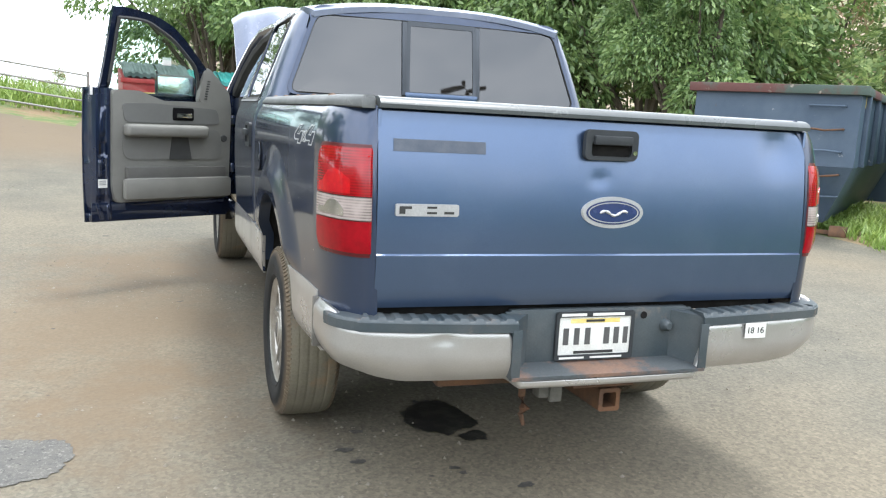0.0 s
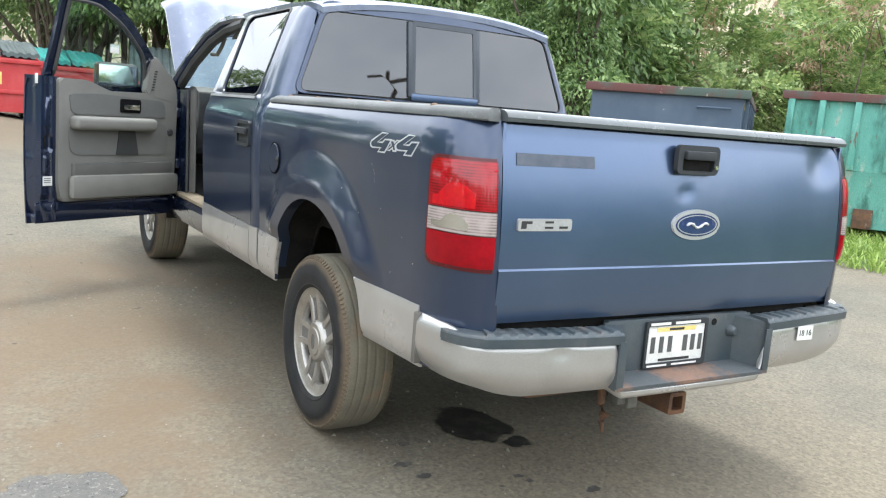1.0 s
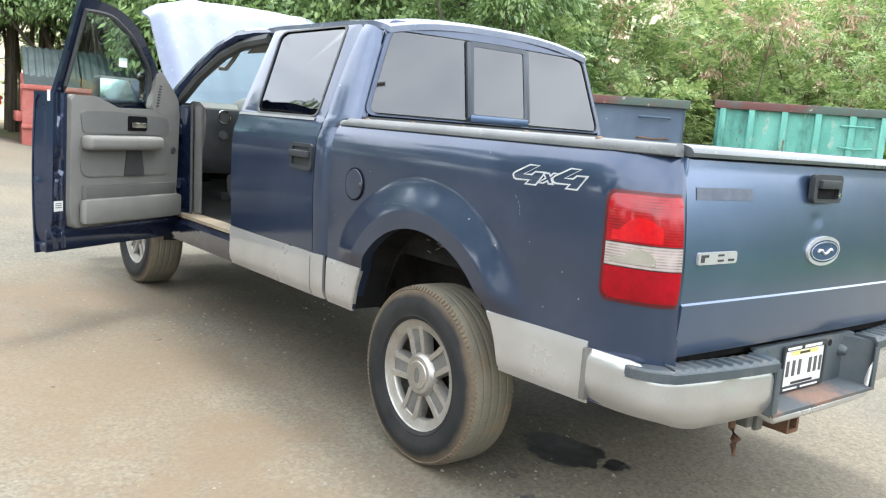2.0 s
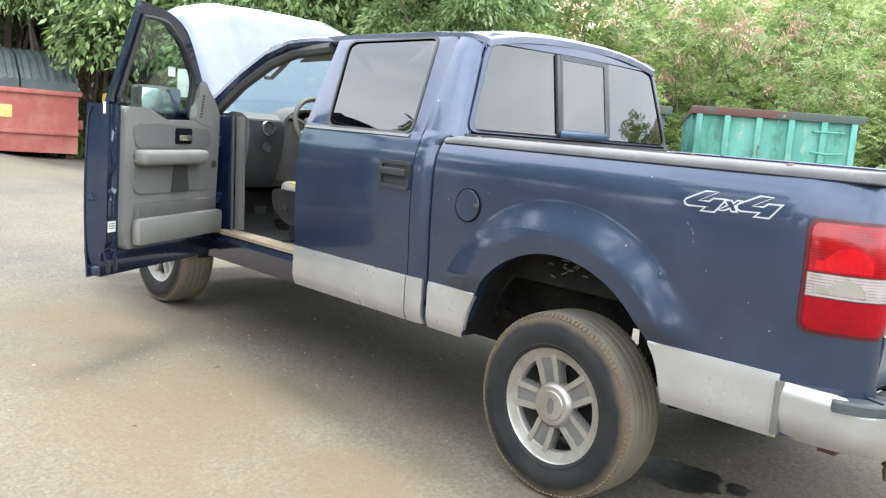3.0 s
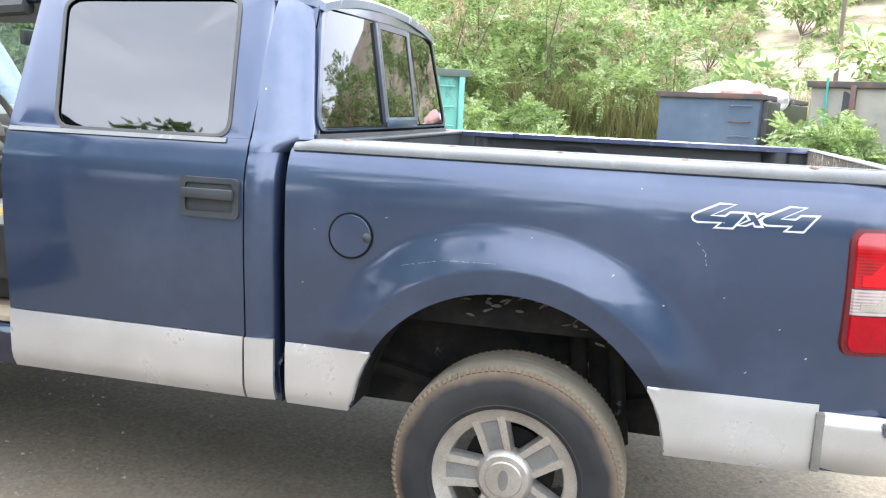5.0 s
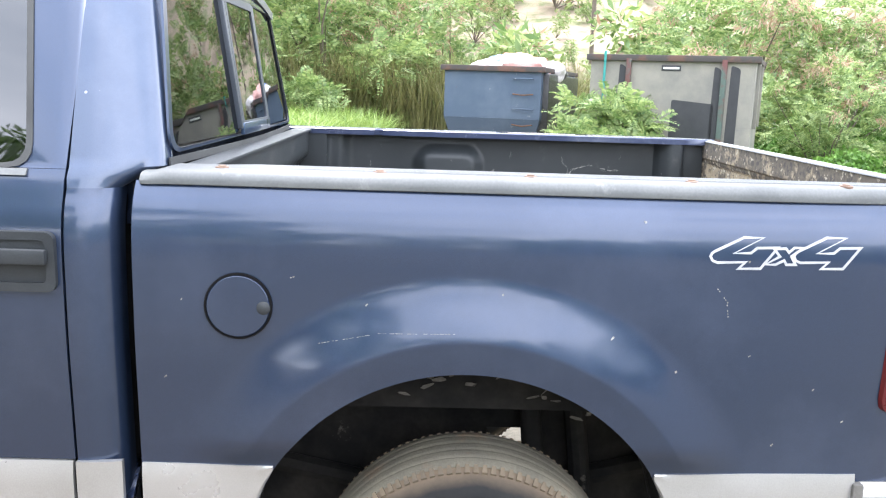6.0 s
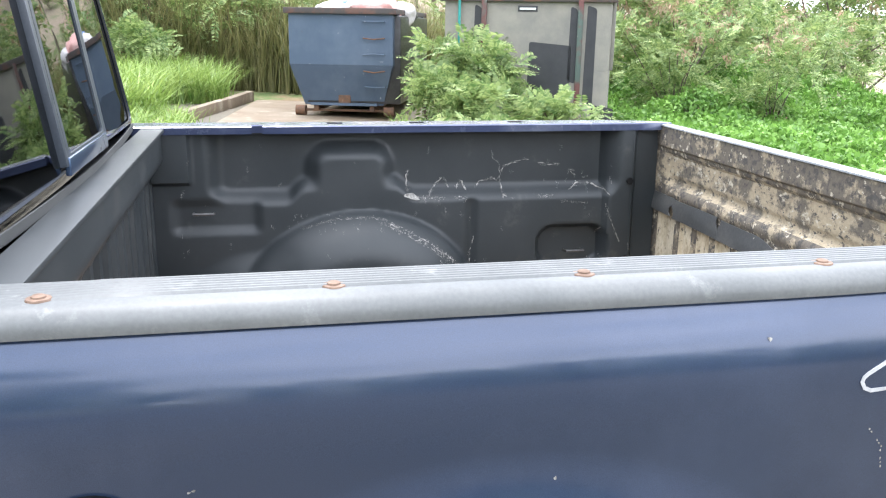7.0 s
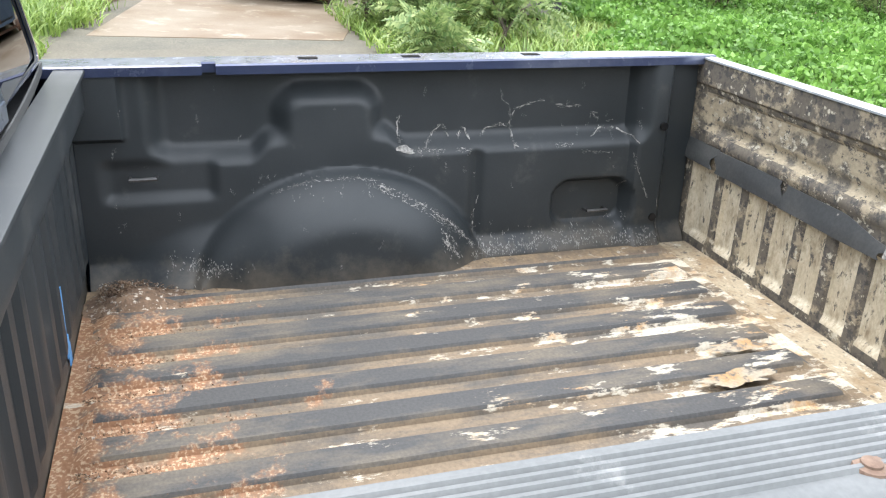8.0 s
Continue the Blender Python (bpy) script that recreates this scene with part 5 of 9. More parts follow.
def sidewall_material():
    """Black rubber with brown dust that thins out from the shoulder toward the rim."""
    m, n, l, b = principled("dusty_sidewall")
    tc = n.new("ShaderNodeTexCoord").outputs["Object"]
    flat = n.new("ShaderNodeVectorMath")
    flat.operation = "MULTIPLY"
    flat.inputs[1].default_value = (1, 1, 0)
    l.new(tc, flat.inputs[0])
    rad = n.new("ShaderNodeVectorMath")
    rad.operation = "LENGTH"
    l.new(flat.outputs[0], rad.inputs[0])
    add = n.new("ShaderNodeMath")
    add.operation = "MULTIPLY_ADD"
    l.new(noise_node(n, l, tc, 7, 8, 0.65), add.inputs[0])
    add.inputs[1].default_value = 0.045
    l.new(rad.outputs["Value"], add.inputs[2])
    col = mix_node(n, l, ramp_node(n, l, noise_node(n, l, tc, 5, 6), 0.35, 0.7), (0.017, 0.018, 0.019), (0.031, 0.030, 0.029))
    col = mix_node(n, l, ramp_node(n, l, add.outputs[0], 0.368, 0.412), col, (0.150, 0.112, 0.076))
    l.new(col, b.inputs["Base Color"])
    b.inputs["Roughness"].default_value = 0.75
    b.inputs["Specular IOR Level"].default_value = 0.18
    bump_node(n, l, noise_node(n, l, tc, 90, 4), 0.3, 0.003, b)
    return m


SIDEWALL = sidewall_material()


def wheel_meshes():
    thing = empty("wheel", "five-spoke alloy wheel with a dusty all-terrain tyre", "")
    thing.parent = truck
    bm = bmesh.new()
    prof = [(0.240, -0.10), (0.250, -0.114), (0.262, -0.121), (0.266, -0.1195), (0.30, -0.129), (0.332, -0.1295), (0.335, -0.1275), (0.350, -0.125), (0.378, -0.112), (0.391, -0.095)]
    prof2 = [(r, -h) for r, h in reversed(prof)]
    lathe(bm, prof, 96)
    lathe(bm, prof2, 96)
    tyre = part("tyre", bm, SIDEWALL, thing, "worn black tyre with dusty tread")
    bm = bmesh.new()
    prof = []
    for h in lin(-0.103, 0.103, 42):
        r = 0.3975 - 0.0095 * (abs(h) / 0.103) ** 5
        prof.append((r - 0.0022 * max(smooth((0.0055 - abs(abs(h) - c)) / 0.003) for c in (0.020, 0.062)), h))
    lathe(bm, prof, 120)
    part("tread", bm, TREAD, tyre, "smooth worn dusty tread")
    bm = bmesh.new()
    n = 112
    for g in (-1, 1):
        for k in range(n):
            a0 = 2 * math.pi * k / n
            wide = 2 * math.pi / n
            ring = [(a0 + wide * u, g * h, r) for u, h, r in ((0.10, 0.1165, 0.3790), (0.74, 0.1165, 0.3790), (0.62, 0.1000, 0.3925), (0.22, 0.1000, 0.3925))]
            lo = [bm.verts.new(((r - 0.008) * math.cos(a), (r - 0.008) * math.sin(a), h * 0.96)) for a, h, r in ring]
            hi = [bm.verts.new(((r + 0.0010) * math.cos(a), (r + 0.0010) * math.sin(a), h)) for a, h, r in ring]
            bm.faces.new(hi)
            for i in range(4):
                j = (i + 1) % 4
                bm.faces.new((lo[i], lo[j], hi[j], hi[i]))
    part("shoulder_tread", bm, DUST, tyre, "brown dusty shoulder blocks", smooth=False)["kind"] = "stuff"
    bm = bmesh.new()
    lathe(bm, [(0.238, -0.102), (0.252, -0.113), (0.259, -0.107), (0.256, -0.094), (0.246, -0.088), (0.238, -0.090), (0.238, -0.102)], 72)
    rim = part("rim", bm, ALLOY, thing, "silver alloy rim with road grime")
    bm = bmesh.new()
    lathe(bm, [(0.243, -0.089), (0.232, -0.05), (0.226, 0.09), (0.245, 0.10)], 72)
    part("rim_barrel", bm, ALLOY_GREY, rim)
    bm = bmesh.new()
    lathe(bm, [(0.196, -0.060), (0.197, -0.082), (0.202, -0.090), (0.228, -0.098), (0.241, -0.104), (0.243, -0.085)], 72)
    part("rim_face", bm, ALLOY, rim)
    # five broad spokes, each with a grey middle
    for k in range(5):
        a = radians(90 + 72 * k)
        m = Matrix.Rotation(a, 4, "Z")
        bm = bmesh.new()
        v = []
        for r, w, h in ((0.06, 0.047, -0.082), (0.10, 0.053, -0.089), (0.16, 0.058, -0.089), (0.212, 0.064, -0.095)):
            for y, dz in ((-w, 0.018), (-w * 0.92, 0.0), (-w * 0.50, 0.0), (-w * 0.46, 0.008), (w * 0.46, 0.008), (w * 0.50, 0.0), (w * 0.92, 0.0), (w, 0.018), (w, 0.05), (-w, 0.05)):
                v.append(m @ Vector((r, y, h + dz)))
        vs = [bm.verts.new(p) for p in v]
        for i in range(3):
            for j in range(10):
                bm.faces.new((vs[i * 10 + j], vs[i * 10 + (j + 1) % 10], vs[i * 10 + 10 + (j + 1) % 10], vs[i * 10 + 10 + j]))
        sp = part("spoke", bm, ALLOY, thing, "", True, 25)
        sp.data.materials.append(ALLOY_GREY)
        for p in sp.data.polygons:
            q = m.inverted() @ p.center
            if abs(q.y) < 0.012 and q.z < -0.060 and 0.075 < q.x < 0.220:
                p.material_index = 1
    bm = bmesh.new()
    lathe(bm, [(0, -0.110), (0.060, -0.108), (0.064, -0.104), (0.082, -0.103), (0.095, -0.092), (0.101, -0.070), (0.103, -0.05)], 40)
    hub = part("hub_cap", bm, ALLOY, thing, "round silver hub cap")
    bm = bmesh.new()
    prism(bm, ellipse(0, 0, 0.036, 0.017), Matrix.Translation((0, 0, -0.1085)) @ Matrix.Rotation(math.pi, 4, "X"), 0.003)
    part("cap_oval", bm, ALLOY_GREY, hub)
    # Disc coloured near-black so the gaps between spokes look deep in shade.
    bm = bmesh.new()
    lathe(bm, [(0.02, 0.0), (0.155, -0.005), (0.157, 0.012), (0.02, 0.012)], 40)
    part("brake_disc", bm, UNDERBODY, thing)
    bm = bmesh.new()
    tube(bm, [(0.19, 0.06, -0.05), (0.185, 0.06, -0.085)], 0.005, 8)
    part("valve", bm, CHROME, rim)
    return thing


def wheel_pose(x, y, spin):
    return Matrix.Translation((x, y, 0.386 + 0.03 * y)) @ Matrix.Rotation(radians(90 if x < 0 else -90), 4, "Y") @ Matrix.Rotation(radians(spin), 4, "Z")


w0 = wheel_meshes()
w0.matrix_basis = wheel_pose(-0.868, 0, 0) @ Matrix.Scale(0.972, 4)
for x, y, a in ((0.868, 0, 40), (-0.868, 3.53, 20), (0.868, 3.53, 75)):
    copy_thing(w0, wheel_pose(x, y, a))

# 4x4 decal
def outline_strip(bm, pts, w, depth, m):
    """A closed band of width w along an outline, in one piece."""
    n = len(pts)
    rings = []
    for side in (w / 2, -w / 2):
        ring = []
        for i in range(n):
            a, p, b = Vector(pts[i - 1]), Vector(pts[i]), Vector(pts[(i + 1) % n])
            d0, d1 = (p - a).normalized(), (b - p).normalized()
            n0, n1 = Vector((d0.y, -d0.x)), Vector((d1.y, -d1.x))
            q = n0 + n1
            q = q / max(0.35, q.length_squared / 2)
            ring.append((p.x + q.x * side, p.y + q.y * side))
        rings.append(ring)
    ring_prism(bm, rings[0], rings[1], m, depth)


def decal(s):
    deck = empty("four_by_four_decal", "outlined 4x4 decal on the bed side", "")
    deck.parent = truck
    m0 = Matrix.Translation((-0.9995, 0, 0)) @ Matrix.Rotation(radians(-90), 4, "Z") @ Matrix.Rotation(radians(90), 4, "X")
    # local x runs toward the tail, local y up
    four = [(0.000, 0.014), (0.003, 0.021), (0.009, 0.0255), (0.074, 0.057), (0.119, 0.057), (0.053, 0.022), (0.091, 0.023), (0.105, 0.0345), (0.152, 0.036), (0.115, -0.0115), (0.065, -0.0125), (0.080, 0.0025), (0.016, 0.0005), (0.005, 0.005)]
    ex = [(0.126, -0.002), (0.158, 0.0165), (0.144, 0.0335), (0.171, 0.0345), (0.178, 0.026), (0.190, 0.0365), (0.209, 0.037), (0.184, 0.0175), (0.195, -0.001), (0.174, -0.0015), (0.168, 0.008), (0.149, -0.0015)]
    for name, pts, dx in (("digit_four", four, 0.0), ("letter_x", ex, 0.0), ("digit_four", four, 0.190)):
        m = Matrix.Translation((0, -0.507 - dx, 1.275 + 0.003 * (dx / 0.19))) @ m0
        bm = bmesh.new()
        outline_strip(bm, pts, 0.0056, 0.0012, m)
        for v in bm.verts:
            v.co.x = -(side_x(v.co.y, v.co.z) + 0.0008 + (-0.9995 - v.co.x))
        o = part(name, bm, DECAL_GREY, deck, "silver outline", smooth=False)
    return deck


decal(-1)


# marks in the bed
def wall_mark(bm, pts, w, rnd, s=1):
    """A ragged streak of small pale scrapes along pts (y, z) on the inner wall."""
    for (y0, z0), (y1, z1) in zip(pts, pts[1:]):
        n = max(3, int(math.hypot(y1 - y0, z1 - z0) / 0.0011))
        for i in range(n):
            t = i / n
            y, z = y0 + (y1 - y0) * t, z0 + (z1 - z0) * t
            if noise.noise((y * 60, z * 60, 4)) < -0.12 or rnd.random() < 0.12:
                continue
            y, z = y + rnd.gauss(0, 0.3 * w + 0.0015), z + rnd.gauss(0, 0.3 * w + 0.0015)
            a = math.atan2(z1 - z0, y1 - y0) + rnd.gauss(0, 0.5) if (y0, z0) != (y1, z1) else rnd.gauss(1.57, 0.35)
            la, lb = (0.0008 + 0.16 * w) * rnd.uniform(0.3, 1.5), (0.0005 + 0.05 * w) * rnd.uniform(0.4, 1.3)
            ring = []
            for q in range(6):
                b = 2 * math.pi * q / 6
                u, v = la * math.cos(b) * rnd.uniform(0.6, 1.2), lb * math.sin(b) * rnd.uniform(0.6, 1.2)
                yy, zz = y + u * math.cos(a) - v * math.sin(a), z + u * math.sin(a) + v * math.cos(a)
                ring.append(bm.verts.new((s * (0.905 - 0.02 * (1.42 - zz) - wall_in(yy, zz) - 0.0025), yy, zz)))
            bm.faces.new(ring)


def scrape(bm, pts, w, rnd):
    """A scraped line along pts (y, z) on the inner wall: a broken ribbon of uneven width with splinters beside it."""
    prev = None
    for (y0, z0), (y1, z1) in zip(pts, pts[1:]):
        run = math.hypot(y1 - y0, z1 - z0)
        cy, cz = (y1 - y0) / run, (z1 - z0) / run
        n = max(3, int(run / 0.0035))
        for i in range(n + 1):
            t = i / n
            wob = 0.006 * noise.noise((y0 + (y1 - y0) * t * 1.0, z0 * 20 + t * run * 45, w * 900))
            y, z = y0 + (y1 - y0) * t - wob * cz, z0 + (z1 - z0) * t + wob * cy
            half = w * 0.36 * (0.40 + 1.5 * noise.noise((y * 75, z * 75, 9.0))) * rnd.uniform(0.6, 1.3)
            if half < 0.0003:
                prev = None
                continue
            pair = []
            for q in (-1, 1):
                yy, zz = y - q * half * cz, z + q * half * cy
                pair.append(bm.verts.new((0.905 - 0.02 * (1.42 - zz) - wall_in(yy, zz) - 0.003, yy, zz)))
            if prev and i:
                bm.faces.new((prev[0], prev[1], pair[1], pair[0]))
            prev = pair
        prev = None
    wall_mark(bm, pts, w * 0.8, rnd)


rnd = random.Random(17)
bm = bmesh.new()
for pts, w in (
    ([(-0.169, 1.285), (-0.163, 1.24), (-0.168, 1.207)], 0.0065),
    ([(-0.238, 1.199), (-0.267, 1.236), (-0.288, 1.257), (-0.300, 1.252), (-0.313, 1.223)], 0.0055),
    ([(-0.340, 1.217), (-0.352, 1.248), (-0.362, 1.245), (-0.376, 1.210)], 0.0055),
    ([(-0.414, 1.222), (-0.425, 1.242), (-0.474, 1.251), (-0.492, 1.243), (-0.500, 1.257)], 0.0050),
    ([(-0.503, 1.262), (-0.515, 1.294), (-0.559, 1.309), (-0.605, 1.318)], 0.0060),
    ([(-0.641, 1.302), (-0.687, 1.294), (-0.724, 1.298)], 0.0045),
    ([(-0.749, 1.236), (-0.760, 1.276), (-0.794, 1.271)], 0.0040),
    ([(-0.760, 1.271), (-0.781, 1.258), (-0.787, 1.233)], 0.0035),
    ([(-0.811, 1.274), (-0.805, 1.243), (-0.832, 1.252)], 0.0035),
    ([(-0.734, 1.200), (-0.796, 1.230), (-0.844, 1.227), (-0.885, 1.206), (-0.894, 1.193)], 0.0055),
    ([(-0.719, 1.170), (-0.823, 1.162)], 0.0022),
    ([(-0.883, 1.161), (-0.891, 1.125), (-0.915, 1.069), (-0.939, 1.021)], 0.0032),
    ([(-0.503, 1.243), (-0.506, 1.198), (-0.542, 1.183)], 0.0045),
    ([(-0.467, 1.355), (-0.475, 1.321), (-0.497, 1.304), (-0.505, 1.184)], 0.0018),
    ([(-0.386, 0.937), (-0.386, 1.000), (-0.401, 1.053)], 0.0050),
    ([(-0.873, 1.071), (-0.868, 1.038)], 0.0030),
    ([(-0.971, 1.015), (-0.983, 0.976), (-0.981, 0.918)], 0.0035),
    ([(-0.090, 1.122), (-0.139, 1.102), (-0.223, 1.056), (-0.312, 0.987), (-0.377, 0.916)], 0.0050),
    ([(-0.150, 1.080), (-0.223, 1.040), (-0.290, 0.985)], 0.0020),
    ([(0.20, 1.105), (0.10, 1.135), (-0.02, 1.140), (-0.10, 1.128)], 0.0022),
):
    scrape(bm, pts, w, rnd)
# the bare patch where the panel's corner has been struck
ring = []
for q in range(14):
    a = 2 * math.pi * q / 14
    yy, zz = -0.178 + 0.027 * math.cos(a) * rnd.uniform(0.75, 1.15), 1.199 + 0.011 * math.sin(a) * rnd.uniform(0.7, 1.2) + 0.007 * math.cos(a)
    ring.append(bm.verts.new((0.905 - 0.02 * (1.42 - zz) - wall_in(yy, zz) - 0.004, yy, zz)))
bm.faces.new(ring)
wall_mark(bm, [(-0.215, 1.196), (-0.274, 1.192), (-0.376, 1.191)], 0.006, rnd)
wall_mark(bm, [(-0.606, 1.189), (-0.661, 1.190), (-0.717, 1.190)], 0.006, rnd)
wall_mark(bm, [(-0.08, 1.120), (-0.223, 1.050), (-0.312, 0.980), (-0.377, 0.910)], 0.010, rnd)
wall_mark(bm, [(-0.26, 0.984), (-0.296, 0.931), (-0.320, 0.905)], 0.020, rnd)
wall_mark(bm, [(-0.27, 0.970), (-0.290, 0.940)], 0.020, rnd)
for k in range(420):
    wall_mark(bm, [(rnd.uniform(-0.98, -0.36), 0.882 + abs(rnd.gauss(0, 0.024)))] * 2, 0.012, rnd)
for k in range(60):
    y = rnd.uniform(-0.12, 0.25)
    wall_mark(bm, [(y, 1.10 + rnd.uniform(0.0, 0.05))] * 2, 0.005, rnd)
for k in range(60):
    y, z = rnd.uniform(-1.0, 0.6), rnd.uniform(0.9, 1.38)
    wall_mark(bm, [(y, z), (y + rnd.uniform(-0.012, 0.012), z - rnd.uniform(0, 0.03))], 0.003, rnd)
for k in range(90):
    wall_mark(bm, [(rnd.gauss(0.37, 0.035), rnd.gauss(0.925, 0.012))] * 2, 0.012, rnd)
part("paint_scuff", bm, SCUFF, truck, "pale scratches in the bed coating", False)["kind"] = "stuff"


def floor_flake(name, cx, cy, lx, ly, mat, seed, z):
    """A torn patch with a ragged outline, lying on the floor."""
    n = 64
    v = [(cx, cy, z)]
    for k in range(n):
        a = 2 * math.pi * k / n
        c, s = math.cos(a), math.sin(a)
        r = 0.8 + 0.45 * noise.noise((c * 1.3 + seed, s * 1.3, 0)) + 0.30 * noise.noise((c * 4 + seed, s * 4, 3)) + 0.22 * noise.noise((c * 11, s * 11 + seed, 5))
        v.append((cx + lx * r * c, cy + ly * r * s, z))
    return mesh_part(name, v, [(0, k + 1, (k + 1) % n + 1) for k in range(n)], mat, truck)


r3 = random.Random(23)
for k, (g, y, lx, ly, low) in enumerate(((-0.50, -0.74, 0.05, 0.17, 0), (-0.375, -0.66, 0.045, 0.16, 0), (-0.44, -0.50, 0.030, 0.13, 1), (-0.31, -0.62, 0.032, 0.20, 1), (-0.25, -0.72, 0.04, 0.12, 0), (-0.19, -0.60, 0.03, 0.16, 1), (-0.06, -0.50, 0.026, 0.12, 1), (-0.56, -0.35, 0.03, 0.10, 1), (0.0, -0.72, 0.035, 0.10, 0), (0.125, -0.80, 0.03, 0.09, 0), (0.06, -0.30, 0.022, 0.08, 1), (-0.31, -0.20, 0.022, 0.10, 1), (-0.44, 0.02, 0.018, 0.06, 1), (0.19, -0.62, 0.02, 0.10, 1), (-0.6, -0.10, 0.03, 0.07, 0), (0.31, -0.75, 0.022, 0.10, 1))):
    z = (FL if low else FL + 0.018) + 0.0032 + 0.0002 * k
    floor_flake("torn_edge", g + 0.003, y - 0.004, lx * 1.05, ly * 1.025, LINER, k, z - 0.0008)
    floor_flake("peeled_patch", g, y, lx, ly, PEELED, k, z)
# grit heap in the front corner
bm = bmesh.new()
for k in range(2600):
    a, r = r3.uniform(0, 6.28), abs(r3.gauss(0, 0.095))
    x, y = 0.735 + r * math.cos(a) * 0.8, 0.585 + r * math.sin(a)
    if x > 0.80 or y > 0.645:
        continue
    h = max(0, 0.05 * (1 - r / 0.16)) * r3.random()
    sz = r3.uniform(0.002, 0.006)
    c0 = Vector((x, y, FL + 0.003 + h))
    vs = [bm.verts.new(c0 + Vector((r3.uniform(-1, 1), r3.uniform(-1, 1), r3.uniform(-0.6, 0.8))) * sz) for _ in range(4)]
    for f3 in ((0, 1, 2), (0, 2, 3), (0, 3, 1), (1, 3, 2)):
        bm.faces.new([vs[i] for i in f3])
for k in range(3400):
    g = r3.randint(-5, 5)
    y = 0.645 - abs(r3.gauss(0, 0.15)) * (0.7 + 0.5 * math.sin(g * 2.1) ** 2)
    x = g * PITCH + r3.gauss(0, 0.013)
    if abs(x) > 0.69:
        continue
    sz = 0.0012 + 0.0034 * r3.random() ** 2.5
    c0 = Vector((x, y, floor_z(x) + 0.001))
    vs = [bm.verts.new(c0 + Vector((r3.uniform(-1, 1), r3.uniform(-1, 1), r3.uniform(-0.4, 0.9))) * sz) for _ in range(4)]
    for f3 in ((0, 1, 2), (0, 2, 3), (0, 3, 1), (1, 3, 2)):
        bm.faces.new([vs[i] for i in f3])
grit = tagged(part("grit", bm, GRIT, None, "", False), "brown grit and dry debris in the bed corner and grooves", "debris", kind="stuff")
bm = bmesh.new()
lathe(bm, [(0, 0.036), (0.02, 0.034), (0.04, 0.029), (0.06, 0.021), (0.085, 0.011), (0.11, 0.004), (0.13, 0.0), (0.13, -0.01)], 36, Matrix.Translation((0.70, 0.555, FL)))
for v in bm.verts:
    v.co.z += 0.006 * noise.noise(v.co * 30)
tagged(part("dirt_mound", bm, GRIT), "small mound of brown dirt on the bed floor", "debris")
boxes("blue_tape", [((0.40, front_panel(0.40, 1.0) - 0.004, 0.99), (0.012, 0.002, 0.16), 0.0, Matrix.Rotation(radians(8), 4, "Y")), ((0.415, front_panel(0.4, 0.93) - 0.004, 0.92), (0.03, 0.002, 0.07), 0.0)], surface("blue_tape_strip", (0.10, 0.30, 0.62), (0.14, 0.36, 0.66), 0.6, 0, 20, 80, 0.1), truck, "strip of blue tape")

# scratches and chips on the outer side
bm = bmesh.new()


def side_mark(pts, w):
    for (y0, z0), (y1, z1) in zip(pts, pts[1:]):
        run = math.hypot(y1 - y0, z1 - z0)
        cy, cz, long = (y1 - y0) / run, (z1 - z0) / run, 6.0 if w < 0.001 else 1.5
        n = max(2, int(run / 0.006))
        for i in range(n):
            if rnd.random() < 0.3:
                continue
            t = i / n
            y, z = y0 + (y1 - y0) * t + rnd.uniform(-0.001, 0.001), z0 + (z1 - z0) * t
            ring = []
            for q in range(5):
                a = 2 * math.pi * q / 5
                u, v = w * rnd.uniform(0.5, 1.3) * math.cos(a) * long, w * rnd.uniform(0.5, 1.3) * math.sin(a)
                yy, zz = y + u * cy - v * cz, z + u * cz + v * cy
                ring.append(bm.verts.new((-(side_x(yy, zz) + 0.0012), yy, zz)))
            bm.faces.new(ring)


side_mark([(-0.53, 1.215), (-0.555, 1.185), (-0.56, 1.145)], 0.0016)
side_mark([(0.36, 1.07), (0.22, 1.10), (0.05, 1.105)], 0.0006)
side_mark([(0.42, 1.215), (0.405, 1.22)], 0.002)
side_mark([(-0.36, 1.36), (-0.37, 1.352)], 0.003)
for y, z in ((0.42, 0.95), (0.25, 1.16), (-0.45, 1.02), (-0.30, 1.10), (-0.60, 1.28), (-0.78, 0.98), (-0.86, 0.90), (-0.70, 0.84), (0.70, 0.98), (0.66, 1.16), (-0.05, 1.19), (-0.62, 1.06)):
    side_mark([(y, z), (y + 0.004, z - 0.004)], rnd.uniform(0.0015, 0.003))
part("paint_chip", bm, SCUFF, truck, "pale chips and scratches in the side paint", False)["kind"] = "stuff"

# ---- cab ----
GREEN = [(1.415, 0.968), (1.44, 0.950), (1.60, 0.895), (1.75, 0.838), (1.87, 0.785), (1.92, 0.752), (1.95, 0.715)]


def cab_x(y, z):
    x = max(0.968, table(z, SIDE)) + flare(y, z, 3.53) if 0.6 < z < 1.405 else table(z, GREEN if z > 1 else SIDE)
    back = min(1.0, max(0.0, (0.905 - y) / 0.15))
    return x - (0.075 if z > 1.40 else 0.05) * (1 - math.sqrt(max(0.0, 1 - back * back)))


BELT = 1.434
WIN = round_poly([(0.998, 1.441), (1.672, 1.441), (1.750, 1.902), (1.050, 1.912)], 0.055)


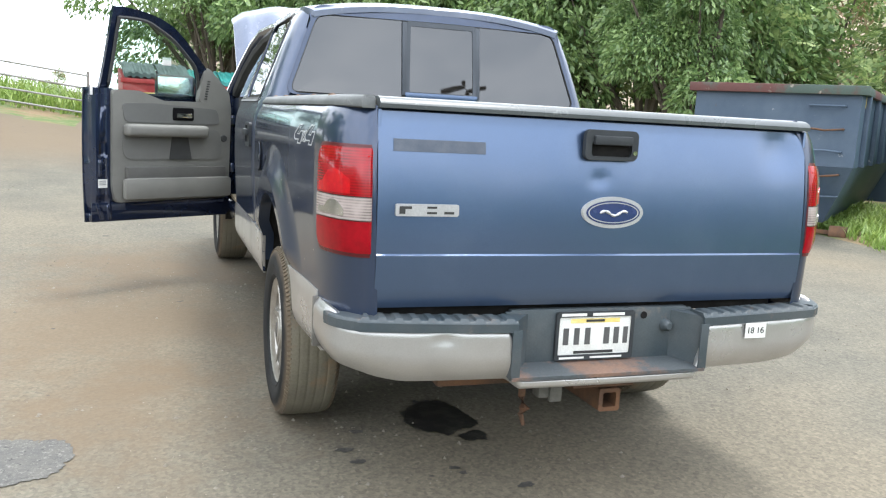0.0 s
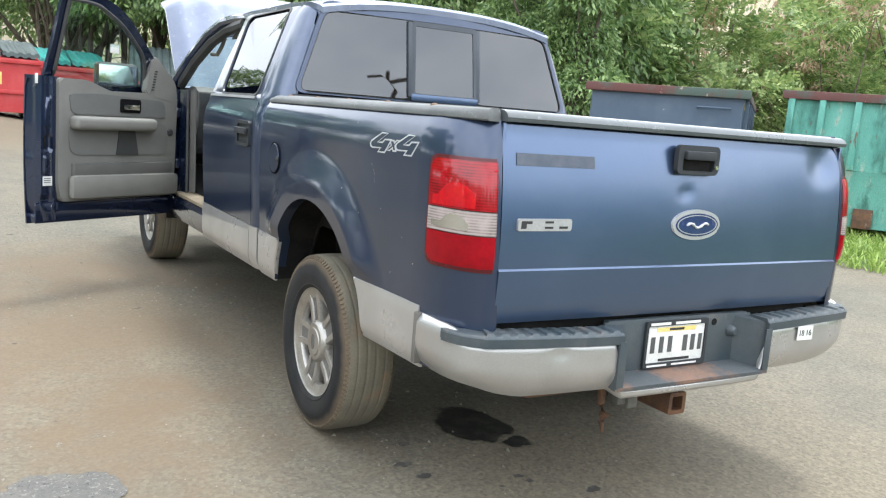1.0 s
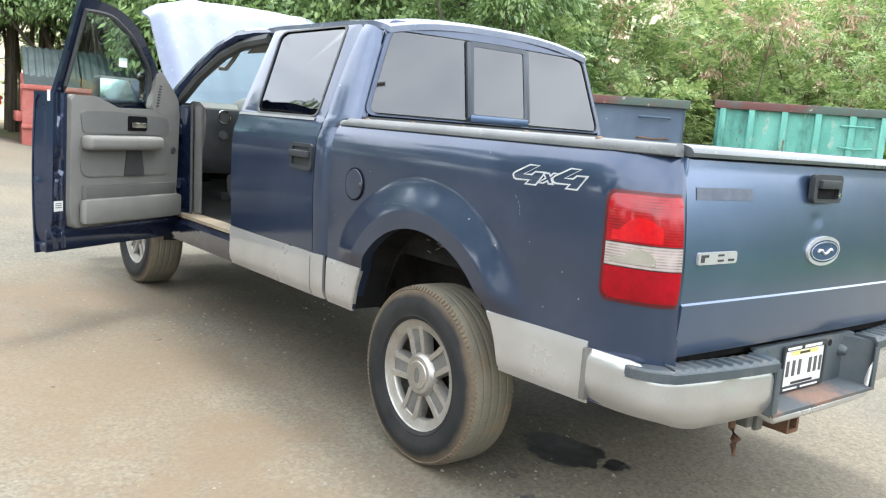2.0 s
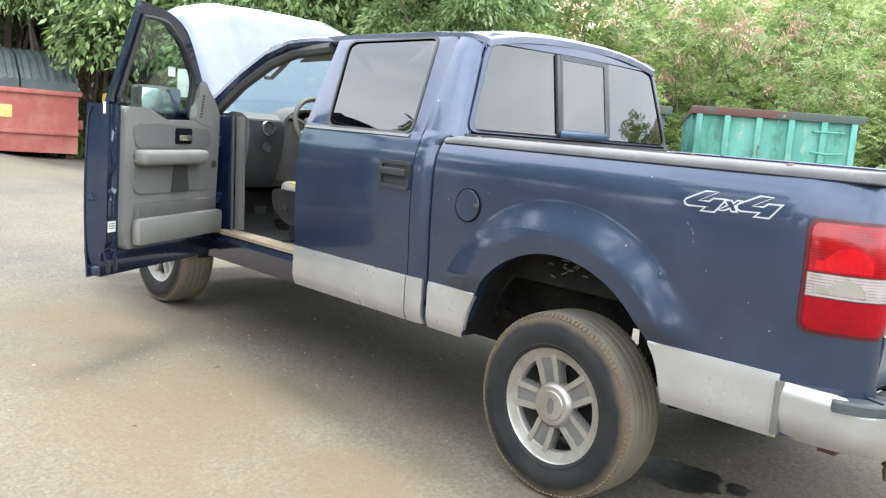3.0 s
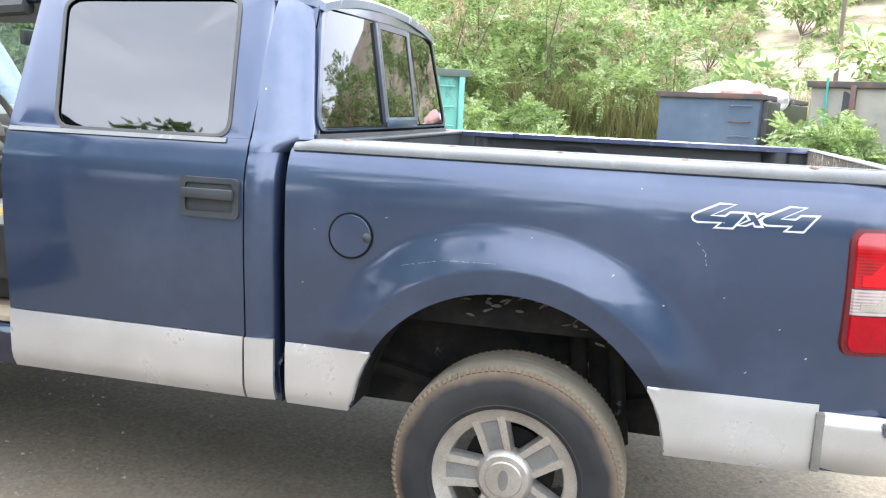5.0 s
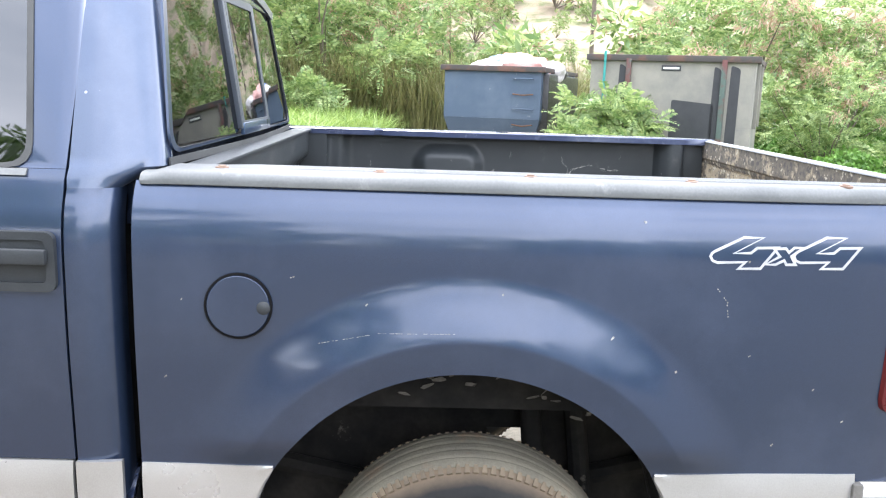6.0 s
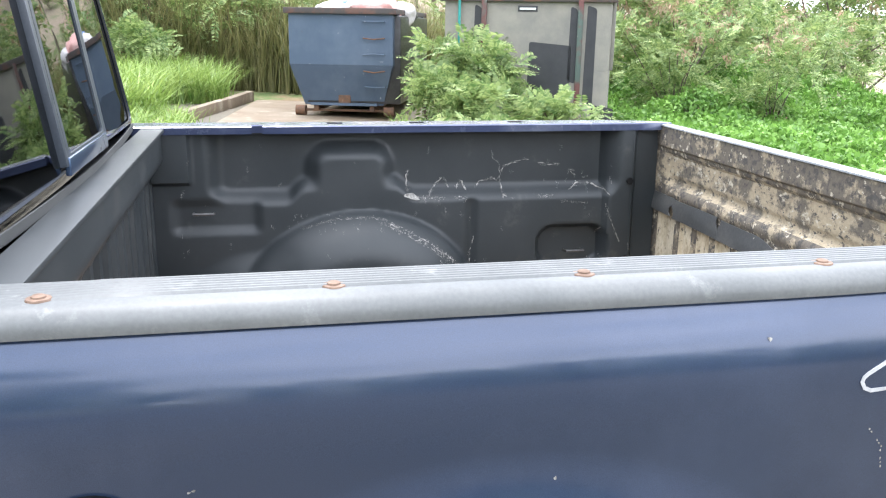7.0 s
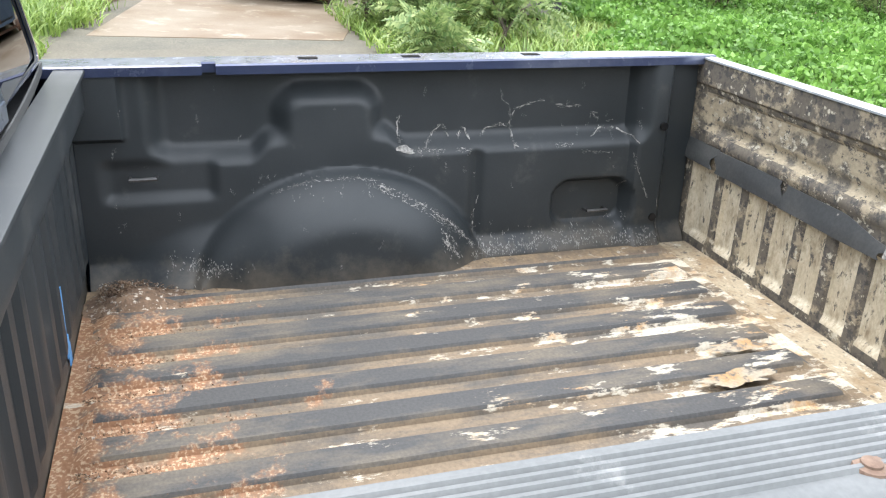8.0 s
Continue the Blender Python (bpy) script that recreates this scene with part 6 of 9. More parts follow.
def wall_with_hole(name, y0, y1, z0, z1, hole, mat, s, parent, label="", zs=None):
    """A side skin between two heights with a rounded opening, following the cab's curve."""
    cy, cz = sum(p[0] for p in hole) / len(hole), sum(p[1] for p in hole) / len(hole)
    n = len(hole)
    outer = []
    for y, z in hole:
        dy, dz = y - cy, z - cz
        t = min(((y1 if dy > 0 else y0) - cy) / dy if abs(dy) > 1e-6 else 9e9, ((z1 if dz > 0 else z0) - cz) / dz if abs(dz) > 1e-6 else 9e9)
        outer.append((cy + dy * t, cz + dz * t))
    for yc, zc in ((y0, z0), (y1, z0), (y0, z1), (y1, z1)):
        k = min(range(n), key=lambda i: (outer[i][0] - yc) ** 2 + (outer[i][1] - zc) ** 2)
        outer[k] = (yc, zc)
    steps = 6
    v, f = [], []
    for q in range(steps + 1):
        t = q / steps
        for (a, b), (c, d) in zip(hole, outer):
            y, z = a + (c - a) * t, b + (d - b) * t
            v.append((s * cab_x(y, z), y, z))
    k = len(v)
    v += [(x - s * 0.02, y, z) for x, y, z in v]
    for q in range(steps):
        for i in range(n):
            j = (i + 1) % n
            a = (q * n + i, q * n + j, q * n + n + j, q * n + n + i)
            f += [a, tuple(k + w for w in reversed(a))]
    for i in range(n):
        j = (i + 1) % n
        f += [(i, j, k + j, k + i), (steps * n + i, steps * n + j, k + steps * n + j, k + steps * n + i)]
    return mesh_part(name, v, f, mat, parent, label, True, 40)


def loft_ring(name, a, b, s, out, mat, parent, label=""):
    """A raised seal between two outlines on the cab's side."""
    n = len(a)
    v = []
    for off, ring in ((0.0, a), (out, a), (out, b), (0.0, b)):
        v += [(s * (cab_x(y, z) + off), y, z) for y, z in ring]
    f = [(q * n + i, q * n + (i + 1) % n, ((q + 1) % 4) * n + (i + 1) % n, ((q + 1) % 4) * n + i) for q in range(4) for i in range(n)]
    return mesh_part(name, v, f, mat, parent, label)


def scale_ring(ring, g):
    cy, cz = sum(p[0] for p in ring) / len(ring), sum(p[1] for p in ring) / len(ring)
    out = []
    for y, z in ring:
        d = Vector((y - cy, z - cz))
        q = d + d.normalized() * g
        out.append((cy + q.x, cz + q.y))
    return out


def rear_door(s):
    thing = empty("rear_door", "closed blue rear door with a tinted window", "")
    thing.parent = truck
    sheet("door_skin", lin(0.918, 1.868, 20), lin(0.768, BELT, 26), lambda y, z: (s * cab_x(y, z), y, z), PAINT_DULL_SHADE, thing, "", (-s * 0.03, 0, 0))
    wall_with_hole("window_frame", 0.918, 1.868, BELT + 0.001, 1.935, WIN, PAINT_DULL_SHADE, s, thing, "blue door frame round the window")
    loft_ring("window_seal", scale_ring(WIN, 0.010), scale_ring(WIN, -0.006), s, 0.004, TRIM_DARK, thing, "black rubber window seal")
    n = len(WIN)
    big = scale_ring(WIN, 0.002)
    bm = bmesh.new()
    cy, cz = sum(p[0] for p in WIN) / n, sum(p[1] for p in WIN) / n
    for off in (0.006, 0.010):
        c = bm.verts.new((s * (cab_x(cy, cz) - off), cy, cz))
        rg = [bm.verts.new((s * (cab_x(y, z) - off), y, z)) for y, z in big]
        for i in range(n):
            bm.faces.new((c, rg[i], rg[(i + 1) % n]))
    gl = part("window_pane", bm, DARK_GLASS, thing, "dark tinted window pane")
    gl.visible_shadow = False
    sheet("belt_strip", lin(1.00, 1.86, 10), lin(1.420, 1.434, 4), lambda y, z: (s * (cab_x(y, z) + 0.005), y, z), RAIL_PLASTIC, thing, "", (-s * 0.01, 0, 0))
    sheet("door_cladding", lin(0.922, 1.864, 20), lin(0, 1, 8), lambda y, r: (s * (side_x(y, 0.545 + 0.22 * r) + 0.010 * (1 if r < 0.9 else 0.4) - 0.012 * (1 - min(1, r / 0.25)) ** 2), y, 0.545 + 0.22 * r), SILVER, thing, "silver-grey lower cladding", (-s * 0.014, 0, 0))
    # handle: cup, surround and pull
    bm = bmesh.new()
    m = Matrix.Translation((s * 0.997, 0, 0)) @ Matrix.Rotation(radians(-90 if s < 0 else 90), 4, "Z") @ XZ
    y0, y1 = ((-1.145, -0.928) if s < 0 else (0.928, 1.145))
    ring_prism(bm, rounded(y0, 1.170, y1, 1.303, 0.02), rounded(y0 + 0.02, 1.19, y1 - 0.02, 1.285, 0.012), m, 0.016)
    h = part("door_handle", bm, BLACK_PLASTIC, thing, "dark plastic door handle")
    boxes("handle_pull", [((s * 1.022, 1.036, 1.250), (0.020, 0.19, 0.034), 0.007)], BLACK_PLASTIC, h)
    boxes("handle_cup", [((s * 0.994, 1.036, 1.237), (0.02, 0.19, 0.11), 0.004)], BLACK_PLASTIC, h)
    return thing


rear_door(-1), rear_door(1)


def back_y(x, z):
    """The cab's back: its window leans forward toward the roof."""
    lean = max(0.0, min(1.0, (z - 1.45) / 0.5))
    return 0.69 + 0.03 * (abs(x) / 0.85) ** 2 + 0.075 * lean + 0.085 * smooth((1.44 - z) / 0.04)


def corner_pt(s, u, z):
    """The corner post turns from the door's side (u = 0) round to the back (u = 1)."""
    yb = back_y(0.84, z) + 0.004
    k = max(0.0, (u - 0.05) / 0.95)
    return (s * (cab_x(0.912, z) - (0.08 if z > 1.40 else 0.055) * (1 - math.sqrt(max(0.0, 1 - k * k)))), 0.912 - (0.912 - yb) * u, z)


# hinge pillar of the open doorway, its rubber seal and the grey trim beside the dashboard
PILLAR = [(-0.930, 2.935), (-0.922, 2.900), (-0.905, 2.860), (-0.893, 2.810), (-0.885, 2.770)]
sheet("hinge_pillar", range(len(PILLAR)), lin(0.70, 1.445, 10), lambda k, z: (PILLAR[k][0], PILLAR[k][1] + 0.06 * (1.445 - z) * (-0.9), z), PAINT_DEEP_SHADE, truck, "dark blue hinge pillar of the open doorway", (0.02, 0.006, 0))
bm = bmesh.new()
tube(bm, [(-0.884, 2.758 - 0.054 * (1.445 - z), z) for z in lin(0.72, 1.45, 9)], 0.011, 8)
part("door_seal", bm, TRIM_DARK, truck, "black rubber door seal")
sheet("pillar_trim", lin(2.675, 2.745, 4), lin(0.735, 1.445, 12), lambda y, z: (-0.872 + 0.016 * smooth((2.72 - y) / 0.05), y - 0.054 * (1.445 - z), z), DASH_GREY, truck, "grey plastic trim inside the doorway", (0.012, 0, 0))
for z in (0.92, 1.28):
    boxes("door_hinge", [((-0.925, 2.885 - 0.054 * (1.445 - z), z), (0.030, 0.050, 0.070), 0.006)], PAINT_DEEP_SHADE, truck)

# rear corner posts of the cab and the rocker below
for s in (-1, 1):
    post = sheet("cab_corner", [0, 0.2, 0.4, 0.55, 0.68, 0.78, 0.86, 0.92, 0.96, 0.985, 1.0], lin(0.56, 1.928, 60), lambda u, z: corner_pt(s, u, z), PAINT_DULL_SHADE, truck, "blue rear corner post of the cab, sky highlight painted above the belt", (-s * 0.03, 0, 0))
    # Above the belt the sky reflection is painted in as a paler blue.
    post.data.materials.append(PAINT_SHEEN)
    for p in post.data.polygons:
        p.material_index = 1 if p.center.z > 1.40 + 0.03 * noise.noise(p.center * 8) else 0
    sheet("corner_cladding", lin(0.812, 0.914, 8), lin(0, 1, 6), lambda y, r: (s * (cab_x(y, 0.545 + 0.22 * r) + 0.010 - 0.012 * (1 - min(1, r / 0.25)) ** 2), y, 0.545 + 0.22 * r), SILVER, truck, "", (-s * 0.014, 0, 0))
    sheet("rocker", lin(0.80, 2.98, 8), lin(0, 1, 8), lambda y, r: (s * (0.955 - 0.03 * (1 - r) ** 2 - 0.06 * max(0, r - 0.75) / 0.25), y, 0.53 + 0.18 * r), PAINT_DEEP_SHADE, truck, "", (-s * 0.05, 0, 0))
    sheet("front_fender", lin(2.90, 3.02, 3) + [3.53 - ARCH_R * math.cos(math.pi * k / 30) for k in range(1, 30)] + lin(4.045, 4.30, 5), lin(0, 1, 16), lambda y, r: (lambda lo: (s * (side_x(y, lo + (1.36 - lo) * r) - 0.13 * smooth((y - 3.95) / 0.45) - 0.03 * smooth((r - 0.9) / 0.1)), y, lo + (1.36 - lo) * r))(arch(y, 3.53, 0.56)), PAINT_DULL_SHADE, truck, "blue front fender", (-s * 0.012, 0, 0))
    ys = [3.53 - 0.53 * math.cos(math.pi * k / 24) for k in range(25)]
    sheet("wheel_housing", ys, lin(0.55, 0.96, 4), lambda y, x: (s * x, y, 0.50 + math.sqrt(max(0, 0.53 ** 2 - (y - 3.53) ** 2)) + 0.002), UNDERBODY, truck, "", (0, 0, 0.01))
    # front pillar and roof rail
    bm = bmesh.new()
    pts = [(s * 0.935, 2.985, 1.44), (s * 0.905, 2.90, 1.545), (s * 0.855, 2.70, 1.70), (s * 0.81, 2.50, 1.825), (s * 0.775, 2.30, 1.893), (s * 0.745, 2.10, 1.910), (s * 0.722, 1.86, 1.908), (s * 0.715, 0.90, 1.908)]
    tube(bm, pts, [0.05, 0.045, 0.042, 0.04, 0.038, 0.032, 0.026, 0.024], 10)
    part("front_pillar", bm, PAINT_DEEP_SHADE, truck, "blue windscreen pillar and roof rail")
    bm = bmesh.new()
    tube(bm, [(s * 0.88, 1.86, 0.70), (s * 0.90, 1.86, 1.40), (s * 0.82, 1.855, 1.65), (s * 0.71, 1.85, 1.90)], 0.04, 8)
    part("middle_pillar", bm, TRIM_DARK, truck)
    bm = bmesh.new()
    tube(bm, [(s * 0.92, 2.93, 0.70), (s * 0.93, 2.95, 1.05), (s * 0.93, 2.97, 1.46)], 0.06, 8)
    part("hinge_pillar", bm, PAINT_DEEP_SHADE, truck, "dark blue hinge pillar")


def roof_z(x, y):
    a = abs(x) / 0.74
    crown = 1.935 + 0.062 * (1 - a ** 2.6)
    front = -0.10 * smooth((y - 1.95) / 0.42) ** 1.4
    back = -0.035 * (1 - math.sqrt(max(0, 1 - max(0, (0.90 - y) / 0.14) ** 2)))
    rib = 0.007 * smooth((math.sin((abs(x) - 0.22) * 2 * math.pi / 0.44) - 0.1) / 0.5) * smooth((y - 0.95) / 0.1) * smooth((2.0 - y) / 0.2)
    return crown + front + back + rib


sheet("roof", lin(-0.755, 0.755, 44), [0.762, 0.766, 0.775, 0.79, 0.81, 0.84, 0.87, 0.90] + lin(0.95, 2.36, 26), lambda x, y: (x * (1 - 0.095 * (1 - math.sqrt(max(0.0, 1 - min(1.0, max(0.0, (0.905 - y) / 0.15)) ** 2)))), y, roof_z(x, y)), PAINT_TOP, truck, "light blue roof", (0, 0, -0.03))
sheet("headliner", lin(-0.72, 0.72, 8), lin(0.85, 2.3, 8), lambda x, y: (x, y, roof_z(x, y) - 0.045), TRIM_GREY, truck, "", (0, 0, -0.01))
bm = bmesh.new()
prism(bm, rounded(-0.16, 0.775, 0.16, 0.825, 0.02), Matrix.Translation((0, 0, 1.93)), 0.045, 0.01)
part("brake_lamp", bm, LENS_RED, truck, "high brake lamp on the roof's rear edge")


SLIDER_GREY = surface("slider_frame_grey", (0.045, 0.055, 0.070), (0.032, 0.040, 0.052), 0.45, 0, 6, 200, 0.05, 0.001)
# rear wall with three panes
BACK = round_poly([(-0.848, 1.470), (0.848, 1.470), (0.70, 1.895), (0.0, 1.912), (-0.70, 1.895)], 0.06, 6)


def back_panel():
    n = len(BACK)
    cx, cz = 0, 1.69
    out = []
    for x, z in BACK:
        if z < 1.56:
            q = (x * 1.03, 1.30) if abs(x) > 0.5 else (x, 1.30)
        else:
            q = (x * 1.01, min(1.945, z + 0.045))
        out.append(q)
    bm = bmesh.new()
    rings = []
    for t in (0, 0.33, 0.66, 1.0):
        rings.append([bm.verts.new((a + (c - a) * t, back_y(a + (c - a) * t, b + (d - b) * t), b + (d - b) * t)) for (a, b), (c, d) in zip(BACK, out)])
    rings.append([bm.verts.new((v.co.x * 1.0, v.co.y + 0.05, v.co.z)) for v in rings[-1]])
    for a, b in zip(rings, rings[1:]):
        for i in range(n):
            bm.faces.new((a[i], a[(i + 1) % n], b[(i + 1) % n], b[i]))
    part("cab_back", bm, PAINT_DULL_SHADE, truck, "blue back panel of the cab")
    sheet("sill_gasket", lin(-0.862, 0.862, 30), [1.31, 1.36, 1.395, 1.41, 1.425, 1.44, 1.458], lambda x, z: (x, back_y(x, z) - 0.005, z), TRIM_DARK, truck, "black weather strip under the rear window", (0, 0.004, 0))
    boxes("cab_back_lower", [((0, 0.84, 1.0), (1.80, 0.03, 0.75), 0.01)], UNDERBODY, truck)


back_panel()
rear_window = empty("rear_window", "three-pane tinted rear window with a sliding middle pane", "")
rear_window.parent = truck


def back_ring(name, a, b, off, mat, lab=""):
    n = len(a)
    v = []
    for o, ring in ((0.0, a), (off, a), (off, b), (0.0, b)):
        v += [(x, back_y(x, z) - o, z) for x, z in ring]
    f = [(q * n + i, q * n + (i + 1) % n, ((q + 1) % 4) * n + (i + 1) % n, ((q + 1) % 4) * n + i) for q in range(4) for i in range(n)]
    return mesh_part(name, v, f, mat, rear_window, lab)


back_ring("window_seal", scale_ring(BACK, 0.010), scale_ring(BACK, -0.014), 0.006, PAINT_DULL_SHADE, "painted window surround")
back_ring("window_rubber", scale_ring(BACK, -0.0145), scale_ring(BACK, -0.019), 0.004, TRIM_DARK, "thin dark rubber")


def back_pane(name, ring, off, mat, lab):
    n = len(ring)
    cx, cz = sum(p[0] for p in ring) / n, sum(p[1] for p in ring) / n
    bm = bmesh.new()
    for o in (off, off - 0.004):
        rs2 = []
        for t in (0.25, 0.5, 0.75, 1.0):
            rs2.append([bm.verts.new((cx + (x - cx) * t, back_y(cx + (x - cx) * t, cz + (z - cz) * t) - o, cz + (z - cz) * t)) for x, z in ring])
        c = bm.verts.new((cx, back_y(cx, cz) - o, cz))
        for i in range(n):
            bm.faces.new((c, rs2[0][i], rs2[0][(i + 1) % n]))
            for a, b in zip(rs2, rs2[1:]):
                bm.faces.new((a[i], a[(i + 1) % n], b[(i + 1) % n], b[i]))
    ob = part(name, bm, mat, rear_window, lab)
    ob.visible_shadow = False
    return ob


for s in (-1, 1):
    ring = round_poly([(s * 0.832, 1.482), (s * 0.205, 1.482), (s * 0.205, 1.893), (s * 0.69, 1.885)][:: 1 if s < 0 else -1], 0.045)
    back_pane("side_pane", ring, -0.002, DARK_GLASS, "dark tinted side pane")
ring = round_poly([(-0.185, 1.515), (0.185, 1.515), (0.180, 1.868), (-0.180, 1.868)], 0.012)
back_pane("sliding_pane", ring, 0.008, DARK_GLASS, "tinted sliding pane")
outer_r = round_poly([(-0.203, 1.490), (0.203, 1.490), (0.200, 1.893), (-0.200, 1.893)], 0.012)
back_ring("slider_surround", outer_r, ring, 0.012, SLIDER_GREY, "grey-blue frame of the sliding pane")
for x in (-0.213, 0.213):
    boxes("window_post", [((x, back_y(x, 1.69) - 0.002, 1.69), (0.026, 0.02, 0.40), 0.004, Matrix.Rotation(radians(-8.5), 4, "X"))], SLIDER_GREY, rear_window)
boxes("slider_sill", [((0, back_y(0, 1.49) - 0.006, 1.492), (0.42, 0.012, 0.036), 0.003)], PAINT_LIT, rear_window, "blue sill under the sliding pane")

# windscreen and cowl
def screen_pt(u, t):
    x = u * (0.86 - 0.13 * t)
    return (x, 3.05 - 0.72 * t - 0.14 * (u * u) * (1 - 0.4 * t) + 0.07, 1.47 + 0.42 * t)


ws = sheet("windscreen", lin(-1, 1, 20), lin(0, 1, 10), screen_pt, CLEAR_GLASS, truck, "clear windscreen", (0, 0.005, 0.004))
ws.visible_shadow = False
sheet("cowl", lin(-0.90, 0.90, 20), lin(3.02, 3.26, 5), lambda x, y: (x, y - 0.12 * (x / 0.9) ** 2, 1.46 - 0.10 * (y - 3.02) / 0.24), BLACK_PLASTIC, truck, "black cowl panel under the windscreen", (0, 0, -0.02))
# engine bay and open hood
boxes("radiator_support", [((0, 4.22, 1.10), (1.62, 0.10, 0.30), 0.03)], UNDERBODY, truck)
boxes("grille", [((0, 4.33, 0.98), (1.5, 0.08, 0.36), 0.03)], CHROME, truck, "chrome grille")
boxes("front_bumper", [((0, 4.40, 0.60), (1.9, 0.16, 0.24), 0.05)], SILVER, truck, "silver front bumper")
boxes("engine_block", [((0, 3.70, 1.0), (0.8, 0.8, 0.34), 0.06)], UNDERBODY, truck)
boxes("firewall", [((0, 3.28, 1.05), (1.7, 0.04, 0.62), 0.01)], UNDERBODY, truck)
HOOD_A = radians(54)


def hood_pt(u, t, off=0.0):
    """u across from -1 to 1, t from the hinge to the nose."""
    wdt = 0.845 + 0.015 * t
    x = u * wdt
    yy = 1.10 * t - 0.10 * (abs(u) ** 3) * t
    zz = 0.055 * (1 - abs(u) ** 2.5) + 0.018 * smooth((abs(u) - 0.42) / 0.12) * smooth((0.8 - abs(u)) / 0.2) - 0.10 * smooth((t - 0.80) / 0.2) ** 2 - 0.05 * smooth((abs(u) - 0.90) / 0.1) + off
    c, s = math.cos(HOOD_A), math.sin(HOOD_A)
    return (x, 3.14 + yy * c - zz * s, 1.40 + yy * s + zz * c)


hood = empty("hood", "raised light blue hood", "")
hood.parent = truck
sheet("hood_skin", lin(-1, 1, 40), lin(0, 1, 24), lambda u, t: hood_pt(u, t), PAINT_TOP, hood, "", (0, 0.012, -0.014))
sheet("hood_frame", lin(-0.96, 0.96, 24), lin(0.03, 0.97, 16), lambda u, t: hood_pt(u, t, -0.05 - 0.02 * math.sin(u * 9) * math.sin(t * 7)), surface("hood_primer", (0.34, 0.38, 0.44), (0.22, 0.26, 0.32), 0.5, 0.1, 4, 90, 0.1), hood, "pressed steel frame under the hood", (0, 0.012, -0.014))

# cabin
sheet("cabin_floor", lin(-0.90, 0.90, 6), lin(0.85, 3.25, 12), lambda x, y: (x, y, 0.685 + 0.22 * smooth((y - 2.85) / 0.45) + 0.06 * smooth((0.14 - abs(x)) / 0.1)), CARPET, truck, "tan carpet on the cabin floor", (0, 0, -0.02))
sheet("sill_plate", lin(1.90, 2.92, 12), lin(0, 1, 5), lambda y, r: (-0.93 + 0.13 * r, y, 0.715 + 0.012 * math.sin(r * 3.1)), surface("dirty_tan_sill", (0.36, 0.30, 0.21), (0.26, 0.21, 0.15), 0.7, 0, 7, 200, 0.2, 0.001), truck, "tan door sill plate", (0, 0, -0.02))
sheet("floor_mat", lin(-0.82, -0.16, 14), lin(2.40, 3.24, 20), lambda x, y: (x, y, 0.70 + 0.22 * smooth((y - 2.80) / 0.45) + 0.006 * noise.noise((x * 9, y * 9, 2))), surface("black_rubber_mat", (0.035, 0.036, 0.036), (0.06, 0.058, 0.053), 0.7, 0, 6, 150, 0.4, 0.003), truck, "dark rubber floor mat", (0, 0, -0.008))
dash = empty("dashboard", "grey dashboard with round vents and a dark instrument hood", "")
dash.parent = truck
prof = [(2.98, 1.44), (2.86, 1.475), (2.74, 1.472), (2.66, 1.44), (2.635, 1.37), (2.66, 1.20), (2.72, 1.05), (2.80, 1.00), (3.10, 1.02), (3.12, 1.40)]
bm = bmesh.new()
n = len(prof)
xs3 = lin(-0.84, 0.84, 15)
rows3 = [[bm.verts.new((x, y + 0.05 * (1 - (x / 0.84) ** 2) * (y > 2.9) - 0.03 * math.exp(-((x + 0.4) / 0.2) ** 2) * (z > 1.3), z)) for y, z in prof] for x in xs3]
for a, b in zip(rows3, rows3[1:]):
    for i in range(n):
        bm.faces.new((a[i], a[(i + 1) % n], b[(i + 1) % n], b[i]))
bm.faces.new(rows3[0])
bm.faces.new(rows3[-1][::-1])
part("dash_body", bm, DASH_GREY, dash)
sheet("dash_panel", lin(-0.838, -0.60, 6), lin(1.0, 1.43, 8), lambda x, z: (x, table(z, [(1.0, 2.765), (1.05, 2.705), (1.20, 2.645), (1.37, 2.62), (1.44, 2.645)]) - 0.012, z), BLACK_PLASTIC, dash, "dark panel round vent and switch", (0, 0.02, 0))
for z, r, mt in ((1.385, 0.045, CHROME), (1.265, 0.032, BLACK_PLASTIC)):
    bm = bmesh.new()
    lathe(bm, [(0, 0.012), (r * 0.75, 0.010), (r * 0.8, 0.022), (r, 0.020), (r * 1.05, 0.0)], 28, Matrix.Translation((-0.725, 2.615, z)) @ XZ)
    o = part("air_vent" if z > 1.3 else "light_switch", bm, mt, dash)
    bm = bmesh.new()
    lathe(bm, [(0, 0.016), (r * 0.74, 0.014), (r * 0.78, 0.0)], 24, Matrix.Translation((-0.725, 2.614, z)) @ XZ)
    part("vent_core", bm, TRIM_DARK, o)
bm = bmesh.new()
prism(bm, round_poly([(2.965, 1.03), (2.90, 1.03), (2.735, 1.20), (2.715, 1.33), (2.75, 1.395), (2.965, 1.395)][::-1], 0.03), Matrix(((0, 0, 1, -0.850), (1, 0, 0, 0), (0, 1, 0, 0), (0, 0, 0, 1))), 0.014, 0.004)
part("dash_end", bm, END_GREY, dash, "grey rounded end cap of the dashboard")
bm = bmesh.new()
arc = [(-0.40 + 0.21 * math.cos(radians(a)), 1.41 + 0.115 * math.sin(radians(a))) for a in lin(-10, 190, 24)]
n = len(arc)
v = [(x, 2.62, z) for x, z in arc] + [(x, 2.80, z + 0.01) for x, z in arc] + [(-0.40 + (x + 0.40) * 0.88, 2.62, 1.41 + (z - 1.41) * 0.85) for x, z in arc] + [(-0.40 + (x + 0.40) * 0.88, 2.74, 1.41 + (z - 1.41) * 0.85) for x, z in arc]
f = []
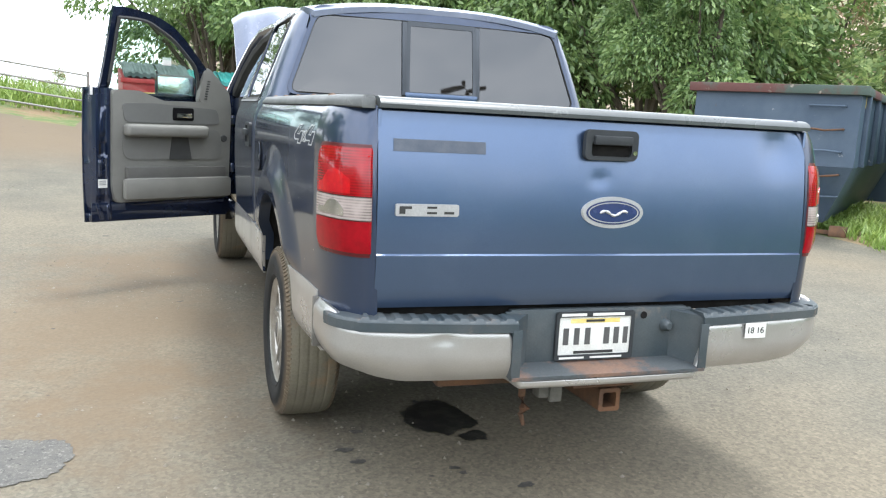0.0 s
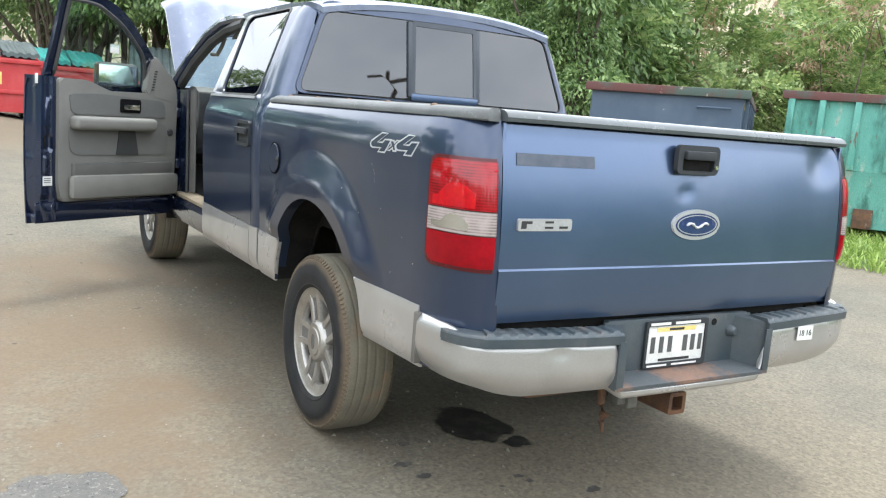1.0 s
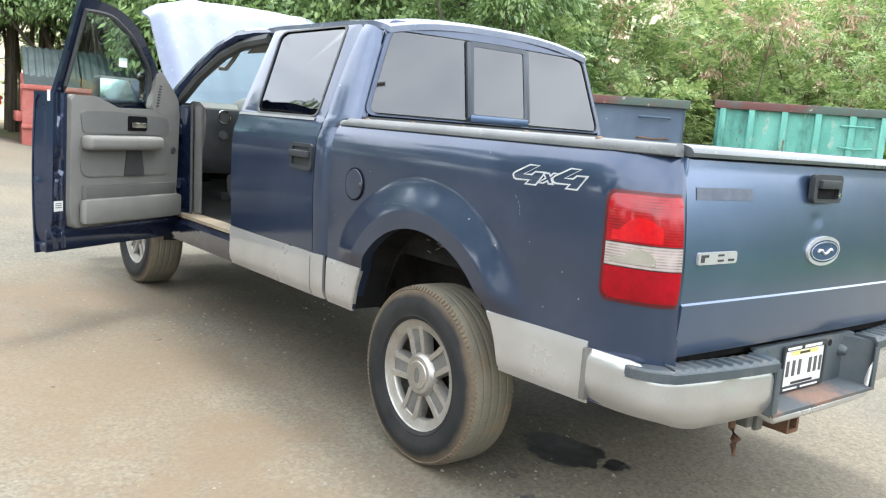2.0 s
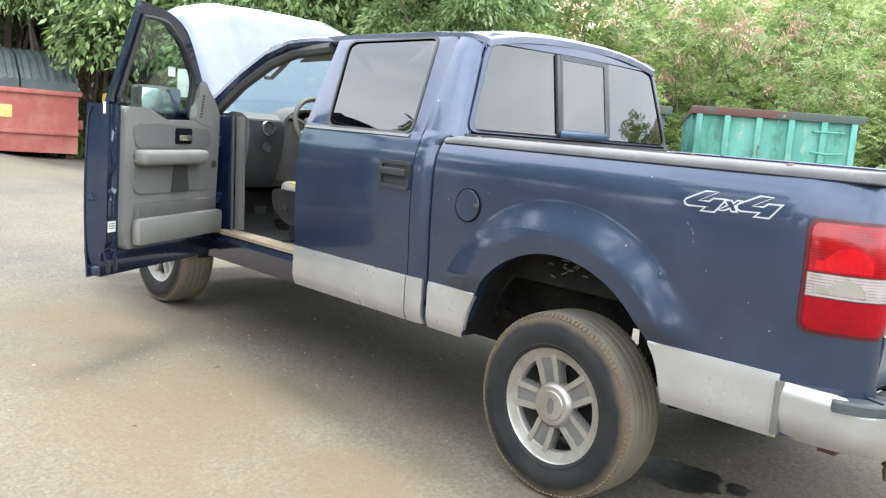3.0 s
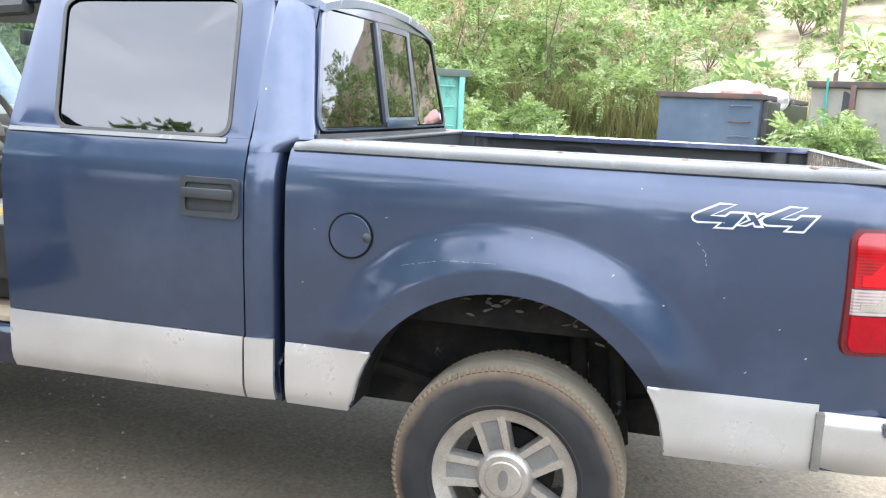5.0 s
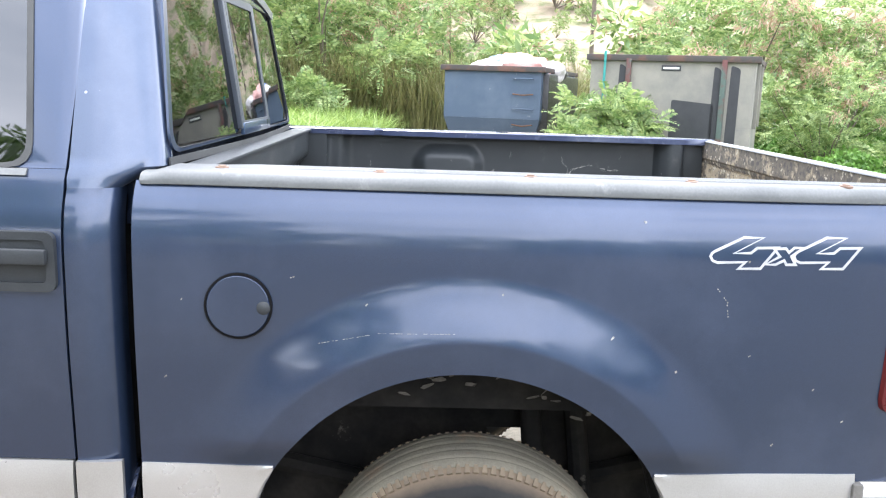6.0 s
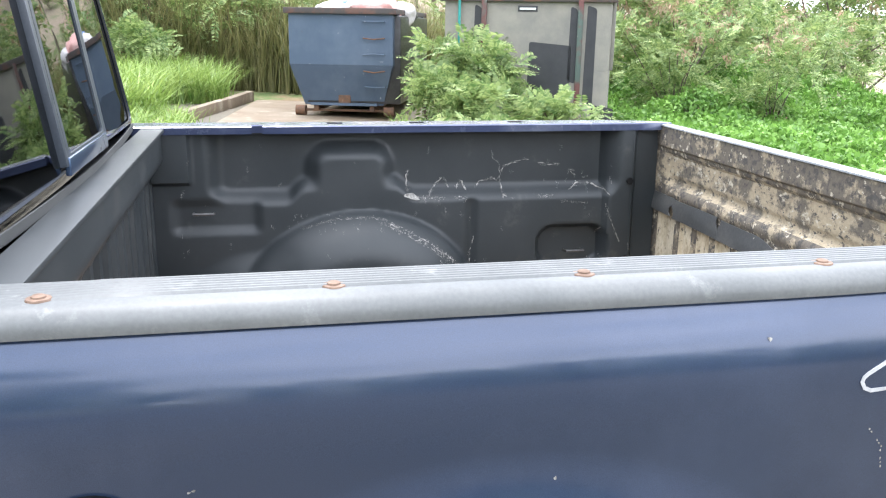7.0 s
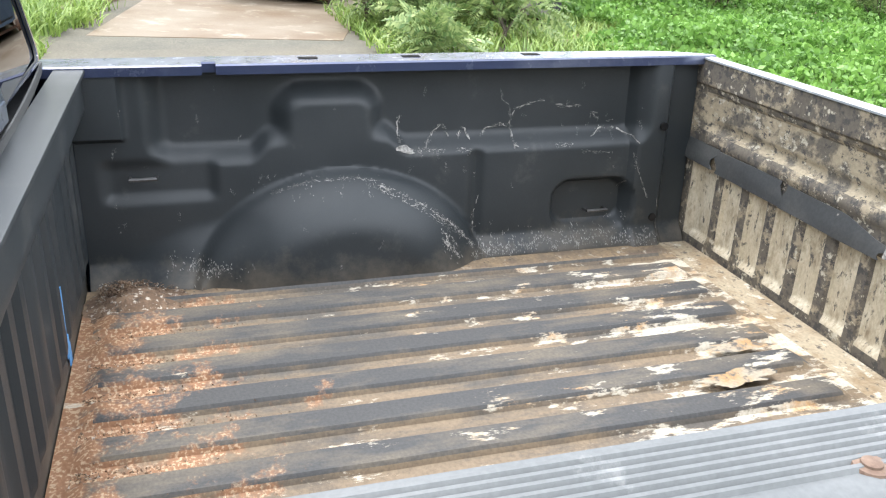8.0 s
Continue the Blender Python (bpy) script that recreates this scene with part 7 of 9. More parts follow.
for i in range(n - 1):
    f += [(i, i + 1, n + i + 1, n + i), (2 * n + i + 1, 2 * n + i, 3 * n + i, 3 * n + i + 1), (i + 1, i, 2 * n + i, 2 * n + i + 1)]
mesh_part("instrument_hood", v, f, DASH_GREY, dash)
mesh_part("instrument_face", [(-0.40 + (x + 0.40) * 0.9, 2.725, 1.41 + (z - 1.41) * 0.9) for x, z in arc], [tuple(range(n))], TRIM_DARK, dash, "dark instrument face")
for x in (-0.50, -0.40, -0.30):
    bm = bmesh.new()
    lathe(bm, [(0.030, 0.0), (0.036, 0.006), (0.040, 0.0)], 24, Matrix.Translation((x, 2.722, 1.435)) @ XZ)
    part("gauge_ring", bm, TRIM_GREY, dash)
wheel_ob = empty("steering_wheel", "grey leather steering wheel", "")
wheel_ob.parent = truck
ms = Matrix.Translation((-0.40, 2.50, 1.42)) @ Matrix.Rotation(radians(64), 4, "X")
bm = bmesh.new()
tube(bm, [ms @ Vector((0.19 * math.cos(2 * math.pi * k / 40), 0.19 * math.sin(2 * math.pi * k / 40), 0)) for k in range(40)], 0.016, 10, True)
part("wheel_rim", bm, surface("worn_grey_leather", (0.11, 0.10, 0.085), (0.075, 0.07, 0.062), 0.5, 0, 8, 200, 0.2), wheel_ob)
bm = bmesh.new()
box(bm, (0, -0.01, -0.02), (0.20, 0.15, 0.06), 0.025)
for a in (200, -20, 250, 290):
    d = Vector((math.cos(radians(a)), math.sin(radians(a)), 0))
    tube(bm, [d * 0.06 + Vector((0, 0, -0.02)), d * 0.19], 0.018, 8)
bmesh.ops.transform(bm, matrix=ms, verts=bm.verts)
part("wheel_hub", bm, TRIM_GREY, wheel_ob)
bm = bmesh.new()
tube(bm, [ms @ Vector((0, 0, -0.03)), ms @ Vector((0, 0.0, -0.22))], 0.05, 12)
tube(bm, [ms @ Vector((-0.03, 0.05, -0.08)), ms @ Vector((-0.17, 0.09, -0.07))], 0.01, 8)
part("steering_column", bm, TRIM_GREY, wheel_ob)


def seat(x, lab):
    thing = empty("front_seat", lab, "")
    thing.parent = truck
    bm = bmesh.new()
    box(bm, (x, 2.20, 0.975), (0.52, 0.60, 0.15), 0.06, Matrix.Rotation(radians(5), 4, "X"), 4)
    part("seat_cushion", bm, CLOTH, thing)
    bm = bmesh.new()
    box(bm, (x, 1.82, 1.30), (0.50, 0.16, 0.66), 0.06, Matrix.Rotation(radians(14), 4, "X"), 4)
    part("backrest", bm, CLOTH, thing)
    bm = bmesh.new()
    box(bm, (x, 1.70, 1.70), (0.26, 0.10, 0.18), 0.04, Matrix.Rotation(radians(14), 4, "X"), 3)
    part("headrest", bm, CLOTH, thing)
    boxes("seat_base", [((x, 2.18, 0.80), (0.46, 0.50, 0.22), 0.06)], SEAT_BLACK, thing)
    return thing


st = seat(-0.44, "grey cloth driver's seat with torn yellow foam")
bm = bmesh.new()
prism(bm, round_poly([(2.00, 0.80), (2.36, 0.815), (2.51, 0.90), (2.525, 1.00), (2.48, 1.02), (2.00, 1.02)], 0.05), Matrix(((0, 0, 1, -0.727), (1, 0, 0, 0), (0, 1, 0, 0), (0, 0, 0, 1))), 0.03, 0.006)
part("side_trim", bm, SEAT_BLACK, st, "dark plastic seat side trim")
for q in (((-0.731, 2.36, 0.91), (0.012, 0.05, 0.03), 0.004), ((-0.731, 2.22, 0.90), (0.012, 0.03, 0.05), 0.004)):
    boxes("seat_switch", [q], BLACK_PLASTIC, st)
bm = bmesh.new()
box(bm, (-0.60, 2.30, 1.050), (0.16, 0.22, 0.02), 0.008, Matrix.Rotation(radians(5), 4, "X"))
part("torn_foam", bm, FOAM, st, "torn patch of yellow foam")
seat(0.44, "grey cloth passenger seat")
boxes("rear_bench", [((0, 1.20, 0.98), (1.40, 0.50, 0.16), 0.05), ((0, 0.93, 1.26), (1.40, 0.14, 0.52), 0.05)], CLOTH, truck, "grey cloth rear bench")
for z0, p0 in ((0.86, (-0.52, 2.98, 0.82)), (0.84, (-0.36, 3.0, 0.80))):
    boxes("pedal", [(p0, (0.09, 0.02, 0.06), 0.006)], TRIM_DARK, truck)
bm = bmesh.new()
tube(bm, [(-0.775, 2.60, 1.70), (-0.74, 2.57, 1.70), (-0.735, 2.48, 1.755), (-0.74, 2.40, 1.80), (-0.765, 2.38, 1.815)], 0.014, 8)
part("grab_handle", bm, TRIM_GREY, truck, "grey grab handle on the windscreen pillar")
bm = bmesh.new()
tube(bm, [(-0.90, 2.92, 1.48), (-0.855, 2.72, 1.64), (-0.80, 2.50, 1.775), (-0.755, 2.28, 1.85), (-0.74, 1.95, 1.875)], 0.036, 8)
part("pillar_trim", bm, TRIM_DARK, truck)
bm = bmesh.new()
box(bm, (0.0, 2.52, 1.80), (0.24, 0.03, 0.07), 0.012)
part("rear_view_mirror", bm, TRIM_DARK, truck)

# open driver's door
DOOR_A = math.atan2(-0.507, -0.862)
front_door = empty("front_door", "driver's door standing wide open with a grey trim panel", "")
front_door.parent = truck
DM = Matrix.Translation((-0.965, 2.86, 0)) @ Matrix.Rotation(DOOR_A, 4, "Z") @ Matrix.Diagonal((1.05, 1, 1, 1))
# local x runs from the hinge to the latch edge, local y toward the outer skin, z up


def door_out(x, z):
    return 0.065 - (0 if z < 1.40 else (z - 1.40) * 0.36) - 0.02 * max(0, 0.75 - z)


def dset(ob):
    ob.matrix_basis = DM
    return ob


DOOR_LEN = 1.045
# Door steel wears the darkened blue, its shade put into the colour.
dset(sheet("outer_skin", lin(0.0, DOOR_LEN, 14), lin(0.555, 1.44, 22), lambda x, z: (x, -door_out(x, z) - 0.02 * math.sin(max(0, z - 0.56) * 3.2), z), PAINT_DEEP_SHADE, front_door, "", (0, 0.01, 0)))
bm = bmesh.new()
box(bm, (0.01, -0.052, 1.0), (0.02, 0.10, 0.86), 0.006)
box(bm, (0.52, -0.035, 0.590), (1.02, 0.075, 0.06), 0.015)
dset(part("door_shell", bm, PAINT_DEEP_SHADE, front_door, "blue door edge and shell"))
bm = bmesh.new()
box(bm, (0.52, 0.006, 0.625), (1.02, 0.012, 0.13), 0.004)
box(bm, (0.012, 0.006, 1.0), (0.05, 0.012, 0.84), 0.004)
dset(part("door_inner_shell", bm, PAINT_DEEP_SHADE, front_door))
# pressed steel between the trim and the latch edge


def jamb_y(x, z):
    u = (x - 0.885) / (DOOR_LEN - 0.885)
    y = 0.006 + 0.012 * smooth(u / 0.18) - 0.010 * smooth((u - 0.30) / 0.12) + 0.014 * smooth((u - 0.62) / 0.12) - 0.03 * smooth((u - 0.86) / 0.14) ** 2
    band = smooth((z - 1.13) / 0.03) * smooth((1.34 - z) / 0.04)
    y += 0.016 * band * smooth((0.16 - abs(u - 0.48 - 0.10 * math.sin((z - 1.1) * 14))) / 0.10)
    y -= 0.014 * smooth((z - 1.00) / 0.02) * smooth((1.11 - z) / 0.02) * smooth((0.26 - abs(u - 0.55)) / 0.06)
    y += 0.010 * smooth((z - 0.86) / 0.02) * smooth((0.99 - z) / 0.03) * smooth((0.20 - abs(u - 0.62)) / 0.08)
    y -= 0.008 * smooth((0.74 - z) / 0.03) * smooth((z - 0.66) / 0.02) * smooth((u - 0.2) / 0.1)
    return y


def jamb(u, z):
    """Inner face up to u = 1, then round the latch edge to the outer hem."""
    k = min(u, 1.0)
    x, y = 0.885 + (DOOR_LEN - 0.028 - 0.885) * k, jamb_y(0.885 + (DOOR_LEN - 0.885) * k, z)
    if u > 1:
        w = (u - 1) / 0.5
        x += 0.024 * w ** 1.5
        y = y * (1 - w) - 0.078 * w - 0.010 * math.sin(w * 3.1416) * smooth((z - 0.95) / 0.05) * smooth((1.15 - z) / 0.05)
    return (x - 0.030 * smooth((0.70 - z) / 0.14) * k, y, z)


dset(sheet("latch_pressing", lin(0, 1, 28) + lin(1.06, 1.5, 9), lin(0.575, 1.46, 80), jamb, PAINT_DEEP_SHADE, front_door, "pressed steel along the latch edge", (-0.012, -0.006, 0)))
dset(boxes("door_latch", [((DOOR_LEN - 0.06, 0.008, 1.055), (0.04, 0.012, 0.07), 0.004)], UNDERBODY, front_door))
dset(boxes("door_label", [((DOOR_LEN - 0.085, 0.0215, 0.822), (0.062, 0.002, 0.058), 0.0)], WHITE, front_door, "white certification label"))
for z in (0.838, 0.826, 0.814):
    dset(boxes("label_bar", [((DOOR_LEN - 0.085, 0.0231, z), (0.044, 0.001, 0.005), 0.0)], RAIL_PLASTIC, front_door))
dset(boxes("door_reflector", [((DOOR_LEN - 0.018, 0.0145, 1.44), (0.018, 0.003, 0.06), 0.001)], WHITE, front_door))
# window frame of the door
DW = [(0.962, 1.38), (0.948, 1.65), (0.945, 1.95), (0.925, 1.982), (0.815, 1.982), (0.655, 1.955), (0.516, 1.90), (0.394, 1.81), (0.27, 1.698), (0.145, 1.585), (0.02, 1.478)]


def soften(pts, n=4):
    """A smooth curve through an open row of points."""
    out = []
    for i in range(len(pts) - 1):
        p = [Vector(pts[max(0, min(len(pts) - 1, i + k))]) for k in (-1, 0, 1, 2)]
        for j in range(n):
            t = j / n
            q = 0.5 * (2 * p[1] + (p[2] - p[0]) * t + (2 * p[0] - 5 * p[1] + 4 * p[2] - p[3]) * t * t + (3 * p[1] - p[0] - 3 * p[2] + p[3]) * t ** 3)
            out.append((q.x, q.y))
    return out + [tuple(pts[-1])]


def fy(z):
    return -0.045 + 0.0 * z - (0 if z < 1.42 else -(z - 1.42) * 0.33)


bm = bmesh.new()
ins = [(0.905, 1.38), (0.902, 1.65), (0.902, 1.890), (0.885, 1.918), (0.725, 1.914), (0.61, 1.868), (0.50, 1.809), (0.40, 1.73), (0.307, 1.646), (0.265, 1.56), (0.235, 1.42)]
DW, ins = soften(DW), soften(ins)
loops = []
for ring, dy in ((DW, -0.016), (DW, 0.014), (ins, 0.014), (ins, -0.016)):
    loops.append([bm.verts.new((x, fy(z) + dy, z)) for x, z in ring])
for a, b in zip(loops, loops[1:] + loops[:1]):
    for i in range(len(DW) - 1):
        bm.faces.new((a[i], a[i + 1], b[i + 1], b[i]))
dset(part("window_frame", bm, PAINT_DEEP_SHADE, front_door, "dark blue window frame", True, 50))
bm = bmesh.new()
tube(bm, [(x, fy(z) + 0.022, z) for x, z in ins], 0.012, 6)
dset(part("window_seal", bm, TRIM_DARK, front_door))
bm = bmesh.new()
for dy in (0.0, 0.004):
    lo = [bm.verts.new((x, fy(z) + dy, z)) for x, z in ins]
    bm.faces.new(lo)
o = dset(part("window_pane", bm, CLEAR_GLASS, front_door, "clear side window", False))
o.visible_shadow = False
# trim panel
panel = empty("trim_panel", "grey door trim with armrest, pocket and switches", "")
panel.parent = front_door
panel.matrix_basis = DM


def slab(name, pts, y0, y1, mat, lab="", r=0.03, bevel=0.008):
    bm = bmesh.new()
    prism(bm, round_poly(pts, r), Matrix.Translation((0, y0, 0)) @ Matrix.Rotation(radians(90), 4, "X") @ Matrix.Diagonal((1, 1, -1, 1)), y1 - y0, bevel)
    bmesh.ops.recalc_face_normals(bm, faces=bm.faces)
    return part(name, bm, mat, panel, lab)


slab("panel_base", [(0.016, 0.70), (0.881, 0.69), (0.905, 0.80), (0.90, 1.455), (0.71, 1.455), (0.54, 1.395), (0.28, 1.40), (0.0, 1.40)], 0.0, 0.045, TRIM_GREY, "", 0.03)
slab("sail_trim", [(0.0, 1.34), (0.275, 1.398), (0.225, 1.63), (0.19, 1.652), (0.02, 1.48)], 0.004, 0.047, TRIM_GREY, "grey mirror sail trim with a speaker grille", 0.03)
for k in range(8):
    o = boxes("grille_slot", [((0.215 - 0.0035 * k, 0.048, 1.425 + 0.018 * k), (0.022, 0.004, 0.008), 0.0)], TRIM_DARK, panel)
slab("upper_insert", [(0.10, 1.24), (0.82, 1.24), (0.84, 1.365), (0.62, 1.375), (0.12, 1.35)], 0.045, 0.052, surface("mid_grey_plastic", (0.135, 0.136, 0.130), (0.115, 0.116, 0.110), 0.6, 0, 5, 400, 0.15, 0.001, spread=0.06), "darker grey insert", 0.03, 0.004)
slab("lower_insert", [(0.08, 0.985), (0.83, 0.985), (0.845, 1.20), (0.09, 1.20)], 0.045, 0.052, surface("soft_grey_vinyl", (0.165, 0.165, 0.155), (0.14, 0.14, 0.132), 0.6, 0, 5, 400, 0.15, 0.001, spread=0.06), "", 0.06, 0.004)
slab("strap_panel", [(0.33, 0.985), (0.50, 0.985), (0.475, 1.20), (0.37, 1.20)], 0.052, 0.060, TRIM_DARK, "dark pull strip", 0.004, 0.002)
bm = bmesh.new()
box(bm, (0.532, 0.085, 1.188), (0.61, 0.09, 0.085), 0.034, None, 4)
part("armrest", bm, TRIM_GREY, panel, "worn grey armrest")
# Near-black plate stands in for the shaded recess behind the chrome handle.
slab("switch_plate", [(0.315, 1.262), (0.475, 1.262), (0.475, 1.352), (0.315, 1.352)], 0.050, 0.058, GAP_BLACK, "near-black plate for the shaded handle recess", 0.012, 0.003)
boxes("door_pull", [((0.395, 0.066, 1.298), (0.12, 0.016, 0.034), 0.006)], CHROME, panel, "chrome inside handle")
boxes("map_pocket", [((0.44, 0.085, 0.785), (0.82, 0.06, 0.15), 0.03)], TRIM_GREY, panel, "grey map pocket")
# Darker grey block paints in the shade of the pocket's open slot.
boxes("pocket_slot", [((0.44, 0.058, 0.89), (0.76, 0.045, 0.09), 0.012)], DASH_GREY, panel)
bm = bmesh.new()
lathe(bm, [(0, 0.01), (0.022, 0.008), (0.026, 0.0)], 20, Matrix.Translation((0.06, 0.045, 1.14)) @ Matrix.Rotation(radians(-90), 4, "X"))
part("door_plug", bm, TRIM_DARK, panel)
# mirror
mir = empty("door_mirror", "black door mirror seen from behind the window", "")
mir.parent = front_door
mir.matrix_basis = DM
bm = bmesh.new()
box(bm, (0.31, -0.20, 1.485), (0.27, 0.12, 0.205), 0.035, Matrix.Rotation(radians(-28), 4, "Z"), 3)
box(bm, (0.17, -0.14, 1.42), (0.14, 0.10, 0.08), 0.02)
part("mirror_shell", bm, BLACK_PLASTIC, mir)
boxes("mirror_face", [((0.31 + 0.061 * 0.469, -0.20 + 0.061 * 0.883, 1.485), (0.235, 0.006, 0.172), 0.002, Matrix.Rotation(radians(-28), 4, "Z"))], MIRROR, mir, "mirror glass")

dset(boxes("glass_sticker", [((0.515, fy(1.668) + 0.006, 1.668), (0.066, 0.002, 0.055), 0.0008)], WHITE, front_door, "small white sticker on the window"))

# ---- skips and bins in the yard ----
def roll_off(label, a, axis, width, length, height, steel, rim, ribs_end, ladder, group, taper=0.0, base=0.0, side_ribs=5, refuse=False):
    """An open-top roll-off container. a: its near left corner on the ground; axis: the way it runs back."""
    thing = empty("roll_off_container", label, "waste container", group, a)
    ax = Vector((axis[0], axis[1], 0)).normalized()
    thing.matrix_basis = Matrix.Translation(a) @ Matrix.Rotation(math.atan2(ax.y, ax.x), 4, "Z")
    # local x runs back, local y to the left; the near end spans y = 0 .. -width
    z0 = 0.22
    t = 0.06

    def wallbox(name, pts, lab=""):
        return mesh_part(name, pts, [(0, 1, 2, 3), (7, 6, 5, 4), (0, 4, 5, 1), (1, 5, 6, 2), (2, 6, 7, 3), (3, 7, 4, 0)], steel, thing, lab, False)
    k = taper
    zt = z0 + 0.45 * (height - z0)
    # near end: upper upright sheet and lower sheet that slopes in toward the floor
    wallbox("end_wall", [(0, 0, zt), (0, -width, zt), (0, -width, height), (0, 0, height), (t, 0, zt), (t, -width, zt), (t, -width, height), (t, 0, height)])
    wallbox("end_wall_lower", [(k, -k * 0.8, z0), (k, -width + k * 0.8, z0), (0, -width, zt - 0.002), (0, 0, zt - 0.002), (k + t, -k * 0.8, z0), (k + t, -width + k * 0.8, z0), (t, -width, zt - 0.002), (t, 0, zt - 0.002)])
    wallbox("far_wall", [(length - t, 0, z0), (length - t, -width, z0), (length - t, -width, height), (length - t, 0, height), (length, 0, z0), (length, -width, z0), (length, -width, height), (length, 0, height)])
    for y in (0, -width + t):
        g = -1 if y else 1
        wallbox("side_wall", [(t, y, zt), (length - t, y, zt), (length - t, y, height), (t, y, height), (t, y - t, zt), (length - t, y - t, zt), (length - t, y - t, height), (t, y - t, height)])
        yb = y - g * k * 0.8
        wallbox("side_wall_lower", [(k + t, yb, z0), (length - t, yb, z0), (length - t, y, zt - 0.002), (t, y, zt - 0.002), (k + t, yb - t, z0), (length - t, yb - t, z0), (length - t, y - t, zt - 0.002), (t, y - t, zt - 0.002)])
        for i in range(side_ribs):
            x = 0.5 + (length - 1.0) * i / max(1, side_ribs - 1)
            boxes("side_rib", [((x, (0.03 if not y else -width - 0.03), (zt + height) / 2), (0.09, 0.06, height - zt), 0.006)], steel, thing)
    boxes("container_floor", [((length / 2, -width / 2, z0 + 0.02), (length - 2 * t - k, width - 2 * t - 2 * k, 0.05), 0.0)], steel, thing)
    boxes("rim", [((-0.01, -width / 2, height + 0.03), (0.13, width + 0.16, 0.11), 0.012)], rim, thing, "rusted top rim")
    boxes("rim", [((length, -width / 2, height + 0.03), (0.13, width + 0.16, 0.11), 0.012)], rim, thing)
    for y in (0.0, -width):
        boxes("rim", [((length / 2, y, height + 0.03), (length - 0.13, 0.13, 0.10), 0.012)], rim, thing)
    for i in range(ribs_end):
        y = -width * (i + 0.0) / (ribs_end - 1)
        y = min(-0.045, max(-width + 0.045, y))
        boxes("end_rib", [((-0.035, y, (zt + height) / 2), (0.07, 0.08, height - zt - 0.02), 0.006)], steel, thing)
    if ladder:
        y0, y1 = -width + 0.16, -width + 0.56
        for i in range(5):
            z = height - 0.16 - i * (height - z0 - 0.35) / 4.6
            off = 0.0 if z > zt else k * (zt - z) / (zt - z0)
            bm = bmesh.new()
            d = (0.0, 0.02, -0.015, 0.03, 0.01)[i]
            tube(bm, [(off, y0, z), (off - 0.07, y0, z), (off - 0.075, (y0 + y1) / 2, z - d), (off - 0.07, y1, z), (off, y1, z)], 0.013, 8)
            part("ladder_rung", bm, RUST if i % 2 and steel is STEEL_BLUE else steel, thing, "bent steel ladder rung")
    # skids and ground rollers
    for y in (-0.45, -width + 0.45):
        boxes("skid_rail", [((length / 2 + 0.1, y, z0 - 0.07), (length - 0.3, 0.10, 0.12), 0.01)], RUST, thing)
    for y in (-0.12, -width + 0.12):
        bm = bmesh.new()
        tube(bm, [(0.35, y - 0.10, 0.10), (0.35, y + 0.10, 0.10)], 0.10, 18)
        part("ground_roller", bm, RUST, thing, "steel ground roller")
    boxes("roller_axle", [((0.35, -width / 2, 0.11), (0.05, width - 0.3, 0.05), 0.008)], RUST, thing)
    boxes("hook_pocket", [((k - 0.02, -width / 2 - 0.02, z0 + 0.12), (0.10, 0.24, 0.26), 0.01)], RUST, thing)
    return thing


G = "waste containers along the yard"
c1 = roll_off("dark blue roll-off container with chipped paint and rusty rim", (5.22, 5.725, 0.10), (0.777, 0.629), 1.96, 5.6, 1.83, STEEL_BLUE, RIM_RUST, 0, True, G, 0.40)
c2 = roll_off("weathered turquoise roll-off container with upright ribs", (7.436, 4.297, 0.14), (0.85, 0.527), 2.14, 5.2, 1.87, STEEL_GREEN, RIM_RUST, 6, True, G, 0.12)
c3 = roll_off("dark blue roll-off container heaped with bagged rubbish", (15.08, -0.22, 0.0), (0.957, -0.287), 2.02, 5.4, 1.99, STEEL_BLUE, RIM_DARK, 0, True, G, 0.28)
c4 = roll_off("tall grey container with black touched-up paint", (13.1, -2.88, -0.12), (0.918, -0.396), 2.88, 2.4, 2.34, STEEL_GREY, RIM_DARK, 0, False, G, 0.0, side_ribs=2)
for y in (-0.70, -2.36):
    boxes("end_rib", [((-0.04, y, 1.31), (0.08, 0.09, 2.10), 0.006)], RIM_RUST, c4, "rust-streaked upright rib")
for y, z, w, h in ((-0.58, 1.82, 0.14, 0.9), (-2.24, 1.6, 0.14, 1.3), (-2.54, 1.42, 0.18, 1.7), (-1.85, 0.95, 0.75, 1.4), (-2.80, 0.45, 0.40, 0.3)):
    bm = bmesh.new()
    prism(bm, round_poly([(y - w / 2, z - h / 2), (y + w / 2, z - h / 2 + 0.05), (y + w / 2 - 0.02, z + h / 2), (y - w / 2, z + h / 2 - 0.06)], 0.05), Matrix.Translation((-0.004, 0, 0)) @ Matrix.Rotation(radians(90), 4, "Z") @ XZ, 0.006)
    part("touch_up", bm, BLACK_REPAINT, c4, "black touch-up paint")
boxes("maker_plate", [((-0.006, -1.45, 2.20), (0.006, 0.34, 0.10), 0.002)], BLACK_REPAINT, c4)
boxes("plate_bar", [((-0.011, -1.45, 2.20), (0.004, 0.28, 0.035), 0.0)], WHITE, c4)
for y in (-0.27,):
    bm = bmesh.new()
    tube(bm, [(-0.10, y, 0.3), (-0.08, y, 2.48)], 0.024, 8)
    part("green_post", bm, TEAL, c4, "faded green pipe")
# pale stencil marks on the long side of the first skip and on the heaped one
for c, y in ((c1, -1.96), (c3, -2.02)):
    boxes("stencil_mark", [((0.55, y - 0.003, 1.75), (0.22, 0.004, 0.16), 0.0), ((0.55, y - 0.003, 1.52), (0.16, 0.004, 0.10), 0.0)], YELLOW_PRINT, c, "faded yellow stencil")

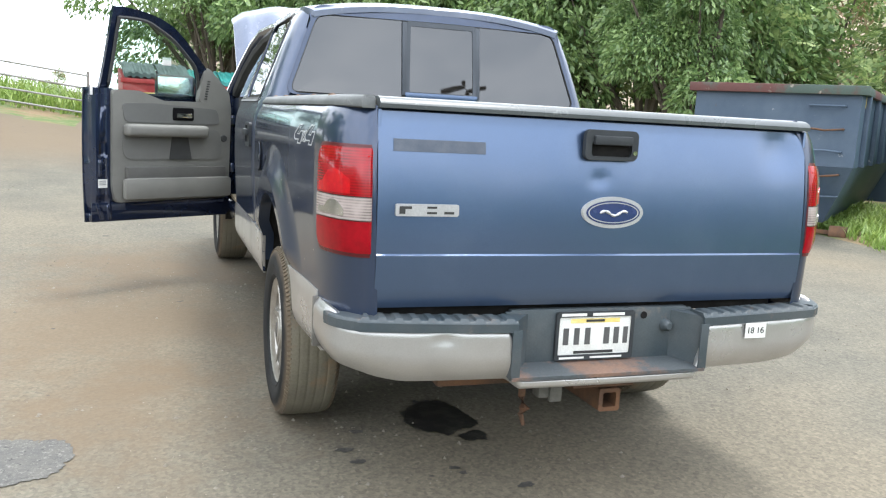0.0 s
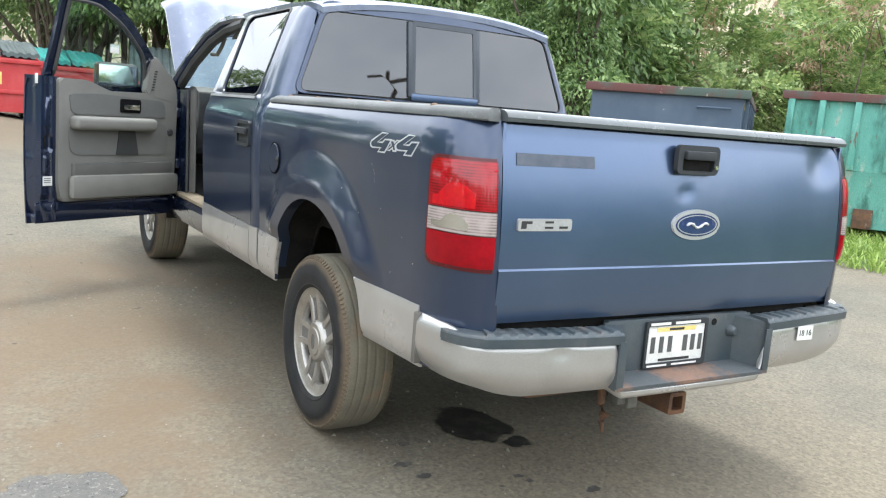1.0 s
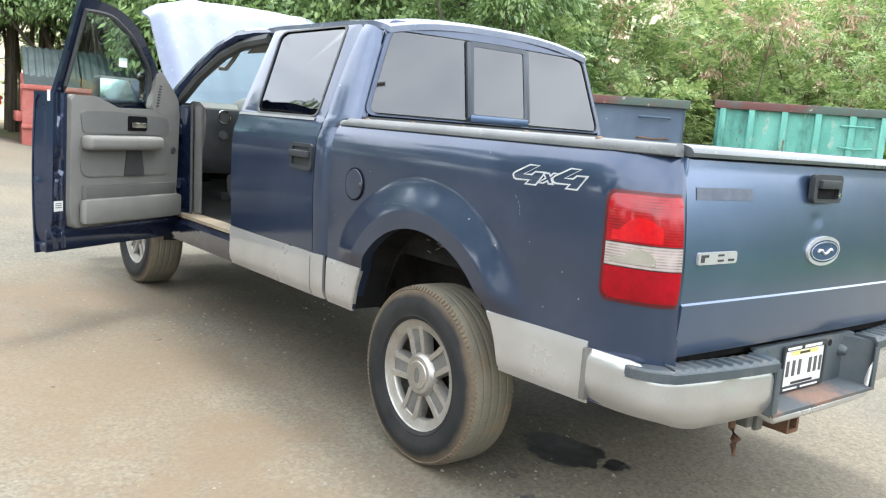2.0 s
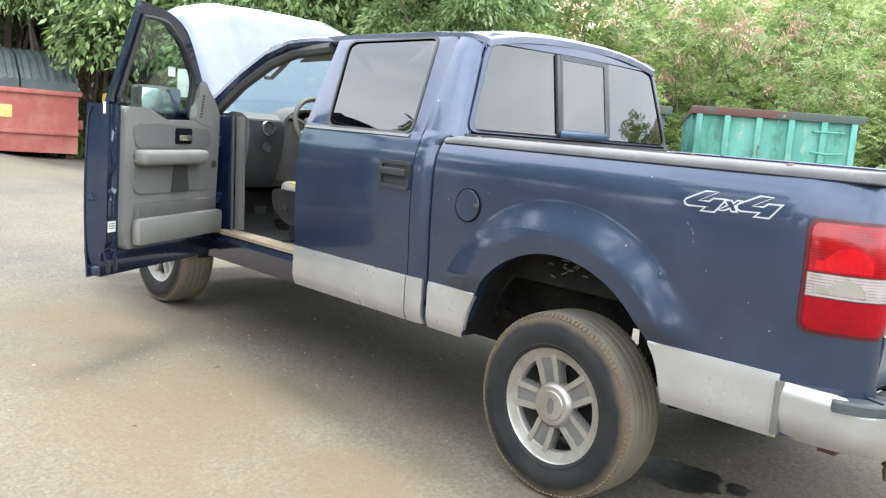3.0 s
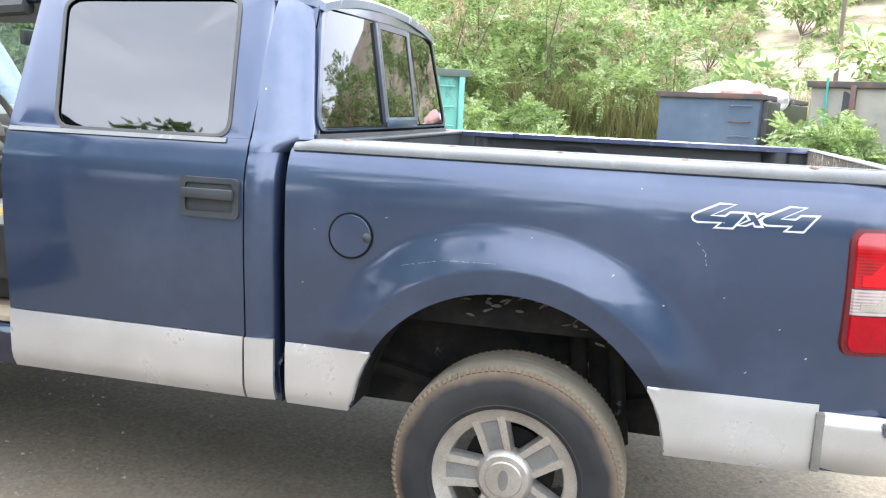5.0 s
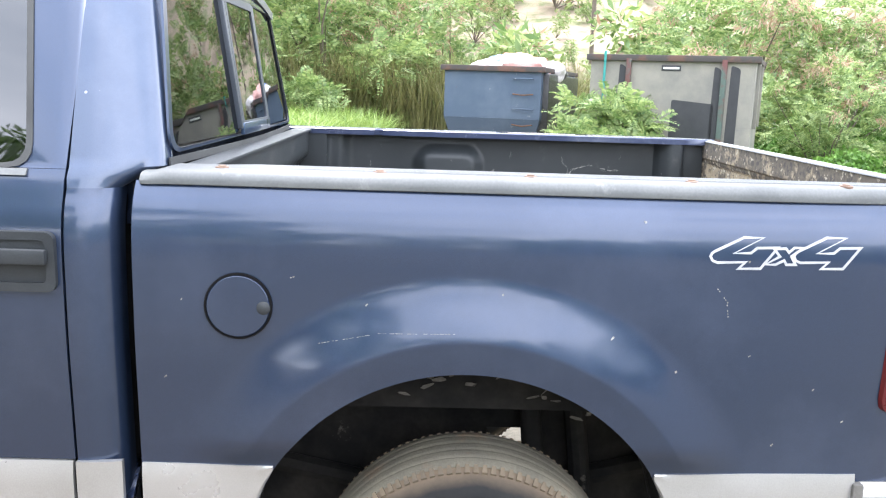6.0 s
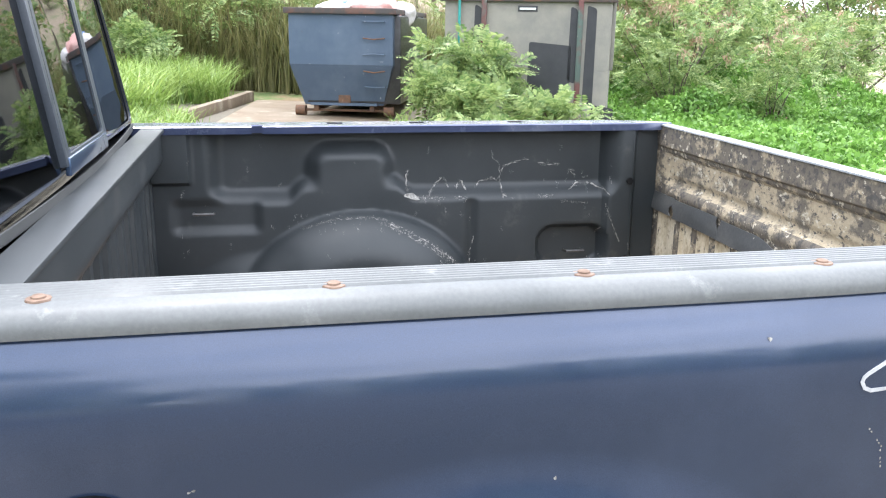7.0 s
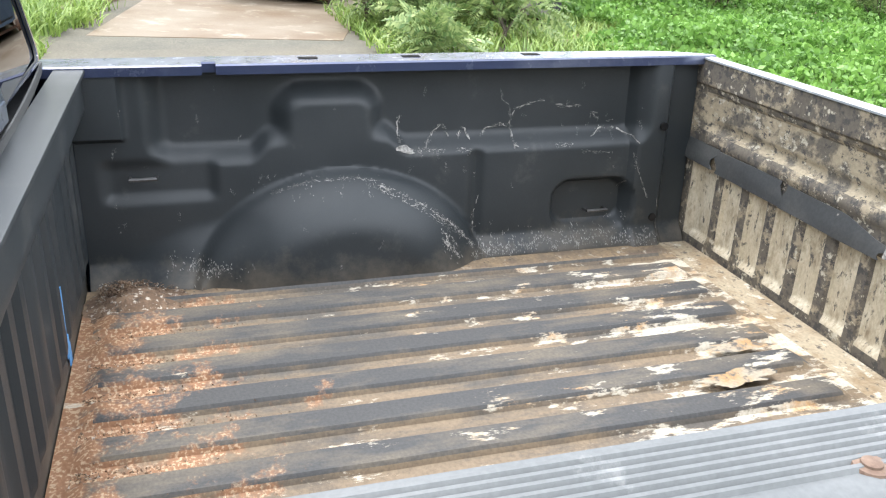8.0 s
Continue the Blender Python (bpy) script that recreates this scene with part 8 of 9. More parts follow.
BAG_MATS = [surface("white_bag", (0.62, 0.60, 0.58), (0.5, 0.48, 0.46), 0.5, 0, 5, 30, 0.5, 0.02), surface("pink_sheet", (0.62, 0.30, 0.26), (0.55, 0.36, 0.32), 0.6, 0, 5, 30, 0.5, 0.02), surface("blue_bag", (0.10, 0.19, 0.42), (0.14, 0.24, 0.45), 0.4, 0, 5, 30, 0.5, 0.02), surface("black_bag", (0.02, 0.02, 0.022), (0.04, 0.04, 0.04), 0.35, 0, 5, 30, 0.5, 0.02)]
BAG_NAMES = ["white plastic rubbish bag", "crumpled pink plastic sheeting", "blue plastic rubbish bag", "black plastic rubbish bag"]


def bag(at, size, k, seed):
    bm = bmesh.new()
    bmesh.ops.create_icosphere(bm, subdivisions=3, radius=1)
    for v in bm.verts:
        n = 1 + 0.35 * noise.noise(v.co * 1.8 + Vector((seed, 0, 0))) + 0.12 * noise.noise(v.co * 5 + Vector((0, seed, 0)))
        v.co = Vector((v.co.x * size[0] * n, v.co.y * size[1] * n, v.co.z * size[2] * n))
    ob = part("rubbish_bag", bm, BAG_MATS[k], None, "", True, 70)
    ob.location = at
    return tagged(ob, BAG_NAMES[k] + " heaped in the container", "rubbish bag", "rubbish heaped in the container")


M3 = c3.matrix_basis
for i, (x, y, z, sx, sy, sz, k) in enumerate(((0.75, -0.75, 2.03, 0.45, 0.38, 0.22, 0), (0.9, -1.0, 2.10, 0.3, 0.3, 0.22, 2), (0.8, -1.45, 2.05, 0.55, 0.55, 0.30, 1), (1.6, -1.2, 2.0, 0.6, 0.6, 0.3, 0), (2.3, -1.7, 1.98, 0.6, 0.5, 0.28, 3), (2.8, -1.0, 2.0, 0.7, 0.6, 0.26, 0), (3.6, -1.6, 2.0, 0.6, 0.5, 0.26, 3), (1.7, -2.0, 2.0, 0.35, 0.3, 0.24, 0), (4.4, -1.1, 2.0, 0.7, 0.7, 0.22, 0))):
    bag(M3 @ Vector((x, y, z)), (sx, sy, sz), k, i * 3.1)
boxes_heap = tagged(boxes("refuse_load", [((2.7, -1.2, 1.1), (4.9, 1.9, 1.7), 0.05)], BAG_MATS[3]), "dark mixed rubbish filling the container", "rubbish")
boxes_heap.matrix_basis = M3


def front_bin(label, x, y, w, d, h, lid_mat, yaw, group, steel=None, rise=1.0):
    """A front-loading steel bin with a sloping plastic lid, side pockets and stiffening ribs."""
    thing = empty("dumpster", label, "dumpster", group)
    steel = steel or STEEL_RED
    thing.matrix_basis = Matrix.Translation((x, y, ground_z(x, y) - 0.02)) @ Matrix.Rotation(radians(yaw), 4, "Z")
    mesh_part("bin_body", [(-w / 2, 0, 0.12), (w / 2, 0, 0.12), (w / 2, 0, h), (-w / 2, 0, h), (-w / 2, d, 0.12), (w / 2, d, 0.12), (w / 2, d, h + 0.25), (-w / 2, d, h + 0.25)], [(0, 1, 2, 3), (7, 6, 5, 4), (0, 4, 5, 1), (1, 5, 6, 2), (2, 6, 7, 3), (3, 7, 4, 0)], steel, thing, "", False)
    boxes("body_band", [((0, -0.03, h - 0.05), (w + 0.1, 0.07, 0.10), 0.01)], steel, thing)
    boxes("body_band", [((0, -0.03, 0.55), (w + 0.04, 0.06, 0.08), 0.01)], steel, thing)
    for s in (-1, 1):
        boxes("fork_pocket", [((s * (w / 2 + 0.06), d / 2, 0.75), (0.14, d * 0.8, 0.2), 0.01)], steel, thing)
        boxes("bin_foot", [((s * (w / 2 - 0.15), d / 2, 0.07), (0.12, d * 0.8, 0.12), 0.01)], RUST, thing)
    n = 9
    for i in range(2):
        x0 = -w / 2 + i * w / 2
        bm = bmesh.new()
        cols = lin(x0 + 0.02, x0 + w / 2 - 0.02, 40)
        lo = None
        for xx in cols:
            rib = 0.03 * smooth((math.sin(xx * 2 * math.pi / 0.16) + 0.2) / 0.4)
            ring = [bm.verts.new((xx, yy, h + 0.06 + zz * rise + rib)) for yy, zz in ((-0.06, -0.04), (-0.05, 0.05), (d * 0.5, 0.28), (d + 0.02, 0.34), (d + 0.02, 0.28), (d * 0.5, 0.22))]
            if lo:
                for j in range(6):
                    bm.faces.new((lo[j], lo[(j + 1) % 6], ring[(j + 1) % 6], ring[j]))
            else:
                bm.faces.new(ring)
            lo = ring
        bm.faces.new(lo[::-1])
        part("bin_lid", bm, lid_mat, thing, "ribbed plastic lid", True, 30)
    boxes("label_plate", [((-w * 0.18, -0.006, h * 0.66), (0.55, 0.006, 0.26), 0.002)], YELLOW_PRINT if lid_mat is LID_GREY else WHITE, thing)
    return thing


GB = "red bins at the end of the yard"
front_bin("red steel dumpster with a dark grey ribbed lid", -1.35, 17.0, 1.5, 1.4, 1.25, LID_GREY, 6, GB)
front_bin("red steel dumpster with a teal plastic lid", 0.15, 18.3, 1.6, 1.4, 1.35, TEAL, 4, GB)
front_bin("faded red dumpster with a tall grey lid", 2.35, 17.0, 2.3, 1.5, 1.45, LID_GREY, -10, GB, STEEL_FADED, 2.3)

# pipe fence
fence = empty("pipe_fence", "galvanised pipe-rail fence along the yard", "fence")
fxs = [-2.9 - 2.6 * k for k in range(9)]
for x in fxs:
    y = 18.2 + 0.10 * (x + 2.9)
    g = ground_z(x, y)
    bm = bmesh.new()
    tube(bm, [(x, y, g - 0.1), (x, y, g + 1.12)], 0.035, 8)
    part("fence_post", bm, GALV, fence)
for h in (0.14, 0.42, 0.72, 1.02):
    bm = bmesh.new()
    tube(bm, [(x, 18.2 + 0.10 * (x + 2.9) - 0.04, ground_z(x, 18.2 + 0.10 * (x + 2.9)) + h) for x in fxs], 0.024, 8)
    part("fence_rail", bm, GALV, fence)

# concrete apron and its kerb
pad = mesh_part("concrete_pad", [(10.6, 1.6, 0.055), (10.6, -1.75, -0.045), (18.5, -3.9, -0.10), (18.5, 0.45, 0.03), (10.6, 1.6, -0.2), (10.6, -1.75, -0.2), (18.5, -3.9, -0.25), (18.5, 0.45, -0.2)], [(0, 1, 2, 3), (7, 6, 5, 4), (0, 4, 5, 1), (1, 5, 6, 2), (2, 6, 7, 3), (3, 7, 4, 0)], CONCRETE, None, "", False)
tagged(pad, "rust-stained concrete apron under the container", "concrete pad", kind="structure")
for (x0, y0), (x1, y1) in (((11.6, 2.15), (13.6, 1.75)), ((13.7, 1.72), (16.2, 1.1)), ((16.3, 1.05), (18.4, 0.6))):
    L = math.hypot(x1 - x0, y1 - y0)
    k = boxes("kerb_block", [((0, 0, 0), (L - 0.03, 0.18, 0.24), 0.02)], CONCRETE)
    k.matrix_basis = Matrix.Translation(((x0 + x1) / 2, (y0 + y1) / 2, 0.13)) @ Matrix.Rotation(math.atan2(y1 - y0, x1 - x0), 4, "Z")
    tagged(k, "rough stained concrete kerb block beside the apron", "kerb", "kerb blocks")


# notice board with a question mark
sign = empty("notice_board", "white notice board with a large question mark on a post", "sign")
sg = ground_z(3.9, 12.6)
bm = bmesh.new()
tube(bm, [(3.9, 12.64, sg - 0.1), (3.9, 12.64, 2.15)], 0.03, 8)
part("sign_post", bm, GALV, sign)
board = boxes("sign_board", [((3.9, 12.59, 1.92), (0.52, 0.02, 0.50), 0.004)], WHITE, sign, "white painted board")
lettering("question_mark", "?", Matrix.Translation((3.9, 12.575, 1.90)) @ XZ, 0.42, INK, board)


# loose stones on the asphalt
def gravel(n, seed):
    r = random.Random(seed)
    v, f = [], []
    for _ in range(n):
        x, y = r.uniform(-6.5, 4.5), r.uniform(-4.5, 9.0)
        if noise.noise((x * 0.6, y * 0.6, 2)) < -0.15 + 0.3 * r.random():
            continue
        s = 0.003 + 0.010 * r.random() ** 3
        k = len(v)
        z = ground_z(x, y)
        v += [(x + s * r.uniform(0.6, 1.3), y, z), (x, y + s * r.uniform(0.6, 1.3), z), (x - s * r.uniform(0.6, 1.3), y, z), (x, y - s * r.uniform(0.6, 1.3), z), (x + s * r.uniform(-0.3, 0.3), y, z + s * r.uniform(0.5, 1.0))]
        f += [(k, k + 1, k + 4), (k + 1, k + 2, k + 4), (k + 2, k + 3, k + 4), (k + 3, k, k + 4)]
    me = bpy.data.meshes.new("gravel")
    me.from_pydata(v, [], f)
    me.materials.append(PEBBLE)
    return tagged(new("gravel", me), "loose small stones scattered on the asphalt", "gravel", kind="stuff")


gravel(14000, 77)

bm = bmesh.new()
bz = ground_z(3.95, 16.5)
lathe(bm, [(0.075, -0.05), (0.075, 1.42), (0.06, 1.48), (0.0, 1.50)], 20, Matrix.Translation((3.95, 16.5, bz)))
tagged(part("bollard", bm, BOLLARD_YELLOW), "chipped yellow steel bollard beside the bins", "bollard")

# ---- plants ----
def quad_mesh(name, quads, material):
    """A mesh of loose quads from an array of shape (n, 4, 3)."""
    n = len(quads)
    me = bpy.data.meshes.new(name)
    me.vertices.add(n * 4)
    me.vertices.foreach_set("co", np.ascontiguousarray(quads, dtype=np.float32).ravel())
    me.loops.add(n * 4)
    me.loops.foreach_set("vertex_index", np.arange(n * 4, dtype=np.int32))
    me.polygons.add(n)
    me.polygons.foreach_set("loop_start", np.arange(0, n * 4, 4, dtype=np.int32))
    me.update(calc_edges=True)
    me.materials.append(material)
    return me


def unit(v):
    return v / np.maximum(np.linalg.norm(v, axis=-1, keepdims=True), 1e-9)


def blob_points(rng, blobs, n, inner=0.55):
    """Random points in the outer shell of several blobs, with their outward directions."""
    w = np.array([b[3] ** 2 for b in blobs])
    pick = rng.choice(len(blobs), n, p=w / w.sum())
    c = np.array([b[:3] for b in blobs])[pick]
    r = np.array([b[3] for b in blobs])[pick][:, None]
    d = unit(rng.normal(size=(n, 3)))
    d[:, 2] = np.where(d[:, 2] < -0.5, -d[:, 2] * 0.4, d[:, 2])
    rad = r * (inner + (1.08 - inner) * rng.random((n, 1)) ** 0.6)
    return c + d * rad * np.array([1, 1, 0.85]), d


def leaf_quads(rng, p, d, size, width, hang=0.5):
    """A pointed leaf at each point, hanging outward and down."""
    n = len(p)
    ax = unit(d * 0.8 + rng.normal(size=(n, 3)) * 0.6 - np.array([0, 0, hang]))
    sd = unit(np.cross(ax, rng.normal(size=(n, 3))))
    L = size * (0.6 + 0.7 * rng.random((n, 1)))
    return np.stack([p, p + ax * L * 0.45 + sd * L * width, p + ax * L, p + ax * L * 0.45 - sd * L * width], axis=1)


def frond_quads(rng, p, d, length, pairs=9, leaf=0.24, wid=0.30, hang=0.35):
    """Feather-like fronds: pairs of narrow leaflets along a drooping stalk."""
    n = len(p)
    ax = unit(d + rng.normal(size=(n, 3)) * 0.45 + np.array([0, 0, 0.25]))
    sd = unit(np.cross(ax, np.array([0, 0, 1.0]) + rng.normal(size=(n, 3)) * 0.5))
    L = length * (0.6 + 0.6 * rng.random((n, 1)))
    out = []
    for i in range(pairs):
        t = (i + 0.6) / pairs
        c = p + ax * L * t - np.array([0, 0, 1.0]) * L * hang * t * t
        ln = L * leaf * (1.15 - 0.7 * abs(t - 0.4))
        for s in (-1, 1):
            dr = unit(sd * s + ax * 0.45 - np.array([0, 0, 0.25]) + rng.normal(size=(n, 3)) * 0.12)
            wd = unit(np.cross(dr, np.cross(sd, ax))) * ln * wid * 0.5
            out.append(np.stack([c, c + dr * ln * 0.5 + wd, c + dr * ln, c + dr * ln * 0.5 - wd], axis=1))
    return np.concatenate(out)


def blade_quads(rng, p, h, w, lean):
    """Bent grass blades, three pieces each."""
    n = len(p)
    a = rng.random(n) * 2 * np.pi
    dirn = np.stack([np.cos(a), np.sin(a), np.zeros(n)], 1)
    sd = np.stack([-np.sin(a), np.cos(a), np.zeros(n)], 1)
    H = h * (0.5 + 0.7 * rng.random((n, 1)))
    ln = lean * (0.4 + rng.random((n, 1)))
    up = np.array([0, 0, 1.0])
    pts = [p + up * H * t * (1 - 0.25 * t * ln) + dirn * H * ln * t * t for t in (0, 0.4, 0.75, 1.0)]
    ws = [w, w * 0.85, w * 0.55, w * 0.05]
    return np.concatenate([np.stack([pts[i] - sd * ws[i], pts[i] + sd * ws[i], pts[i + 1] + sd * ws[i + 1], pts[i + 1] - sd * ws[i + 1]], 1) for i in range(3)])


def limbs(rng, base, tips, r0):
    """A tapered trunk with limbs that run to the crown's masses."""
    bm = bmesh.new()
    fork = Vector(base) + Vector((0, 0, max(0.3, 0.35 * min(t[2] for t in tips))))
    tube(bm, [base, (base[0] + 0.04, base[1], base[2] + (fork.z - base[2]) * 0.5), fork], [r0 * 1.25, r0, r0 * 0.85], 9)
    for t in tips:
        m = fork.lerp(Vector(t), 0.5) + Vector((rng.uniform(-0.2, 0.2), rng.uniform(-0.2, 0.2), rng.uniform(0.0, 0.3)))
        tube(bm, [fork, m, Vector(t)], [r0 * 0.6, r0 * 0.4, r0 * 0.12], 6)
    return bm


def plant(name, label, category, group, seed, blobs, quads_by, trunk_r):
    rng = np.random.default_rng(seed)
    thing = empty(name, label, category, group)
    part("trunk", limbs(rng, (0, 0, -0.1), [b[:3] for b in blobs], trunk_r), BARK, thing)
    for nm, mat, fun in quads_by:
        ob = new(nm, quad_mesh(nm, fun(rng, blobs), mat))
        ob.parent = thing
        tagged(ob, kind="stuff")
    return thing


def dark_tree(seed, h, spread, n=29000, leaf=0.185):
    rng = np.random.default_rng(seed + 100)
    blobs = [(rng.uniform(-1, 1) * spread, rng.uniform(-1, 1) * spread, h * (0.30 + 0.62 * k / 11), spread * rng.uniform(0.42, 0.75) * (1.1 - 0.4 * k / 11)) for k in range(12)]
    return plant("broadleaf_tree", "dense dark green broadleaf tree behind the yard", "tree", "broadleaf trees", seed, blobs, [("crown", LEAF_DARK, lambda r, b: leaf_quads(r, *blob_points(r, b, n, 0.75), leaf, 0.19, 1.0))], 0.16)


def koa(seed, h, spread, n=520, dry=60):
    rng = np.random.default_rng(seed + 200)
    blobs = [(rng.uniform(-1, 1) * spread, rng.uniform(-1, 1) * spread, h * (0.22 + 0.68 * k / 8), spread * rng.uniform(0.4, 0.7) * (1.1 - 0.35 * k / 8)) for k in range(9)]
    crowns = [("crown", LEAF_KOA, lambda r, b: frond_quads(r, *blob_points(r, b, n, 0.6), 0.55, 8, 0.26, 0.42))]
    if dry:
        crowns.append(("seed_pod", LEAF_DRY, lambda r, b: np.concatenate([leaf_quads(r, q + r.normal(size=q.shape) * 0.11, d, 0.17, 0.12, 1.2) for q, d in [blob_points(r, b[4:], dry, 0.9)] for _ in range(34)])))
    return plant("feathery_shrub", "light green feathery shrub with brown seed pods", "shrub", "feathery shrubs", seed, blobs, crowns, 0.06)


def put(src, first, x, y, s, turn, sink=0.0):
    """Stands a plant, sunk by some depth; the first call places the original, later ones a copy."""
    k = s if first else s / src.scale[0]
    m = Matrix.Translation((x, y, ground_z(x, y) - sink)) @ Matrix.Rotation(radians(turn), 4, "Z") @ Matrix.Diagonal((k, k, k, 1))
    if not first:
        return copy_thing(src, m)
    src.matrix_basis = m
    return src


def scatter(kinds, spots):
    """Stands the kinds in turn at (x, y, scale); the first of each is the original."""
    used = set()
    for i, (x, y, s) in enumerate(spots):
        src = kinds[i % len(kinds)]
        if src.name in used:
            o = copy_thing(src, Matrix.Translation((x, y, ground_z(x, y) - 0.05)) @ Matrix.Rotation(radians(i * 77 % 360), 4, "Z") @ Matrix.Diagonal((s / src.scale[0], s / src.scale[0], s / src.scale[0], 1)))
        else:
            src.location, src.rotation_euler, src.scale = (x, y, ground_z(x, y) - 0.05), (0, 0, radians(i * 77 % 360)), (s, s, s)
            used.add(src.name)


trees = [dark_tree(1, 8.5, 2.3), dark_tree(2, 7.5, 2.6), dark_tree(3, 9.5, 2.2)]
scatter(trees, [(8.6, 12.3, 1.0), (7.2, 15.6, 1.0), (3.2, 20.5, 1.0), (6.8, 18.0, 1.1), (0.4, 23.5, 1.1), (8.0, 9.9, 0.62), (9.8, 17.0, 1.15), (5.2, 23.5, 1.2), (-7.2, 21.5, 0.7), (-8.4, 17.6, 0.7)])
# trees across the yard, seen only in the glass and the paint
scatter([dark_tree(6, 8.5, 2.3, 7000, 0.36), dark_tree(7, 7.8, 2.6, 7000, 0.36)], [(-10.6, 7.0, 1.02), (-10.4, 14.0, 0.6), (-12.2, 10.2, 1.02), (-14.5, 5.4, 0.8), (-25, -9, 0.66), (-25, 0, 0.62), (-25, 8, 0.7), (-26, 16, 0.8), (-28, -16, 0.75), (-22, -4.5, 0.58), (-24, 4, 0.62)])
behind = [dark_tree(4, 8.5, 2.4, 2600, 0.5), dark_tree(5, 8.0, 2.6, 2600, 0.5)]
for k, a in enumerate(range(188, 313, 4)):
    x, y = (36 + 3 * math.sin(k * 2.3)) * math.cos(radians(a)), (36 + 3 * math.sin(k * 2.3)) * math.sin(radians(a))
    put(behind[k % 2], k < 2, x, y, 0.92 + 0.20 * math.sin(k * 1.9), k * 77, 2.0)
shrubs = [koa(11, 4.6, 1.5, 600, 26), koa(12, 5.2, 1.7, 620, 20), koa(13, 4.2, 1.4, 560, 40), koa(14, 4.8, 1.6, 600, 10)]
scatter(shrubs, [(14.8, 9.6, 1), (16.6, 8.2, 1.05), (18.4, 6.8, 1), (15.8, 6.6, 0.8), (13.9, 7.9, 0.9), (20.2, 5.6, 0.95), (17.6, 10.4, 1.2), (20.2, 8.4, 1.2), (22.6, 5.2, 1.3), (22.8, 3.2, 1.15), (23.6, 1.2, 1.1), (23.8, -0.8, 1), (24, -3, 0.42), (23.2, -5.4, 0.4),
                  (27, 6.5, 1.5), (30, 8.8, 1.6), (33.5, 6.2, 1.6), (22, -17, 1.2), (25.5, -15, 1.35), (24, -20, 1.35), (28.5, -18, 1.5), (27, -11, 1.3), (18.2, -7, 1), (16.4, -9, 0.8), (14.8, -8.2, 0.6), (13.6, -9.8, 0.5), (18.5, -10.2, 0.95), (16.4, -12.2, 0.55), (12.4, -12.6, 0.45), (20.8, -8.4, 1.15), (11.2, 10.6, 1), (12.8, 12.4, 1.35), (15.4, 12.6, 1.4), (10.6, 13.6, 1.3), (13, 15.5, 1.5), (12, 18.5, 1.3), (19.5, 13, 1.3), (24.5, 8.5, 1.2), (26.5, 3.5, 1), (27.5, -4, 0.34), (26.5, -9, 0.32), (22.5, -12.5, 0.65), (30, 0.5, 0.7), (33, -6, 0.29), (35, 4, 0.9), (31, -11, 0.7), (38, -2, 0.7), (36, -14, 0.7), (42, -8, 0.34), (44, 3, 0.9), (28.5, 7, 1), (25.5, -1.5, 0.6), (29, -2, 0.6), (32.5, 2.5, 0.8), (28.8, -7, 0.34), (34, -9.5, 0.34), (25, -12, 0.65), (29, -14.5, 0.65), (40, 6, 1), (39, -6, 0.29), (47, -3, 0.9), (48, -12, 0.34), (52, 2, 1), (20, -15, 0.6), (15, -16, 0.5), (30, 10, 1.2), (26, 13, 1.2), (22.5, 10.8, 1.2), (5, 25.5, 1.2), (10, 23, 1.2), (-4.5, 26.5, 0.22), (-8.5, 24.5, 0.26), (-11, 25.5, 0.28), (-13.5, 24, 0.26), (-16, 25, 0.3), (-18.5, 24.5, 0.28), (-24, 26, 0.35)])


# thin-stemmed trees behind the bins
def stem_tree(seed):
    rng = np.random.default_rng(seed + 500)
    blobs = [(rng.uniform(-1.6, 1.6), rng.uniform(-1.2, 1.2), rng.uniform(3.2, 8.0), rng.uniform(0.5, 1.1)) for _ in range(14)]
    thing = empty("slender_tree", "clump of slender brown-stemmed trees behind the bins", "tree", "slender trees")
    bm = bmesh.new()
    for b in blobs:
        x0, y0 = b[0] * 0.45 + rng.uniform(-0.2, 0.2), b[1] * 0.45
        tube(bm, [(x0, y0, -0.1), (x0 * 1.2 + rng.uniform(-0.15, 0.15), y0, b[2] * 0.4), (b[0], b[1], b[2] + 0.8)], [0.075, 0.055, 0.012], 6)
        for _ in range(4):
            t = rng.uniform(0.35, 0.9)
            p = Vector((x0 + (b[0] - x0) * t, y0 + (b[1] - y0) * t, b[2] * t))
            tube(bm, [p, p + Vector((rng.uniform(-0.7, 0.7), rng.uniform(-0.5, 0.5), rng.uniform(-0.1, 0.7)))], [0.016, 0.005], 4)
    part("stem", bm, BARK, thing)
    ob = new("crown", quad_mesh("crown", leaf_quads(rng, *blob_points(rng, blobs, 9500, 0.3), 0.17, 0.13, 0.9), LEAF_DARK))
    ob.parent = thing
    tagged(ob, kind="stuff")
    return thing


scatter([stem_tree(1), stem_tree(2)], [(0.6, 21.6, 1.0), (2.4, 22.2, 1.05), (4.2, 18.6, 0.95), (5.4, 18.4, 0.8)])


# low feathery bushes in front of the tall container
def low_bush(seed, x, y, h, sp, n):
    rng = np.random.default_rng(seed + 300)
    blobs = [(rng.uniform(-1, 1) * sp * 0.7, rng.uniform(-1, 1) * sp * 0.7, h * (0.35 + 0.5 * rng.random()), sp * rng.uniform(0.35, 0.55)) for k in range(7)]
    o = plant("low_bush", "fresh green feathery bush growing beside the container", "shrub", "low feathery bushes", seed, blobs, [("crown", LEAF_KOA, lambda r, b: frond_quads(r, *blob_points(r, b, n, 0.35), 0.42, 10, 0.26, 0.36))], 0.03)
    o.location = (x, y, ground_z(x, y))


